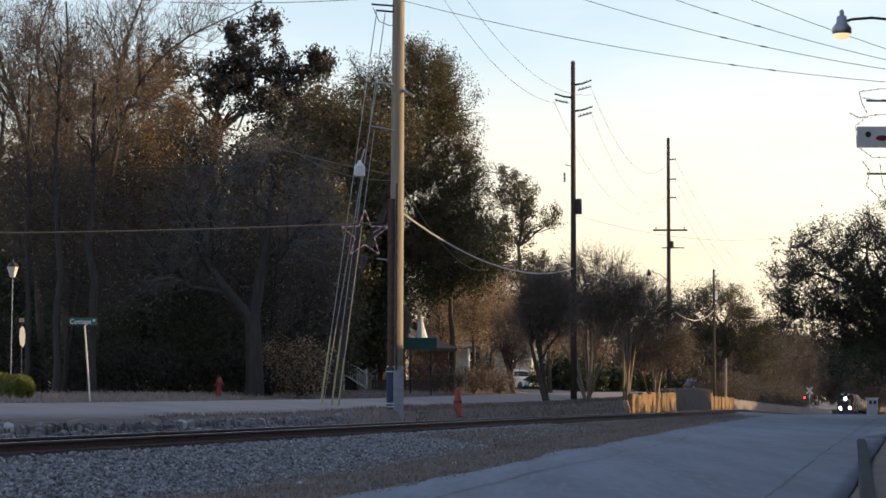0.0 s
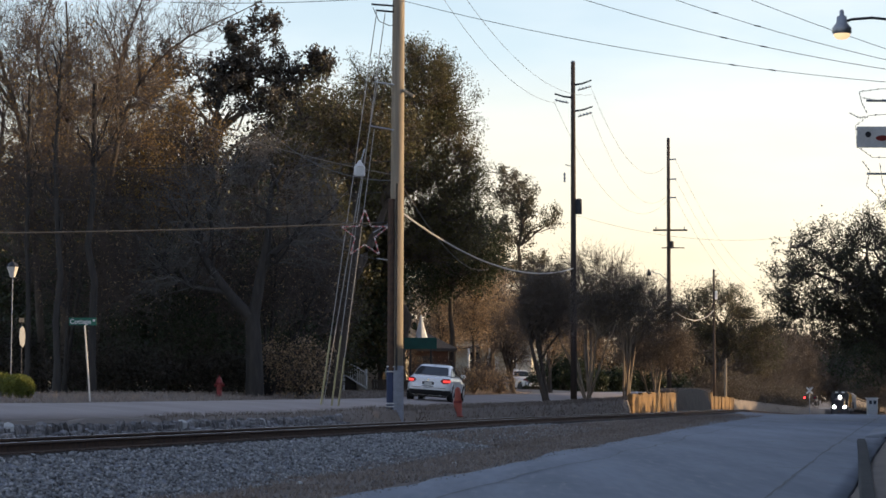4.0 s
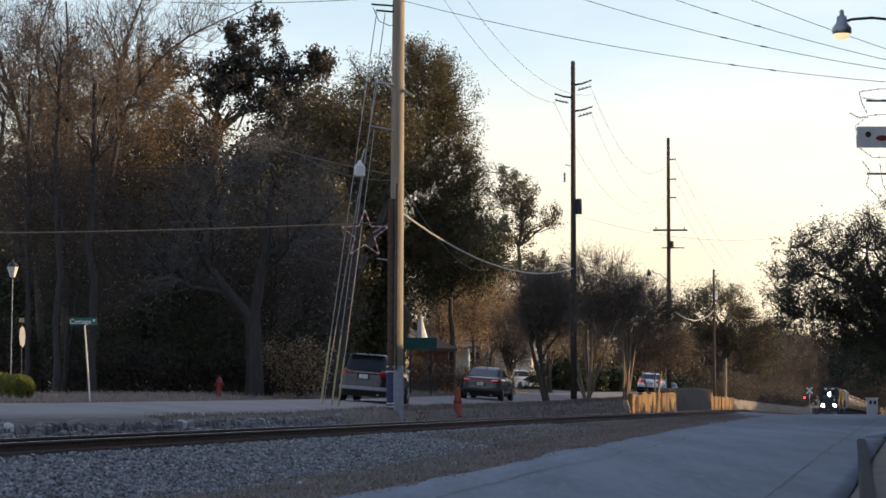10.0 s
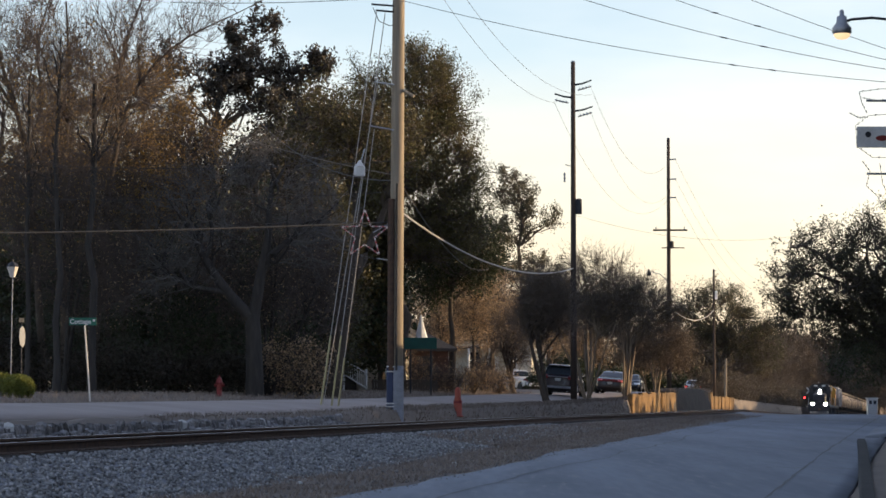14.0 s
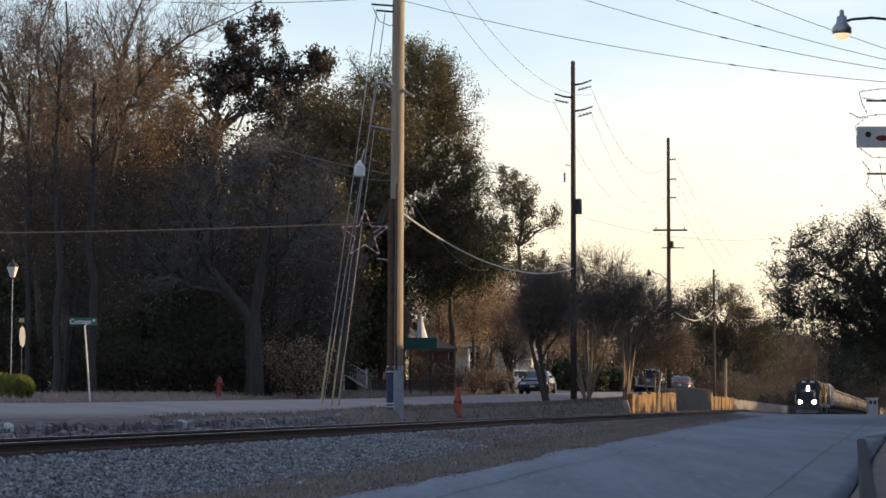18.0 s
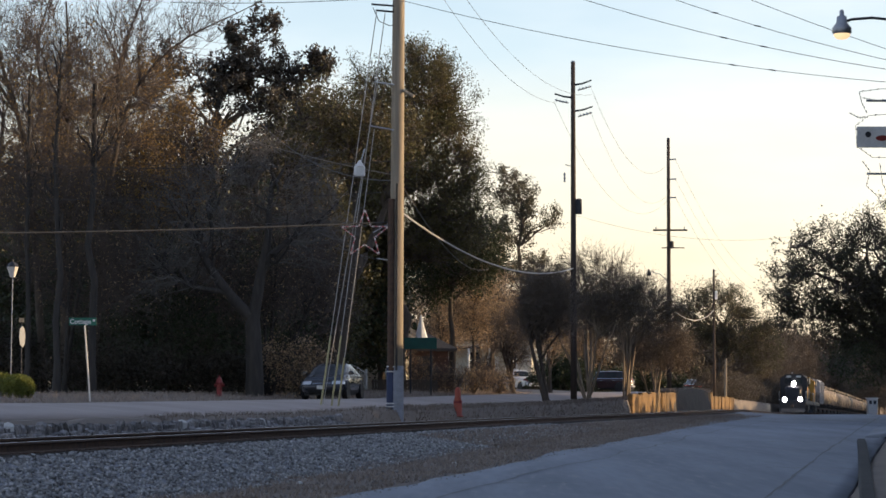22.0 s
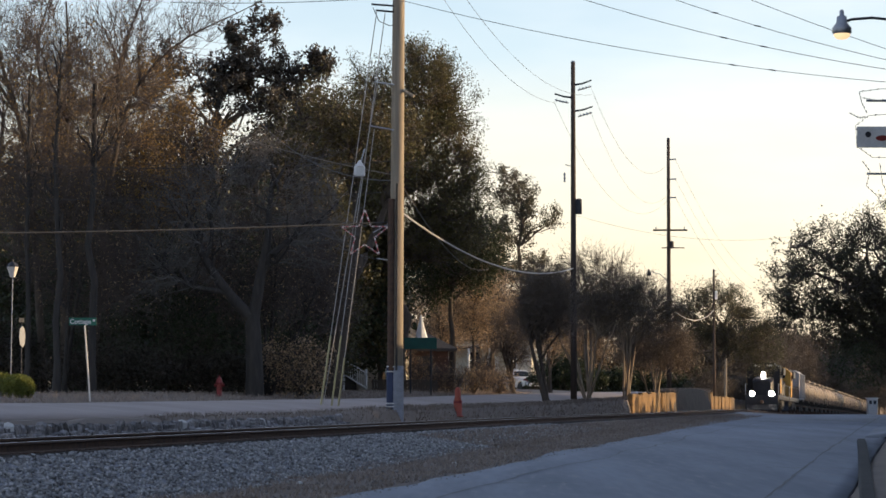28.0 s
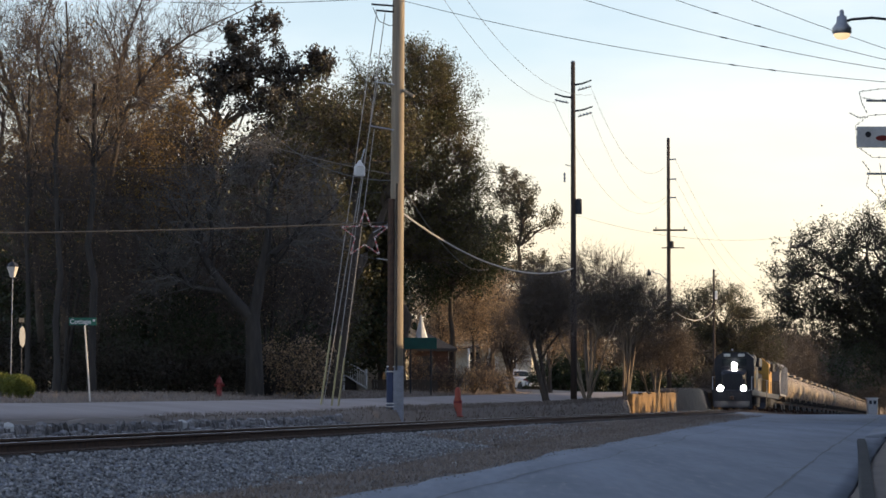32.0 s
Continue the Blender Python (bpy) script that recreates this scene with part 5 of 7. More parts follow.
pole2 = pole("utility_pole", P2, 17.3, 0.17, 0.11, "tall dark timber transmission pole with upswept arms", POLE_DARK)
davit(pole2, 16.1, 1, 0.95)
davit(pole2, 15.45, -1, 0.95, 0.2)
davit(pole2, 14.75, 1, 1.0)
part("transformer", Geo().lathe([(0.02, 0), (0.16, 0.02), (0.17, 0.1), (0.17, 0.72), (0.13, 0.8), (0.03, 0.82)], (0.27, -0.05, 9.45), 12), DARK_METAL, pole2, "dark cylindrical transformer")
part("bracket", Geo().tube([(0, 0, 11.9), (-0.4, -0.1, 12.0)], 0.025, 6), GALV, pole2)
part("insulator", Geo().lathe([(0.03, 0), (0.07, 0.05), (0.03, 0.1), (0.07, 0.2), (0.03, 0.3), (0.06, 0.4), (0.02, 0.5)], (-0.45, -0.1, 11.1), 8), PORCELAIN, pole2)
pole3 = pole("utility_pole", P3, 18.1, 0.17, 0.11, "tall dark timber transmission pole with crossarm and street lamp", POLE_DARK)
part("crossarm", Geo().box((0.1, -0.14, 11.6), (2.4, 0.1, 0.12)), POLE_DARK, pole3, "timber crossarm")
part("crossarm", Geo().box((0.3, -0.14, 10.35), (1.6, 0.07, 0.07)), POLE_DARK, pole3)
for x in (-1.0, 1.0):
    part("insulator", Geo().lathe([(0.03, 0), (0.05, 0.1), (0.02, 0.2)], (x + 0.1, -0.14, 11.66), 8), PORCELAIN, pole3)
for z in (16.6, 15.2, 13.9):
    part("insulator", Geo().tube([(0.1, 0, z), (0.55, -0.05, z + 0.02)], 0.05, 8), PORCELAIN, pole3)
part("transformer", Geo().lathe([(0.02, 0), (0.14, 0.02), (0.14, 0.5), (0.03, 0.55)], (0.22, -0.05, 10.3), 10), DARK_METAL, pole3)
part("lamp_arm", Geo().tube([(0, 0, 7.9), (-0.6, 0, 8.5), (-1.35, 0, 8.7)], 0.03, 6), GALV, pole3)
part("lamp_head", Geo().lathe([(0.04, 0.25), (0.1, 0.1), (0.19, -0.12), (0.1, -0.22)], (-1.4, 0, 8.6), 10), DARK_METAL, pole3, "dark bell-shaped lamp head")
pole4 = pole("utility_pole", P4, 10.6, 0.13, 0.09, "shorter timber utility pole with a pale fuse box", POLE_DARK)
part("fuse_box", Geo().box((0.2, -0.1, 8.4), (0.22, 0.2, 0.7), bevel=0.03), WHITE_PAINT, pole4, "pale fuse box")
stub = thing("timber_post", pose(24.4, 249.0, 1.8), "short timber stub post beside the pole", "post")
part("post", Geo().tube([(0, 0, -0.4), (0.05, 0, 3.0)], [0.12, 0.1], 10), POLE_WOOD, stub)

# wires between the poles
W1 = "thin overhead power line sagging between poles"
sag_wire("power_line", (P1[0] + 0.1, P1[1], 18.2), (P2[0] + 0.95, P2[1], P2[2] + 15.6), 1.9, 0.008, CABLE, W1)
sag_wire("power_line", (P1[0] + 0.1, P1[1], 17.0), (P2[0] - 0.95, P2[1], P2[2] + 15.2), 1.3, 0.008, CABLE, W1)
for z in (15.9, 14.6):
    sag_wire("power_line", (P2[0] + 0.95, P2[1], P2[2] + z), (P3[0] + 0.1, P3[1], P3[2] + z + 0.6 - (0.9 if z < 15 else 0)), 2.3, 0.008, CABLE, W1)
sag_wire("power_line", (P2[0] - 0.95, P2[1], P2[2] + 15.2), (P3[0] + 0.1, P3[1], P3[2] + 13.9), 3.0, 0.008, CABLE, W1)
for z in (16.6, 15.2, 13.9):
    sag_wire("power_line", (P3[0] + 0.5, P3[1], P3[2] + z), (P3[0] + 26, P3[1] + 165, P3[2] + z - 2.0), 2.5, 0.010, CABLE, W1)
sag_wire("service_cable", (P1[0] + 0.15, P1[1] - 0.1, 7.55), (6.67, 147.0, 8.05), 0.95, 0.033, CABLE_PALE, "thick pale telephone cable sagging from pole to pole")
sag_wire("service_cable", (-17.5, 86.2, 6.38), (P1[0] - 0.1, P1[1] - 0.1, 7.2), 0.10, 0.024, CABLE, "thick pale telephone cable across the woods")
sag_wire("service_cable", (-9.5, 138, 15.5), (P1[0] - 0.1, P1[1] - 0.1, 8.55), 0.9, 0.020, CABLE, "dark service cable to the tall pole")
sag_wire("service_cable", (-13.2, 116, 13.9), (P1[0] - 0.1, P1[1] - 0.1, 8.75), 0.35, 0.015, CABLE_TAN, "pale service cable from the woods to the tall pole")
sag_wire("service_cable", (P1[0] + 0.1, P1[1], 8.6), (3.2, 187, 9.9), 1.2, 0.02, CABLE, "dark service cable running behind the pole")
sag_wire("service_cable", (-18, 105, 10.1), (P1[0] - 0.1, P1[1], 9.2), 0.25, 0.012, CABLE, "thin dark cable before the woods")
sag_wire("service_cable", (-17, 102, 8.6), (P1[0] - 0.1, P1[1], 8.2), 0.2, 0.012, CABLE, "thin dark cable before the woods")
sag_wire("service_cable", (P3[0] + 0.1, P3[1], 7.8), (P4[0], P4[1], 8.9), 0.9, 0.035, CABLE_PALE, "pale cable loop between two poles")
sag_wire("power_line", (P2[0], P2[1], 10.8), (27.8, 177, 13.0), 1.6, 0.008, CABLE, W1)
sag_wire("power_line", (-9, 94.5, 14.5), (P1[0], P1[1], 14.62), 0.1, 0.012, CABLE, W1)
# lines crossing high over the railway, with their dampers
for k, (a, b, s) in enumerate((((P1[0], P1[1], 14.55), (14.07, 87, 10.98), 0.36), ((P1[0], P1[1], 16.8), (13.59, 84, 10.99), 0.55), ((P1[0], P1[1], 18.5), (13.35, 82.5, 11.05), 0.6), ((P1[0], P1[1], 20.2), (13.12, 81, 11.12), 0.5))):
    w = sag_wire("power_line", a, b, s, 0.010, CABLE, "thin power line crossing high over the railway")
    if k < 3:
        av, bv = Vector(a), Vector(b)
        for t in ((0.677, 0.752) if k == 0 else (0.668, 0.743) if k == 1 else (0.655, 0.735)):
            p = av.lerp(bv, t) - Vector((0, 0, 4 * s * t * (1 - t)))
            part("damper", Geo().tube([p - Vector((0.1, 0, -0.02)), p + Vector((0.1, 0, -0.02))], 0.022, 6), DARK_METAL, w, "small dark vibration damper")

# street lamp and winter decoration on the pole beside the pale road
lx, ly, lz = 10.14, 57.0, 0.3
lamp = thing("street_lamp", pose(lx, ly, lz), "street lamp with a bell-shaped glowing head on a curved arm", "street lamp")
part("pole", Geo().tube([(0, 0, -0.4), (0, 0, 9.6)], [0.15, 0.11], 12), POLE_WOOD, lamp)
part("arm", Geo().tube([(0, 0, 8.22), (-0.6, 0, 8.55), (-1.1, 0, 8.68), (-1.6, 0, 8.73), (-2.0, 0, 8.70), (-2.16, 0, 8.64)], 0.028, 8), DARK_METAL, lamp, "curved dark steel arm")
part("head", Geo().lathe([(0.03, 0.36), (0.045, 0.33), (0.045, 0.25), (0.10, 0.22), (0.11, 0.10), (0.19, 0.0), (0.195, -0.1), (0.17, -0.12)], (-2.20, 0, 8.53), 16), GALV, lamp, "grey bell-shaped lamp head", True)
part("globe", Geo().lathe([(0.165, -0.09), (0.16, -0.17), (0.1, -0.22), (0.02, -0.235)], (-2.20, 0, 8.53), 14), WARM_BULB, lamp, "warm glowing glass", True)
deco = thing("winter_decoration", pose(8.98, 56.7, 5.9, 0, 0, 0), "white banner panel in a lit wire frame hung from the pole", "decoration")
part("panel", Geo().box((0, 0, 0.72), (1.6, 0.03, 0.42), bevel=0.012), WHITE_PAINT, deco, "white panel with simple spots")
part("spot", Geo().lathe([(0.06, -0.012), (0.055, 0.0)], (-0.58, -0.02, 0.77), 12, 'y'), DARK_METAL, deco, "dark round spot")
part("spot", Geo().lathe([(0.06, -0.012), (0.055, 0.0)], (-0.02, -0.02, 0.77), 12, 'y'), DARK_METAL, deco, "dark round spot")
part("spot", Geo().loft([[(-0.30 + 0.13 * math.cos(a), y, 0.70 + 0.055 * math.sin(a)) for a in [2 * math.pi * i / 14 for i in range(14)]] for y in (-0.026, -0.012)]), RED_PAINT, deco, "red oval spot")
frame_pts = [[(-0.8, 0, 0.5), (-0.82, 0, 0.95), (-0.55, 0, 1.15), (0.2, 0, 1.2)], [(-0.75, 0, 1.62), (-0.7, 0, 1.4), (-0.6, 0, 1.2)], [(-0.75, 0, 1.62), (-0.3, 0, 1.68), (0.3, 0, 1.66)],
             [(-0.7, 0, 1.5), (-0.4, 0, 1.45), (0.3, 0, 1.5)], [(-0.75, 0, 0.5), (-0.5, 0, 0.32), (0.3, 0, 0.3)], [(-0.7, 0, 0.25), (-0.55, 0, 0.05), (-0.62, 0, -0.25), (-0.4, 0, -0.45), (-0.3, 0, -0.7)],
             [(-0.95, 0, 1.2), (-0.75, 0, 1.1), (-0.62, 0, 1.12)], [(-0.35, 0, 0.2), (-0.3, 0, -0.2), (-0.1, 0, -0.6)]]
for fp in frame_pts:
    part("wire_frame", Geo().tube(fp, 0.006, 5), GALV, deco)
    for a, b in zip(fp[:-1], fp[1:]):
        for j in range(3):
            p = Vector(a).lerp(Vector(b), (j + 0.5) / 3)
            part("bulb", blb3, BULB_PALE, deco, at=pose(p.x, p.y - 0.02, p.z))

part("bracket", Geo().tube([(-0.6, 0.05, 1.45), (1.2, 0.3, 1.45)], 0.025, 6), GALV, deco)
part("bracket", Geo().tube([(-0.6, 0.05, 0.0), (1.2, 0.3, 0.0)], 0.025, 6), GALV, deco)
rp = pole("utility_pole", (14.0, 84.4, 0.4), 11.6, 0.16, 0.12, "timber utility pole beside the pale road with a long crossarm", POLE_DARK)
part("crossarm", Geo().box((-0.4, -0.4, 10.62), (0.12, 6.6, 0.14), rot=Matrix.Rotation(radians(-9), 3, 'Z')), POLE_DARK, rp, "timber crossarm")

# park lamp, street-name sign, stop sign on the far side
plx, ply, plz = stand(-13.62, 60.5)
pl = thing("post_lantern", pose(plx, ply, plz), "slim post with a tapered lantern beside the hedge", "street lamp")
part("post", Geo().tube([(0, 0, -0.1), (0, 0, 0.4), (0.0, 0, 0.42), (0.04, 0, 3.75)], [0.05, 0.04, 0.020, 0.016], 10), GREY_PAINT, pl)
part("lantern", Geo().lathe([(0.08, 3.75), (0.18, 4.05), (0.19, 4.08)], (0.04, 0, 0), 6), BULB_PALE, pl, "pale lantern glass")
part("lantern_cap", Geo().lathe([(0.21, 4.08), (0.1, 4.2), (0.03, 4.24), (0.02, 4.32)], (0.04, 0, 0), 6), DARK_METAL, pl)
sx, sy, sz = stand(-11.1, 60.2)
sign = thing("street_name_sign", pose(sx, sy, sz), "green street-name sign on a leaning sunlit post", "street sign")
part("post", Geo().tube([(0.06, 0, -0.2), (-0.14, 0, 2.40)], 0.027, 8), PALE_POST, sign, "leaning steel post")
blade = part("blade", Geo().box((-0.20, -0.03, 2.52), (0.86, 0.02, 0.24), bevel=0.004), SIGN_GREEN, sign, "green sign blade")
cu = bpy.data.curves.new("lettering", 'FONT')
cu.body = "Cottage"
cu.offset = 0.005
cu.size, cu.extrude, cu.align_x, cu.align_y = 0.205, 0.002, 'CENTER', 'CENTER'
tmp = bpy.data.objects.new("lettering_tmp", cu)
scene.collection.objects.link(tmp)
dg = bpy.context.evaluated_depsgraph_get()
me = bpy.data.meshes.new_from_object(tmp.evaluated_get(dg))
bpy.data.objects.remove(tmp)
me.materials.clear()
part("lettering", me, WHITE_PAINT, blade, "white lettering", at=pose(-0.27, -0.045, 2.51, 90, 0, 0))
part("lettering_bar", Geo().box((0.155, -0.045, 2.55), (0.07, 0.006, 0.07)), WHITE_PAINT, blade, "short white bar of writing")
hx_, hy_, hz_ = stand(-13.95, 63.5)
stop = thing("traffic_sign", pose(hx_, hy_, hz_, 0, 0, 82), "traffic sign seen nearly edge-on on a steel post", "road sign")
part("post", Geo().box((0, 0, 1.2), (0.05, 0.03, 2.7)), DARK_METAL, stop)
part("plate", Geo().lathe([(0.36, -0.006), (0.36, 0.006)], (0, -0.03, 1.95), 8, 'y'), GALV, stop, "pale grey octagonal sign back")
part("blade", Geo().box((0, 0, 2.5), (0.6, 0.015, 0.14)), DARK_METAL, stop)

# ---- road vehicles: local +Y is forward, origin on the ground at the middle ----
def wheel(parent, x, y, r, side, width=0.22):
    hub = part("wheel", Geo().lathe([(r * 0.60, -width / 2), (r * 0.90, -width / 2), (r, -width * 0.36), (r, width * 0.36), (r * 0.90, width / 2), (r * 0.60, width / 2)], (0, 0, 0), 20, 'x'),
               TYRE, parent, "black tyre on a silver wheel", True, at=pose(x, y, r))
    rim = Geo().lathe([(r * 0.60, side * width * 0.50), (r * 0.66, side * width * 0.50), (r * 0.64, side * width * 0.40), (r * 0.2, side * width * 0.36)], (0, 0, 0), 20, 'x')
    for k in range(5):
        a = 2 * math.pi * k / 5
        c, s = math.cos(a), math.sin(a)
        rot = Matrix.Rotation(a, 3, 'X')
        rim.box((side * width * 0.46, c * r * 0.36, s * r * 0.36), (0.03, r * 0.56, r * 0.17), rot=rot)
    rim.lathe([(0.02, side * width * 0.52), (r * 0.14, side * width * 0.50), (r * 0.14, side * width * 0.3)], (0, 0, 0), 10, 'x')
    part("rim", rim, ALLOY, hub, "silver alloy rim")
    return hub


class Hull:
    """A car's outer skin: rounded outlines, one above the other, that follow its profile."""

    def __init__(self, L, Wd, H, belt, cab, roof, z0, boxy):
        hl, w = L / 2, Wd / 2
        tail = 0.03 if boxy else 0.10
        self.rear = [(z0, -hl + 0.16), (z0 + 0.12, -hl + 0.05), (0.48, -hl), (0.62, -hl + 0.005), (belt - 0.26, -hl + 0.045), (belt - 0.10, -hl + 0.06), (belt - 0.035, -hl + tail), (belt, -hl + tail + (0.05 if boxy else 0.22)),
                     (belt + 0.035, cab[0] + 0.02), (H - 0.09, roof[0]), (H - 0.025, roof[0] + 0.22), (H, (roof[0] + roof[1]) / 2 - 0.1)]
        self.front = [(z0, hl - 0.20), (z0 + 0.12, hl - 0.05), (0.45, hl), (0.58, hl - 0.02), (belt - 0.34, hl - 0.10), (belt - 0.25, hl - 0.26), (belt - 0.17, hl - 0.58), (belt - 0.09, cab[1] + 0.28), (belt - 0.02, cab[1]),
                      (H - 0.09, roof[1]), (H - 0.025, roof[1] - 0.22), (H, (roof[0] + roof[1]) / 2 + 0.1)]
        self.wide = [(z0, w * 0.90), (z0 + 0.10, w * 0.965), (0.42, w * 0.985), (0.62, w), (belt - 0.14, w * 0.985), (belt - 0.03, w * 0.945), (belt + 0.04, w * 0.90), (H - 0.16, w * (0.755 if not boxy else 0.80)),
                     (H - 0.06, w * (0.69 if not boxy else 0.74)), (H - 0.02, w * 0.60), (H, w * 0.35)]
        self.belt, self.H, self.z0 = belt, H, z0

    def at(self, z):
        """Half width, rear end, front end and squareness of the outline at a height."""
        g = [float(np.interp(z, [p[0] for p in q], [p[1] for p in q])) for q in (self.wide, self.rear, self.front)]
        return g + [float(np.interp(z, [self.belt - 0.05, self.belt + 0.1], [6.5, 5.0]))]

    def turn(self, z, x=None, y=None):
        """The outline's parameter at a half-width x on an end, or at a y on a side."""
        w, r, f, n = self.at(z)
        if x is not None:
            return math.acos(min(abs(x) / w, 1.0) ** (n / 2))
        q = min(abs(y - (r + f) / 2) / ((f - r) / 2), 1.0)
        return math.asin(q ** (n / 2))

    def skin(self, sx, sy, t, z, off=0.0):
        w, r, f, n = self.at(z)
        c, sn = max(math.cos(t), 0.0), max(math.sin(t), 0.0)
        px, py = c ** (2 / n), sn ** (2 / n)
        h = (f - r) / 2
        nx, ny = px ** (n - 1) / w, py ** (n - 1) / h
        k = off / (math.hypot(nx, ny) + 1e-9)
        return (sx * (w * px + nx * k), (r + f) / 2 + sy * (h * py + ny * k), z)

    def shell(self, levels, n=13):
        rings = []
        for z in levels:
            quad = [math.pi / 2 * (0.5 - 0.5 * math.cos(math.pi * i / n)) for i in range(n)]
            ring = [self.skin(1, 1, t, z) for t in quad] + [self.skin(-1, 1, math.pi / 2 - t, z) for t in quad]
            ring += [self.skin(-1, -1, t, z) for t in quad] + [self.skin(1, -1, math.pi / 2 - t, z) for t in quad]
            rings.append(ring)
        return Geo().loft(rings)

    def patch(self, sx, sy, first, last, za, zb, off=0.008, rows=5, cols=8, geo=None):
        """A piece of skin laid proud of the body; first and last give the outline's parameter at a height."""
        pts = []
        for i in range(rows + 1):
            z = za + (zb - za) * i / rows
            ta, tb = first(z), last(z)
            pts += [self.skin(sx, sy, ta + (tb - ta) * j / cols, z, off) for j in range(cols + 1)]
        m = cols + 1
        return (geo or Geo()).add(pts, [(i * m + j, i * m + j + 1, (i + 1) * m + j + 1, (i + 1) * m + j) for i in range(rows) for j in range(cols)])

    def end_band(self, sy, x, za, zb, off=0.008, rows=5):
        """A band across the rear (-1) or the front (1), to x on both sides."""
        g = Geo()
        for sx in (-1, 1):
            self.patch(sx, sy, lambda z: self.turn(z, x=x(z) if callable(x) else x), lambda z: math.pi / 2, za, zb, off, rows, 9, g)
        return g

    def side_band(self, sx, y0, y1, za, zb, off=0.008, rows=5, rake=(0.0, 0.0)):
        """A band along one side between two y, kept off the ends by the pillars' width."""
        pts, cols = [], 12
        for i in range(rows + 1):
            z = za + (zb - za) * i / rows
            w, r, f, n = self.at(z)
            a, b = max(y0, r + rake[0]), min(y1, f - rake[1])
            for j in range(cols + 1):
                y = a + (b - a) * j / cols
                pts.append(self.skin(sx, 1 if y > (r + f) / 2 else -1, self.turn(z, y=y), z, off))
        m = cols + 1
        return Geo().add(pts, [(i * m + j, i * m + j + 1, (i + 1) * m + j + 1, (i + 1) * m + j) for i in range(rows) for j in range(cols)])


def car(name, label, paint, L, Wd, H, belt, wb, cab, roof, wheel_r=0.33, tail=TAIL_OFF, suv=False, category="car", tail_z=None, chrome=False, full_tail=False):
    """cab: y of the greenhouse's foot at the back and front; roof: y of the roof's back and front."""
    root = thing(name, None, label, category, "vehicles on the left road")
    w, hl = Wd / 2, L / 2
    z0 = 0.22 if not suv else 0.28
    hull = Hull(L, Wd, H, belt, cab, roof, z0, suv)
    low = [z0, z0 + 0.04, z0 + 0.12, 0.42, 0.48, 0.55, 0.62, belt - 0.34, belt - 0.30, belt - 0.25, belt - 0.21, belt - 0.17, belt - 0.13, belt - 0.09, belt - 0.06, belt - 0.035, belt - 0.02, belt, belt + 0.035]
    part("body", hull.shell(sorted(low)), paint, root, "", True)
    top = [belt + 0.03] + [belt + 0.035 + (H - 0.09 - belt - 0.035) * k / 6 for k in range(1, 7)] + [H - 0.06, H - 0.04, H - 0.025, H - 0.012, H - 0.004, H]
    part("cabin", hull.shell(top), paint, root, "", True)
    zg, zh = belt + 0.06, H - 0.105
    part("rear_window", hull.end_band(-1, lambda z: hull.at(z)[0] * 0.87, zg, zh), CAR_GLASS, root, "dark rear window", True)
    part("windscreen", hull.end_band(1, lambda z: hull.at(z)[0] * 0.89, zg - 0.04, zh), CAR_GLASS, root, "dark windscreen", True)
    mid = (cab[0] + cab[1]) / 2
    if suv:
        panes = [(cab[0] + 0.2, mid - 0.85), (mid - 0.77, mid + 0.10), (mid + 0.17, cab[1])]
    else:
        panes = [(cab[0], mid - 0.06), (mid + 0.0, cab[1])]
    for s in (-1, 1):
        for y0, y1 in panes:
            part("side_window", hull.side_band(s, y0, y1, belt + 0.045, H - 0.135, 0.008, 5, (0.36 if not suv else 0.26, 0.30)), CAR_GLASS, root, "reflective side window", True)
        part("window_trim", hull.side_band(s, cab[0] + 0.25, cab[1] - 0.2, belt + 0.012, belt + 0.04, 0.010, 1, (0.25, 0.2)), CHROME if chrome else BLACK_TRIM, root, "thin strip below the windows")
        for y in (-wb / 2, wb / 2):
            ya = y - (0.05 if y < 0 else -0.05)
            xs = abs(hull.skin(1, 1 if ya > 0 else -1, hull.turn(0.5, y=ya), 0.5)[0])
            part("wheel_arch", Geo().lathe([(wheel_r * 1.15, -0.04), (wheel_r * 1.15, 0.008), (0.05, 0.008)], (s * xs, ya, wheel_r * 1.02), 24, 'x'), BLACK_TRIM, root)
            lip = [(s * (xs + 0.006), ya + wheel_r * 1.19 * math.cos(q), wheel_r * 1.02 + wheel_r * 1.19 * math.sin(q)) for q in np.linspace(0.05, math.pi - 0.05, 15)]
            part("arch_lip", Geo().tube(lip, 0.014, 6), paint, root, smooth=True)
            wheel(root, s * (xs - 0.085), ya, wheel_r, s)
        mirror = part("mirror", Geo().box((s * (w * 1.03), cab[1] - 0.50, belt + 0.07), (0.2, 0.11, 0.14), bevel=0.04), paint, root, "door mirror")
        part("mirror_glass", Geo().box((s * (w * 1.03), cab[1] - 0.557, belt + 0.07), (0.15, 0.012, 0.10), bevel=0.004), CHROME, mirror)
        for y in (mid - 0.50, mid + 0.50):
            part("door_handle", Geo().box((s * (w * 1.0), y, belt - 0.15), (0.04, 0.2, 0.03), bevel=0.01), CHROME if chrome else paint, root)
        for y in (mid + 0.98, mid - 0.02, mid - 0.92):
            part("door_gap", hull.side_band(s, y - 0.006, y + 0.006, z0 + 0.12, belt + 0.01, 0.004, 6), BLACK_TRIM, root)
        part("sill", hull.side_band(s, -wb / 2 + 0.42, wb / 2 - 0.42, z0 + 0.005, z0 + 0.11, 0.012, 2), BLACK_TRIM, root, "dark sill")
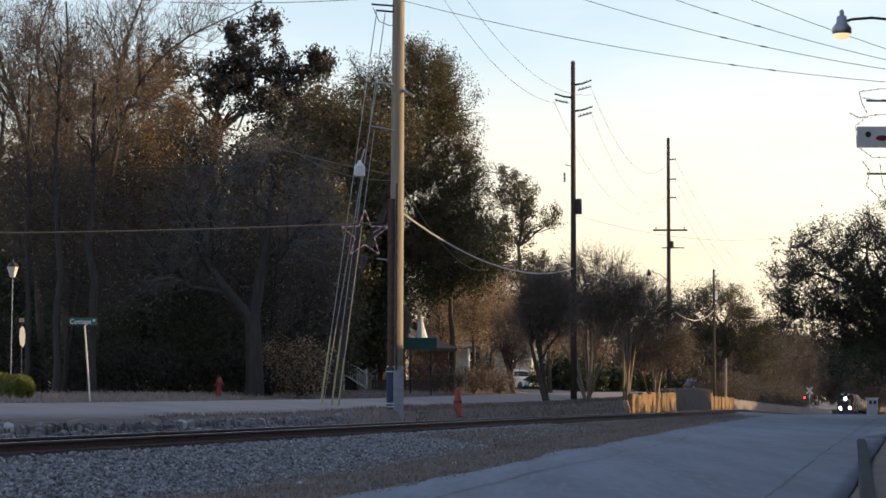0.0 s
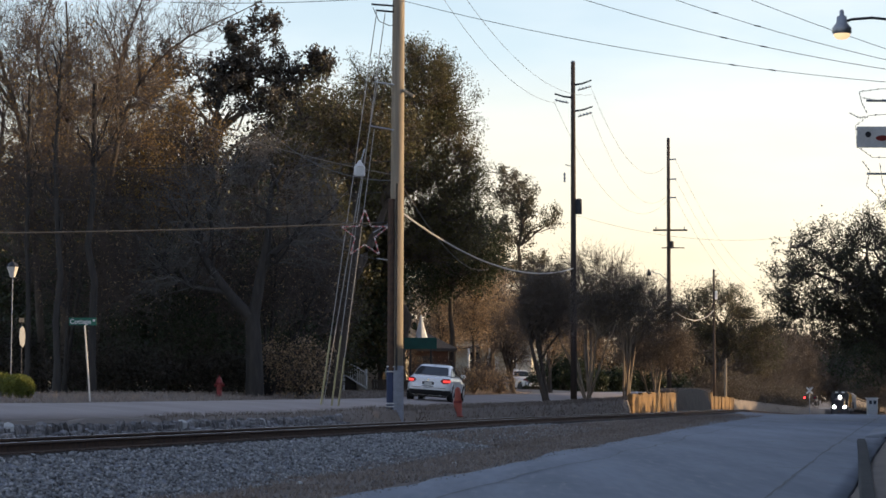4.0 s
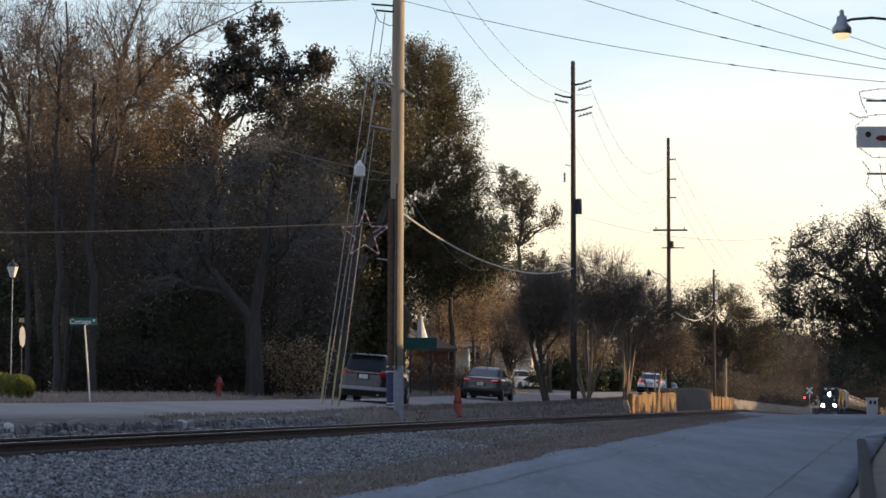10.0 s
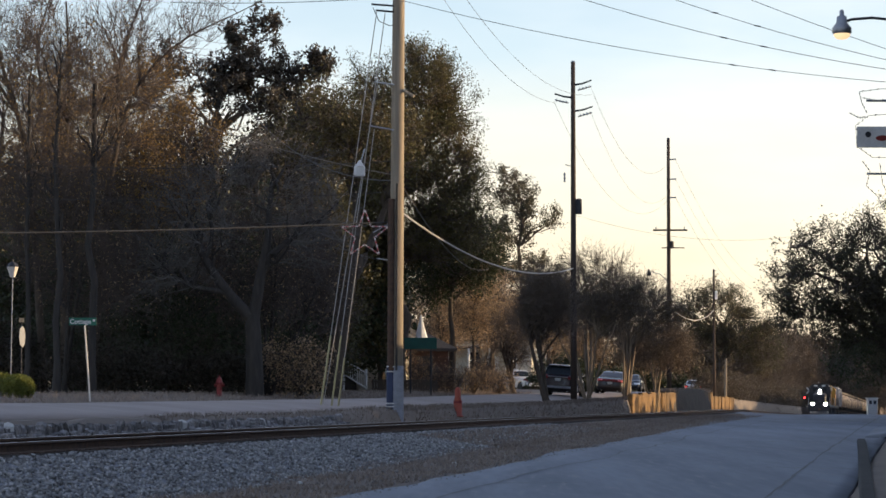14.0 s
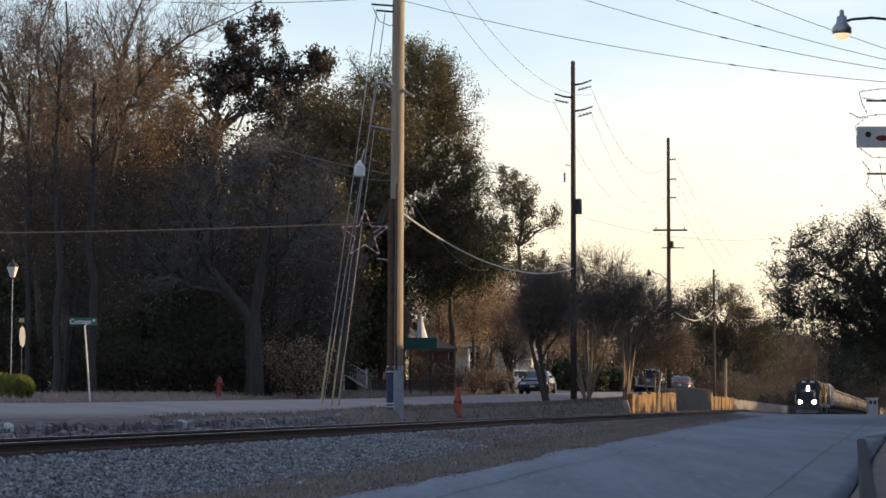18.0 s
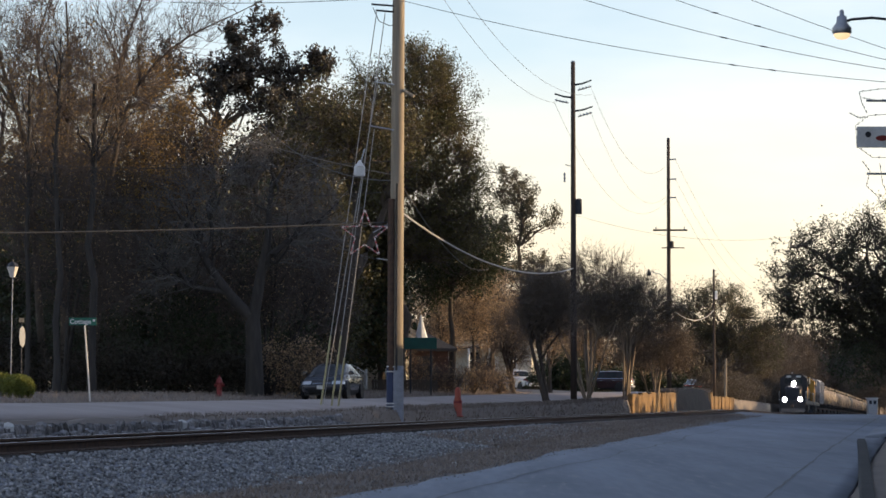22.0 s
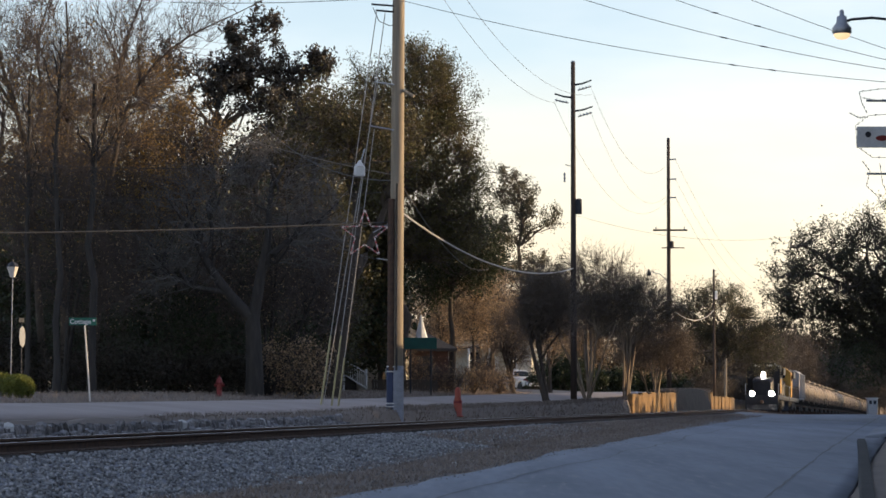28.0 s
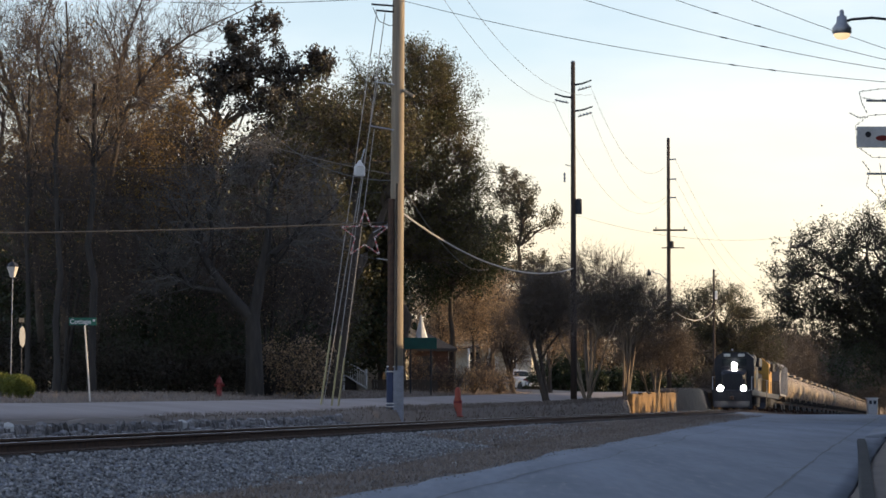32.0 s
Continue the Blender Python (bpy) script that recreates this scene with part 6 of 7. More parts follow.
        part("headlight", hull.patch(s, 1, lambda z: hull.turn(z, y=hl - 0.52), lambda z: hull.turn(z, x=w * 0.46), belt - 0.36, belt - 0.225, 0.010), HEAD_LENS, root, "clear headlight", True)
        tz = tail_z or belt - 0.15
        if not full_tail:
            th, xin, yout = (0.10, w * 0.52, 0.30) if not suv else (0.12, w * 0.50, 0.36)
            lamp_ = part("tail_light", hull.patch(s, -1, lambda z: hull.turn(z, y=-hl + yout + 0.8 * (z - tz)), lambda z: hull.turn(z, x=xin + 1.2 * abs(z - tz)), tz - th, tz + th, 0.012), TAIL_OFF, root, "red tail light", True)
            part("lit_lamp", hull.patch(s, -1, lambda z: hull.turn(z, x=w * 0.93), lambda z: hull.turn(z, x=w * 0.66), tz - 0.055, tz + 0.035, 0.016, 2, 5), tail, lamp_)
    if full_tail:
        lamp_bar = part("tail_light", hull.end_band(-1, lambda z: hull.at(z)[0] * 0.955, tail_z - 0.10, tail_z + 0.09, 0.012), TAIL_OFF, root, "full-width dark red tail light bar", True)
        for s in (-1, 1):
            part("lit_lamp", hull.patch(s, -1, lambda z: hull.turn(z, x=w * 0.82), lambda z: hull.turn(z, x=w * 0.52), tail_z - 0.03, tail_z + 0.025, 0.018, 2, 5), tail, lamp_bar)
        part("spoiler", hull.end_band(-1, lambda z: hull.at(z)[0] * 0.93, belt - 0.05, belt + 0.01, 0.035, 2), paint, root, "lip along the boot lid", True)
    part("rear_bumper", hull.end_band(-1, lambda z: hull.at(z)[0] * 0.975, z0 + 0.01, z0 + (0.22 if not suv else 0.15), 0.010, 4), BLACK_TRIM, root, "dark lower rear bumper", True)
    if suv:
        part("bumper_trim", hull.end_band(-1, lambda z: hull.at(z)[0] * 0.95, z0 + 0.16, z0 + 0.29, 0.014, 2), GREY_PAINT, root, "grey bumper step", True)
        part("roof_spoiler", Geo().box((0, roof[0] - 0.04, H - 0.065), (Wd * 0.66, 0.26, 0.035), bevel=0.012), paint, root)
    part("boot_gap", hull.end_band(-1, lambda z: hull.at(z)[0] * 0.80, z0 + 0.30, z0 + 0.315, 0.004, 1), BLACK_TRIM, root)
    part("front_bumper", hull.end_band(1, lambda z: hull.at(z)[0] * 0.62, z0 + 0.03, z0 + 0.17, 0.010, 2), BLACK_TRIM, root, "dark lower air intake", True)
    grille = part("grille", hull.end_band(1, lambda z: w * 0.40, belt - 0.37, belt - 0.27, 0.010, 3), BLACK_TRIM, root, "dark radiator grille", True)
    part("grille_bar", hull.end_band(1, lambda z: w * 0.40, belt - 0.325, belt - 0.31, 0.016, 1), CHROME, grille)
    zp = belt - 0.30 if not suv else belt - 0.20
    yp = hull.at(zp)[1]
    part("plate_recess", hull.end_band(-1, lambda z: 0.24, zp - 0.10, zp + 0.10, 0.005, 2), BLACK_TRIM, root)
    part("number_plate", Geo().box((0, yp - 0.02, zp), (0.31, 0.015, 0.15), bevel=0.004), PLATE, root, "pale number plate")
    part("number_plate", Geo().box((0, hl + 0.015, z0 + 0.24), (0.31, 0.015, 0.14), bevel=0.004), PLATE, root, "pale number plate")
    part("underbody", Geo().box((0, 0, z0 - 0.01), (Wd * 0.80, L * 0.88, 0.12)), BLACK_TRIM, root)
    for s in (-1, 1) if full_tail else (1,):
        part("exhaust", Geo().tube([(s * w * 0.55, -hl + 0.3, z0 + 0.01), (s * w * 0.55, -hl + 0.04, z0 + 0.01)], 0.035, 8), GALV, root)
    part("aerial", Geo().loft([[(0.02, roof[0] + 0.2, H - 0.02), (-0.02, roof[0] + 0.2, H - 0.02), (-0.02, roof[0] + 0.4, H - 0.01), (0.02, roof[0] + 0.4, H - 0.01)],
                                [(0.01, roof[0] + 0.18, H + 0.07), (-0.01, roof[0] + 0.18, H + 0.07), (-0.01, roof[0] + 0.24, H + 0.07), (0.01, roof[0] + 0.24, H + 0.07)]]), BLACK_TRIM, root)
    if chrome:
        part("chrome_strip", hull.end_band(-1, lambda z: w * 0.56, belt - 0.075, belt - 0.035, 0.020, 1), CHROME, root, "chrome strip across the tailgate", True)
    elif not full_tail:
        part("badge", Geo().lathe([(0.05, -0.008), (0.045, 0.0)], (0, hull.at(belt - 0.13)[1] - 0.004, belt - 0.13), 12, 'y'), CHROME, root, "plain oval badge")
    return root


def car_paint(name, col):
    return mat(name, col, tuple(v * 0.93 for v in col), rough=0.24, scale=1.5, coat=0.5, spec=0.45)


white_car = car("sedan", "white compact saloon car with lit red tail lights", car_paint("white_car_paint", (0.86, 0.86, 0.87)), 4.53, 1.82, 1.48, 0.97, 2.65, (-1.85, 1.35), (-0.95, 0.35), tail=TAIL_ON)
grey_car = car("sedan", "bronze-grey four-door saloon car with a full-width tail light bar", car_paint("bronze_grey_car_paint", (0.075, 0.073, 0.078)), 5.05, 1.90, 1.48, 1.02, 3.05, (-2.0, 1.35), (-0.95, 0.25), wheel_r=0.36,
               tail=TAIL_DIM, full_tail=True, tail_z=0.90)
dark_suv = car("suv", "dark maroon-black sport utility vehicle with a chrome tailgate strip", car_paint("dark_maroon_car_paint", (0.030, 0.015, 0.021)), 4.95, 1.96, 1.75, 1.12, 2.86, (-2.36, 1.5), (-2.0, 0.45), wheel_r=0.385,
               suv=True, chrome=True, tail_z=1.05, category="suv")
blue_car = car("sedan", "dark blue-grey saloon car coming the other way", car_paint("blue_black_car_paint", (0.022, 0.025, 0.033)), 4.6, 1.78, 1.40, 0.93, 2.75, (-1.9, 1.4), (-1.0, 0.35))
dark_car = car("sedan", "dark saloon car far down the road", car_paint("black_car_paint", (0.025, 0.027, 0.03)), 4.7, 1.82, 1.46, 0.96, 2.75, (-1.9, 1.4), (-1.0, 0.35))


def on_road(v, off=0.0, back=False):
    """Pose of a vehicle on the left road, leaning with the road's cross slope."""
    e = 0.8
    u = lane_u(v) + off
    x, y = place(u, v)
    z = ground_z(u, v)
    roll = math.atan2(ground_z(u - e, v) - ground_z(u + e, v), 2 * e)
    pitch = math.atan2(left_z(v + 1.4 / ALONG) - left_z(v - 1.4 / ALONG), 2.8)
    bend_ = math.degrees(math.atan2(lane_u(v + 5) - lane_u(v - 5), 10.0 * ALONG))
    turn = Matrix.Rotation(radians(HEAD - bend_ + (180 if back else 0)), 4, 'Z')
    if back:
        roll, pitch = -roll, -pitch
    return Matrix.Translation((x, y, z)) @ turn @ Matrix.Rotation(pitch, 4, 'X') @ Matrix.Rotation(roll, 4, 'Y')

# ---- train: local +Y is forward, origin at rail level in the middle ----
def bogie(parent, y, wheels=3, spacing=1.6, r=0.5):
    b = part("bogie", Geo().box((0, y, 0.62), (2.1, spacing * (wheels - 1) + 1.5, 0.30), bevel=0.06).box((1.0, y, 0.5), (0.14, spacing * (wheels - 1) + 0.9, 0.42), bevel=0.04)
             .box((-1.0, y, 0.5), (0.14, spacing * (wheels - 1) + 0.9, 0.42), bevel=0.04), UNDER, parent, "grimy steel bogie frame")
    for k in range(wheels):
        yy = y + (k - (wheels - 1) / 2) * spacing
        g = Geo().lathe([(0.09, -0.95), (0.09, 0.95)], (0, yy, r), 8, 'x')
        for s in (-1, 1):
            g.lathe([(r + 0.03, s * 0.69), (r + 0.03, s * 0.715), (r, s * 0.725), (r, s * 0.85), (r * 0.6, s * 0.86), (0.1, s * 0.84)], (0, yy, r), 20, 'x')
        part("wheelset", g, RUST, b, "rusty wheelset")
    return b


def locomotive(label, lead=True):
    """A six-axle road locomotive, cab towards +Y; its origin lies under the front coupler."""
    root = thing("locomotive", None, label, "locomotive", "train")
    part("frame", Geo().box((0, -10.5, 1.30), (3.05, 20.2, 0.42), bevel=0.05), LOCO_BLUE, root, "dark walkway frame")
    part("pilot", Geo().box((0, -0.45, 0.85), (2.95, 0.22, 1.25), bevel=0.04).prism([(-0.55, 0.18), (0.0, 0.14), (0.0, 0.2), (-0.45, 0.8), (-0.55, 0.8)], 'x', -1.35, 1.35), LOCO_BLUE, root, "front pilot and plough")
    part("coupler", Geo().box((0, -0.1, 0.88), (0.28, 0.7, 0.3), bevel=0.05), RUST, root)
    part("nose", Geo().loft([[(-0.95, -3.3, 1.5), (0.95, -3.3, 1.5), (0.95, -3.3, 3.05), (0.7, -3.3, 3.2), (-0.7, -3.3, 3.2), (-0.95, -3.3, 3.05)],
                              [(-0.9, -1.5, 1.5), (0.9, -1.5, 1.5), (0.9, -1.5, 2.75), (0.62, -1.5, 2.95), (-0.62, -1.5, 2.95), (-0.9, -1.5, 2.75)],
                              [(-0.75, -1.3, 1.5), (0.75, -1.3, 1.5), (0.75, -1.3, 2.6), (0.55, -1.3, 2.75), (-0.55, -1.3, 2.75), (-0.75, -1.3, 2.6)]]), LOCO_BLUE, root, "short sloping nose")
    cab = part("cab", Geo().loft([[(-1.5, y, 1.5), (1.5, y, 1.5), (1.5, y, 3.95), (0.9, y, 4.45), (-0.9, y, 4.45), (-1.5, y, 3.95)] for y in (-5.7, -3.25)]), LOCO_BLUE if lead else LOCO_YELLOW, root, "crew cab")
    for s in (-1, 1):
        part("windscreen", Geo().box((s * 0.58, -3.23, 3.65), (0.72, 0.04, 0.5), bevel=0.02), CAR_GLASS, cab, "dark windscreen")
        part("side_window", Geo().box((s * 1.51, -4.4, 3.4), (0.04, 1.3, 0.6), bevel=0.02), CAR_GLASS, cab)
        part("side_panel", Geo().box((s * 1.505, -4.45, 2.35), (0.03, 2.3, 1.3), bevel=0.01), LOCO_YELLOW, cab, "dirty yellow side panel")
    hood = part("long_hood", Geo().loft([[(-0.92, y, 1.5), (0.92, y, 1.5), (0.92, y, 4.05), (0.6, y, 4.35), (-0.6, y, 4.35), (-0.92, y, 4.05)] for y in (-19.6, -5.7)]), LOCO_BLUE if lead else LOCO_YELLOW, root, "long engine hood")
    for s in (-1, 1):
        for k in range(9):
            part("hood_door", Geo().box((s * 0.93, -7.2 - k * 1.15, 2.55), (0.03, 1.05, 1.7), bevel=0.01), LOCO_YELLOW if k % 3 == 1 or not lead else LOCO_BLUE, hood, "engine hood door")
        part("radiator", Geo().box((s * 1.05, -17.6, 3.9), (0.4, 3.4, 0.7), bevel=0.06), LOCO_BLUE, hood, "flared radiator")
    part("fan", Geo().lathe([(0.6, 0.0), (0.6, 0.18), (0.1, 0.2)], (0, -17.0, 4.33), 14), UNDER, hood)
    part("fan", Geo().lathe([(0.6, 0.0), (0.6, 0.18), (0.1, 0.2)], (0, -15.4, 4.33), 14), UNDER, hood)
    part("exhaust_stack", Geo().box((0, -10.5, 4.45), (0.6, 1.0, 0.3), bevel=0.05), UNDER, hood)
    part("dynamic_brake_blister", Geo().box((0, -12.9, 4.1), (2.2, 2.4, 0.7), bevel=0.15), LOCO_BLUE, hood)
    part("fuel_tank", Geo().box((0, -10.6, 0.78), (2.8, 5.4, 0.85), bevel=0.2), UNDER, root, "black fuel tank")
    bogie(root, -4.2)
    bogie(root, -16.8)
    for s in (-1, 1):
        part("handrail", Geo().tube([(s * 1.48, -0.6, 1.5), (s * 1.48, -0.6, 2.5), (s * 1.48, -3.0, 2.5)], 0.022, 5), WHITE_PAINT, root)
        part("handrail", Geo().tube([(s * 1.5, -5.9, 2.5), (s * 1.5, -20.2, 2.5)], 0.022, 5), DARK_METAL, root)
        for k in range(7):
            part("stanchion", Geo().tube([(s * 1.5, -6.2 - k * 2.3, 1.5), (s * 1.5, -6.2 - k * 2.3, 2.5)], 0.02, 5), DARK_METAL, root)
        part("steps", Geo().box((s * 1.3, -0.75, 1.05), (0.45, 0.4, 0.05)).box((s * 1.3, -0.75, 0.7), (0.45, 0.4, 0.05)).box((s * 1.3, -0.75, 0.4), (0.45, 0.4, 0.05)), DARK_METAL, root)
    if lead:
        for s in (-1, 1):
            h = part("ditch_light", Geo().lathe([(0.20, -0.2), (0.24, 0.0), (0.23, 0.03)], (s * 0.88, -0.32, 1.62), 14, 'y'), DARK_METAL, root, "ditch light housing")
            part("lens", Geo().lathe([(0.235, 0.03), (0.2, 0.06), (0.05, 0.075)], (s * 0.88, -0.32, 1.62), 14, 'y'), LAMP_GLOW, h, "glaring white lens")
        h = part("headlight", Geo().box((0, -3.14, 4.12 - 0.8), (0.5, 0.2, 0.62), bevel=0.08), DARK_METAL, root, "headlight housing")
        for dz in (-0.13, 0.13):
            part("lens", Geo().lathe([(0.2, 0.0), (0.17, 0.03), (0.05, 0.045)], (0, -3.04, 3.32 + dz), 14, 'y'), LAMP_GLOW, h, "glaring white lens")
    for s in (-1, 1):
        part("number_board", Geo().box((s * 0.55, -3.2, 4.2), (0.5, 0.1, 0.22), bevel=0.02), PLATE, root, "pale number board")
    part("horn", Geo().tube([(0.2, -4.6, 4.6), (0.2, -4.0, 4.62)], [0.03, 0.09], 8), GALV, root)
    return root


def tank_car(label, paint):
    root = thing("tank_wagon", None, label, "tank wagon", "train")
    part("tank", Geo().lathe([(0.05, -15.7), (0.9, -15.55), (1.28, -15.2), (1.4, -14.7), (1.4, -1.5), (1.28, -1.0), (0.9, -0.65), (0.05, -0.5)], (0, 0, 2.52), 22, 'y'), paint, root, "dirty cylindrical tank", True)
    for y in (-3.2, -6.4, -9.8, -13.0):
        part("band", Geo().lathe([(1.415, -0.06), (1.415, 0.06)], (0, y, 2.52), 22, 'y'), UNDER, root, "tank strap")
    part("dome", Geo().lathe([(0.55, 0), (0.55, 0.42), (0.4, 0.5), (0.05, 0.52)], (0, -8.1, 3.75), 14), paint, root)
    part("platform", Geo().box((0, -8.1, 3.86), (2.0, 2.2, 0.06)), UNDER, root)
    part("sill", Geo().box((0, -8.1, 1.05), (0.7, 16.2, 0.34)), UNDER, root, "black centre sill")
    for y in (-2.4, -13.8):
        part("saddle", Geo().box((0, y, 1.35), (2.4, 0.7, 0.55), taper=(0.9, 0.8)), UNDER, root)
        bogie(root, y, 2, 1.75, 0.45)
    for y in (-0.3, -15.9):
        part("end_platform", Geo().box((0, y, 1.2), (2.9, 0.6, 0.1)), UNDER, root)
        part("handrail", Geo().tube([(-1.4, y, 1.2), (-1.4, y, 2.1), (1.4, y, 2.1), (1.4, y, 1.2)], 0.025, 5), UNDER, root)
    part("ladder", Geo().box((1.52, -8.1, 2.5), (0.05, 0.5, 2.8)), UNDER, root)
    part("handrail", Geo().tube([(1.46, -0.6, 2.75), (1.46, -15.6, 2.75)], 0.02, 5), UNDER, root)
    return root


def hopper_car(label):
    root = thing("hopper_wagon", None, label, "hopper wagon", "train")
    part("hull", Geo().loft([[(-1.5, y, z0), (1.5, y, z0), (1.55, y, 4.1), (1.1, y, 4.5), (-1.1, y, 4.5), (-1.55, y, 4.1)] for y, z0 in ((-15.0, 2.8), (-13.6, 1.5), (-2.0, 1.5), (-0.7, 2.8))]), HOPPER_GREY, root, "pale grey ribbed hull")
    for k in range(10):
        for s in (-1, 1):
            part("rib", Geo().box((s * 1.57, -2.0 - k * 1.3, 2.9), (0.1, 0.09, 2.6)), HOPPER_GREY, root)
    part("sill", Geo().box((0, -7.85, 1.1), (0.7, 15.6, 0.34)), UNDER, root)
    for y in (-2.4, -13.3):
        bogie(root, y, 2, 1.75, 0.45)
    part("ladder", Geo().box((1.6, -0.6, 2.4), (0.06, 0.5, 2.6)), UNDER, root)
    part("end_frame", Geo().box((0, -0.25, 1.3), (3.0, 0.12, 0.3)), UNDER, root)
    return root


loco_a = locomotive("dark blue diesel locomotive with three glaring headlights", True)
loco_b = locomotive("second diesel locomotive in dirty yellow and dark blue", False)
hopper = hopper_car("pale grey covered hopper wagon behind the locomotives")
tank_a = tank_car("dirty cream tank wagon in the train", TANK_CREAM)
tank_b = tank_car("black tank wagon in the train", TANK_BLACK)
consist = [(loco_a, 0.0), (loco_b, 21.4), (hopper, 42.6)]
back = 58.6
for k in range(26):
    src = tank_b if k in (9, 17) else tank_a
    ob = src if k in (0, 9) else copy_thing(src, Matrix.Identity(4))
    consist.append((ob, back))
    back += 16.6


def on_rail(v, length):
    a, b = rail_z(v), rail_z(v + length / ALONG)
    x, y = place(0, v)
    return Matrix.Translation((x, y, a)) @ Matrix.Rotation(radians(HEAD + 180), 4, 'Z') @ Matrix.Rotation(math.atan2(a - b, length), 4, 'X')

# ---- small things on the ground and the houses behind ----
def hydrant(base, label):
    root = thing("fire_hydrant", pose(*base), label, "fire hydrant")
    part("barrel", Geo().lathe([(0.17, 0), (0.17, 0.05), (0.11, 0.06), (0.115, 0.5), (0.15, 0.52), (0.15, 0.56), (0.12, 0.58), (0.10, 0.70), (0.05, 0.76), (0.03, 0.77), (0.03, 0.83), (0.01, 0.84)], n=14), RED_PAINT, root, smooth=True)
    for s in (-1, 1):
        part("nozzle", Geo().lathe([(0.06, 0.09), (0.06, 0.19), (0.04, 0.2)] if s > 0 else [(0.06, -0.09), (0.06, -0.19), (0.04, -0.2)], (0, 0, 0.44), 10, 'x'), RED_PAINT, root)
    part("nozzle", Geo().lathe([(0.08, -0.2), (0.08, -0.09)], (0, 0, 0.42), 12, 'y'), RED_PAINT, root)
    return root


hydrant(stand(-8.85, 76.0), "red fire hydrant at the edge of the woods")
bol = thing("marker_bollard", pose(*spot(-2.45, 72.2, -0.05)), "faded orange-red marker bollard beside the railway", "bollard")
part("cone", Geo().lathe([(0.22, 0), (0.22, 0.05), (0.17, 0.06), (0.15, 0.55), (0.11, 0.75), (0.10, 1.0), (0.06, 1.08), (0.01, 1.1)], n=14), ORANGE_PLASTIC, bol, smooth=True)
part("collar", Geo().lathe([(0.16, 0.5), (0.165, 0.6)], n=14), RED_PAINT, bol)
for k, (X, Y, w) in enumerate(((-13.75, 59.6, 0.55), (-13.1, 59.2, 0.52))):
    rng_h = np.random.default_rng(120 + k)
    bush = thing("hedge_bush", pose(*stand(X, Y)), "clipped yellow-green hedge bush beside the side street", "hedge", "clipped hedge")
    part("stem", Geo().tube([(0, 0, -0.1), (0.02, 0, 0.35)], [0.05, 0.03], 6), BARK, bush)
    ctr_h = in_blobs(rng_h, [(0, 0, 0.34, w, 0.5, 0.40), (w * 0.4, -0.1, 0.28, w * 0.6, 0.4, 0.32)], 12000, 0.8, 1.0)
    part("crown", fast_mesh("crown", *leaf_quads(rng_h, ctr_h, 0.05, 0.025)), LEAF_HEDGE, bush)["kind"] = "stuff"

# litter: pale stones and scraps
for u, v in ((4.9, 41.0), (4.2, 33.2), (-3.5, 46.5)):
    x, y, z = spot(u, v)
    g = Geo().box((0, 0, 0.02), (0.14, 0.09, 0.05), taper=(0.7, 0.6), bevel=0.02)
    tagged(part("paper_scrap", g, RUBBLE_PALE, at=pose(x, y, z, 0, 0, 30 * u)), "small crumpled white scrap of litter on the ground", "litter", "litter")


def window(parent, x, y, z, w, h, rot=0.0):
    fr = part("window", Geo().box((0, 0.0, 0), (w + 0.2, 0.08, h + 0.2)), WHITE_PAINT, parent, "white window frame", at=pose(x, y, z, 0, 0, rot))
    part("pane", Geo().box((0, -0.045, h / 4 + 0.01), (w, 0.03, h / 2 - 0.04)), WINDOW_GLASS, fr)
    part("pane", Geo().box((0, -0.045, -h / 4 - 0.01), (w, 0.03, h / 2 - 0.04)), WINDOW_GLASS, fr)
    part("sill", Geo().box((0, -0.07, -h / 2 - 0.12), (w + 0.3, 0.14, 0.07)), WHITE_PAINT, fr)
    return fr


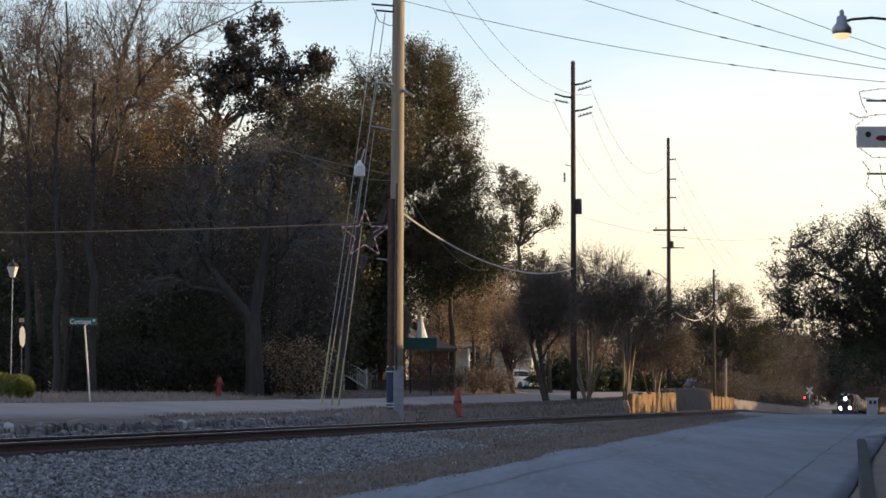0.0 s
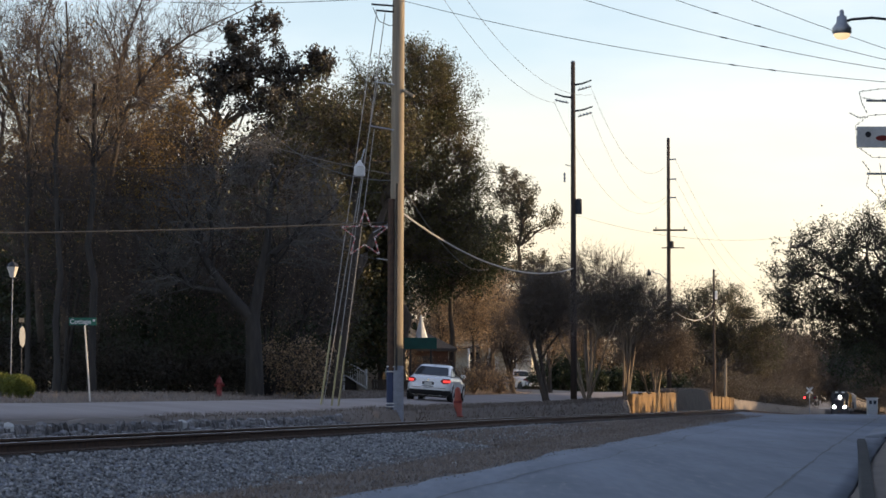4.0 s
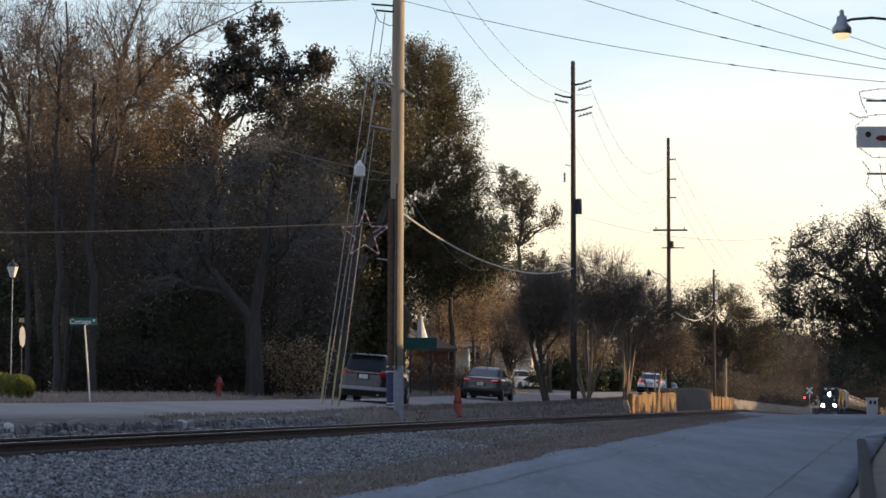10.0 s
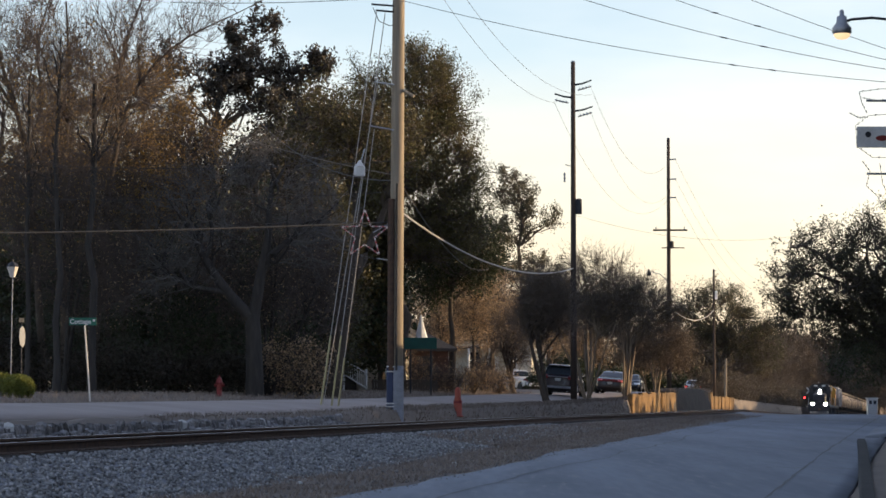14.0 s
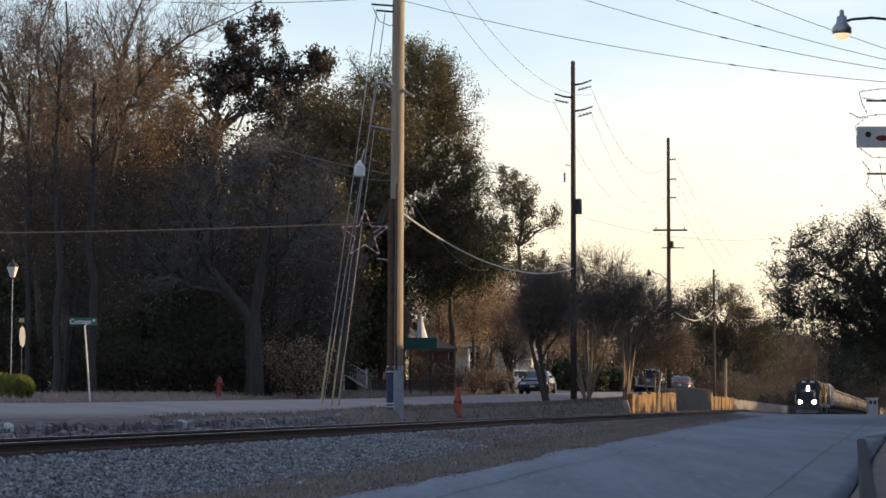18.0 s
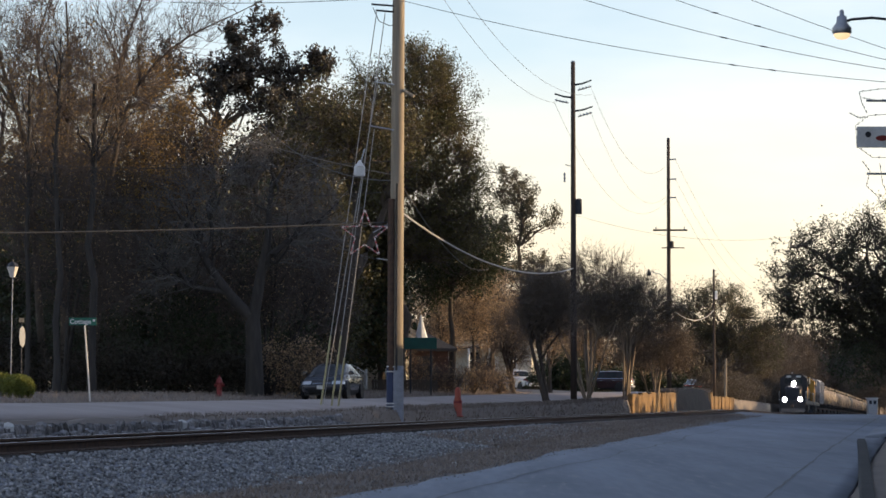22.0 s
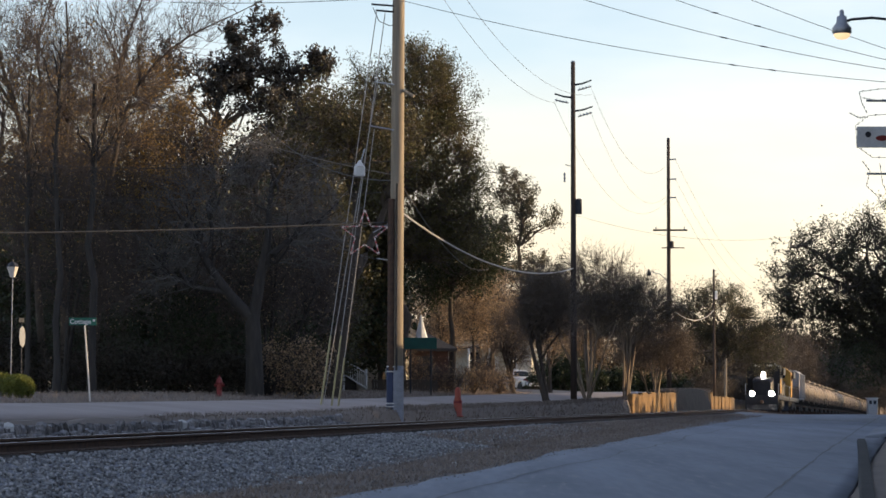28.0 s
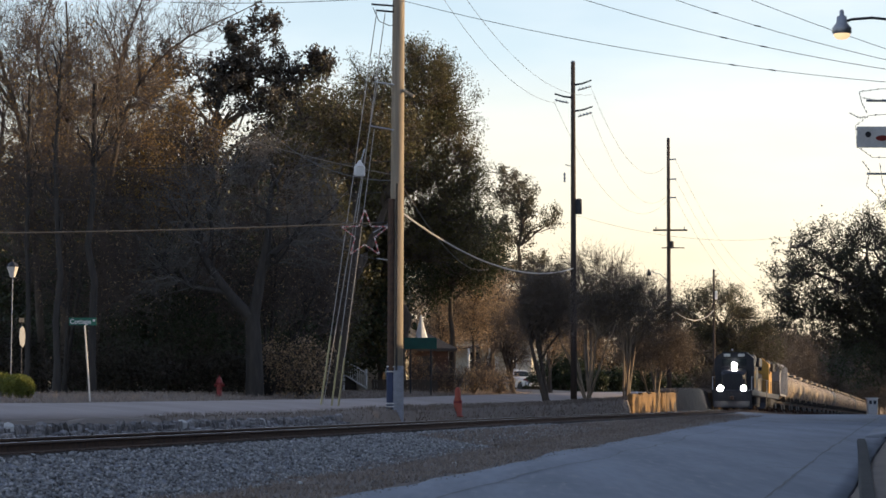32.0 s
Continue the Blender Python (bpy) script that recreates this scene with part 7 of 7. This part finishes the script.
def house(X, Y, turn, w, d, h, roof_h, wall_mat, label, porch=True, gable=False):
    x, y, z = stand(X, Y, 0.9 if porch else 0.0)
    root = thing("house", pose(x, y, z, 0, 0, turn), label, "house", "houses")
    part("wall", Geo().box((0, 0, h / 2 - 0.9), (w, d, h + 1.8)), wall_mat, root)
    part("roof", Geo().loft([[(-w / 2 - 0.5, -d / 2 - 0.5, h), (w / 2 + 0.5, -d / 2 - 0.5, h), (w / 2 + 0.5, d / 2 + 0.5, h), (-w / 2 - 0.5, d / 2 + 0.5, h)],
                              [(-w / 2 - 0.5, -d / 2 - 0.5, h + 0.18), (w / 2 + 0.5, -d / 2 - 0.5, h + 0.18), (w / 2 + 0.5, d / 2 + 0.5, h + 0.18), (-w / 2 - 0.5, d / 2 + 0.5, h + 0.18)],
                              [(-w / 2 + d * 0.3, -0.05, h + roof_h), (w / 2 - d * 0.3, -0.05, h + roof_h), (w / 2 - d * 0.3, 0.05, h + roof_h), (-w / 2 + d * 0.3, 0.05, h + roof_h)]]), ROOF, root, "grey shingle roof")
    for k in range(3 if porch else 0):
        window(root, -w * 0.32 + k * w * 0.32, -d / 2 - 0.04, 1.75, 0.9, 1.4)
    part("door", Geo().box((w * 0.16, -d / 2 - 0.05, 1.05), (1.0, 0.1, 2.1), bevel=0.02), WHITE_PAINT if porch else ROOF, root)
    if porch:
        for k in range(3):
            window(root, w / 2 + 0.04, -d * 0.3 + k * d * 0.3, 1.75, 1.0, 1.7, 90)
        part("chimney", Geo().box((w * 0.22, 0.6, h + roof_h * 0.75), (0.8, 0.6, 1.8)), BRICK_RED, root)
    if porch:
        part("porch_roof", Geo().box((0, -d / 2 - 1.2, 2.85), (w * 0.8, 2.4, 0.22), bevel=0.05), ROOF, root)
        part("porch_floor", Geo().box((0, -d / 2 - 1.2, -0.6), (w * 0.8, 2.4, 1.8)), CONCRETE, root)
        for k in range(5):
            part("porch_column", Geo().lathe([(0.17, 0), (0.17, 0.15), (0.12, 0.2), (0.11, 2.3), (0.17, 2.4), (0.17, 2.5)], (-w * 0.38 + k * w * 0.19, -d / 2 - 2.2, 0.28), 12), WHITE_PAINT, root, "white porch column")
    if gable:
        part("ridge_box", Geo().box((0.45, -d / 2 + 0.2, h + 0.55), (1.5, 0.9, 0.5), bevel=0.05), WHITE_PAINT, root, "white ridge box")
        part("spire", Geo().lathe([(0.42, 0.0), (0.36, 0.12), (0.02, 1.45)], (0.45, -d / 2 + 0.2, h + 0.8), 8), WHITE_PAINT, root, "white pointed spire")
    return root


house(-2.0, 119, 6, 4.2, 4.5, 2.4, 1.3, BRICK_RED, "brick house with a pointed white gable behind the trees", porch=False, gable=True)
house(3.7, 168, -14, 10, 8, 3.4, 2.6, SIDING, "cream house with a white-columned porch behind the trees", porch=True)
house(-6.5, 118, -10, 9, 7, 3.0, 2.2, SIDING, "pale house glimpsed through the dark woods", porch=False)

# park name board on two posts
bx, by, bz = stand(-1.2, 103.0)
board = thing("park_sign", pose(bx, by, bz, 0, 0, -4), "dark green board sign on two dark posts", "sign")
part("board", Geo().box((0, 0, 2.75), (1.75, 0.06, 0.62), bevel=0.02), SIGN_DARKGREEN, board, "dark green board")
for x in (-0.55, 0.55):
    part("post", Geo().box((x, 0.06, 1.3), (0.09, 0.06, 2.9)), DARK_METAL, board)

# white handrail of a stair, and a low mesh fence before the house
rx, ry, rz = stand(-4.85, 108)
stair = thing("stair_rail", pose(rx, ry, rz, 0, 0, -10), "white sloping picket handrail beside a stair", "handrail")
part("rail", Geo().tube([(-0.7, 0, 1.75), (0.5, 0, 1.05)], 0.04, 6), WHITE_PAINT, stair)
part("rail", Geo().tube([(-0.7, 0, 0.95), (0.5, 0, 0.2)], 0.04, 6), WHITE_PAINT, stair)
part("post", Geo().box((0.55, 0, 0.6), (0.1, 0.1, 1.3)), WHITE_PAINT, stair)
part("post", Geo().box((-0.75, 0, 0.95), (0.1, 0.1, 1.9)), WHITE_PAINT, stair)
for k in range(9):
    x = -0.62 + k * 0.13
    part("picket", Geo().box((x, 0, 1.32 - 0.6 * (x + 0.7)), (0.035, 0.035, 0.78)), WHITE_PAINT, stair)
fence = thing("mesh_fence", None, "low grey mesh fence on thin posts before the house", "fence")
fp = [stand(-2.6 + 1.0 * k, 119 + 1.5 * k) for k in range(8)]
for p in fp:
    part("post", Geo().tube([p, (p[0], p[1], p[2] + 1.35)], 0.035, 6), GALV, fence)
for a, b in zip(fp[:-1], fp[1:]):
    for z in (1.3, 0.7, 0.1):
        part("rail", Geo().tube([(a[0], a[1], a[2] + z), (b[0], b[1], b[2] + z)], 0.018, 5), GALV, fence)
    for j in range(1, 12):
        q = Vector(a).lerp(Vector(b), j / 12)
        part("wire", Geo().tube([q, (q.x, q.y, q.z + 1.3)], 0.008, 3), GALV, fence)

# low dark board fence before the brick house
boards = thing("board_fence", None, "low dark brown board fence before the brick house", "fence", "", "")
for k in range(26):
    p = stand(-4.0 + 0.145 * k, 110)
    part("board", Geo().box((0, 0, 0.32), (0.13, 0.03, 0.74), bevel=0.01), BARK, boards, at=pose(p[0], p[1], p[2]))
for z in (0.18, 0.55):
    a, b = stand(-4.1, 110), stand(-0.3, 110)
    part("rail", Geo().tube([(a[0], a[1] + 0.05, a[2] + z), (b[0], b[1] + 0.05, b[2] + z)], 0.035, 4), BARK, boards)

# parked white pickup before the porch
truck = car("pickup", "parked white pickup truck beside the trees", car_paint("old_white_car_paint", (0.66, 0.66, 0.66)), 5.3, 1.95, 1.8, 1.12, 3.4, (-0.4, 1.6), (0.05, 0.75), wheel_r=0.38, category="pickup truck")
tx_, ty_, tz_ = stand(6.5, 160)
truck.matrix_basis = pose(tx_, ty_, tz_ - 0.1, 0, 0, 25)
tagged(truck, group="parked vehicles")

# level crossing down the line: flashing signal and cabinet
def crossing_signal(base, turn, lit):
    root = thing("crossing_signal", pose(*base, 0, 0, turn), "level crossing signal with white crossed boards and red lamps", "railway signal")
    part("mast", Geo().tube([(0, 0, -0.3), (0, 0, 4.3)], 0.07, 10), GALV, root)
    for a in (45, -45):
        part("crossbuck", Geo().box((0, -0.1, 3.75), (1.25, 0.02, 0.2), rot=Matrix.Rotation(radians(a), 3, 'Y')), WHITE_PAINT, root, "white crossbuck board")
    part("lamp_bar", Geo().tube([(-0.75, -0.05, 2.75), (0.75, -0.05, 2.75)], 0.04, 6), DARK_METAL, root)
    for s in (-1, 1):
        lh = part("signal_lamp", Geo().lathe([(0.30, 0.02), (0.30, 0.04), (0.12, 0.2)], (s * 0.72, -0.2, 2.75), 14, 'y'), DARK_METAL, root, "round black lamp hood")
        part("lens", Geo().lathe([(0.15, -0.02), (0.1, -0.05), (0.02, -0.06)], (s * 0.72, -0.2 + 0.03, 2.75), 12, 'y'), RED_SIGNAL if lit and s < 0 else TAIL_OFF, lh)
    part("base", Geo().box((0, 0, 0.1), (0.5, 0.5, 0.4), bevel=0.05), CONCRETE, root)
    return root


crossing_signal((51.9, 408, -1.4), -5, True)
cab_ = thing("signal_cabinet", pose(58.5, 393, -1.5), "pale grey steel signal cabinet beside the level crossing", "signal cabinet")
part("body", Geo().box((0, 0, 1.25), (1.35, 1.2, 2.9), bevel=0.05), GALV, cab_)
part("roof", Geo().box((0, 0, 2.76), (1.6, 1.45, 0.16), bevel=0.04), GALV, cab_)
part("door", Geo().box((-0.1, -0.62, 0.9), (0.8, 0.04, 1.7), bevel=0.01), GALV, cab_)
for x in (-0.3, 0.3):
    part("pane", Geo().box((x, -0.62, 2.2), (0.35, 0.03, 0.5)), WINDOW_GLASS, cab_)

# ---- what moves ----
def motions():
    ahead = {
        white_car: [(0, 34.2), (1, 45.8), (1.5, 51.7), (2, 57.6), (2.5, 63.5), (3, 69.4), (3.5, 75.3), (6, 104.4), (8, 126.1), (9.5, 141.2), (11, 153.6), (13, 171.2), (14.5, 187), (16, 204), (20, 258), (26, 345), (32, 430)],
        grey_car: [(0, -8), (5.5, 45.5), (6, 50.6), (6.5, 55.7), (7, 61.0), (7.5, 66.0), (8, 71.1), (9, 81.2), (10, 90.9), (11, 100.5), (12, 110.3), (13, 119.5), (14, 128.0), (15, 137.0), (16.5, 150.4), (17, 155.6), (18, 164.6), (19, 170.4), (20, 174.0), (21, 177.3), (22, 180.6), (23, 186.0), (24, 197.0), (25, 212.0), (27, 245), (32, 330)],
        dark_car: [(0, 180), (1, 197), (2, 216), (4, 254), (10, 340), (20, 430), (32, 520)],
    }
    for ob, rows in ahead.items():
        walk(ob, [(t, on_road(v)) for t, v in rows])
    walk(blue_car, [(t, on_road(v, -3.0, True)) for t, v in
                    [(0, 295), (8, 212), (13, 163.5), (14.5, 152.0), (17, 128.2), (18, 118.3), (19, 108.0), (20, 97.4), (21, 87.0), (22, 76.6), (23, 65.2), (24, 54.2), (24.5, 48.9), (26, 33), (29, 1), (32, -31)]])
    # the sport utility vehicle slows, then turns off to the left
    walk(dark_suv, [(t, on_road(v)) for t, v in [(0, -40), (7, 39.2), (7.5, 44.9), (8, 50.6), (8.5, 56.1), (9, 61.4), (9.5, 66.5), (10, 71.6), (11, 81.7), (12, 91.6), (13, 100.6), (14, 110.2), (15, 119.3), (16.5, 132.8), (17, 137.5), (18, 145.0), (19, 150.0), (20, 153.0)]]
         + [(t, pose(*spot(u, v), 0, 0, HEAD + h)) for t, u, v, h in
            [(20.5, -5.9, 154.6, 18), (21, -7.2, 156.0, 45), (21.5, -9.0, 157.4, 75), (22, -11.0, 158.0, 88), (22.4, -12.6, 158.2, 90), (23, -15.4, 158.8, 84), (24, -21, 160.5, 78), (26, -33, 164, 75), (32, -52, 170, 75)]])
    for ob, behind in consist:
        walk(ob, [(t, on_rail(v + behind / ALONG, 15.0)) for t, v in
                  [(0, 367.5), (3, 349.3), (6, 330.6), (9, 310.8), (13, 283.2), (16, 262.0), (19, 240.9), (23, 213.2), (26, 192.3), (28, 178.3), (30, 164.4), (32, 150.4)]])


motions()
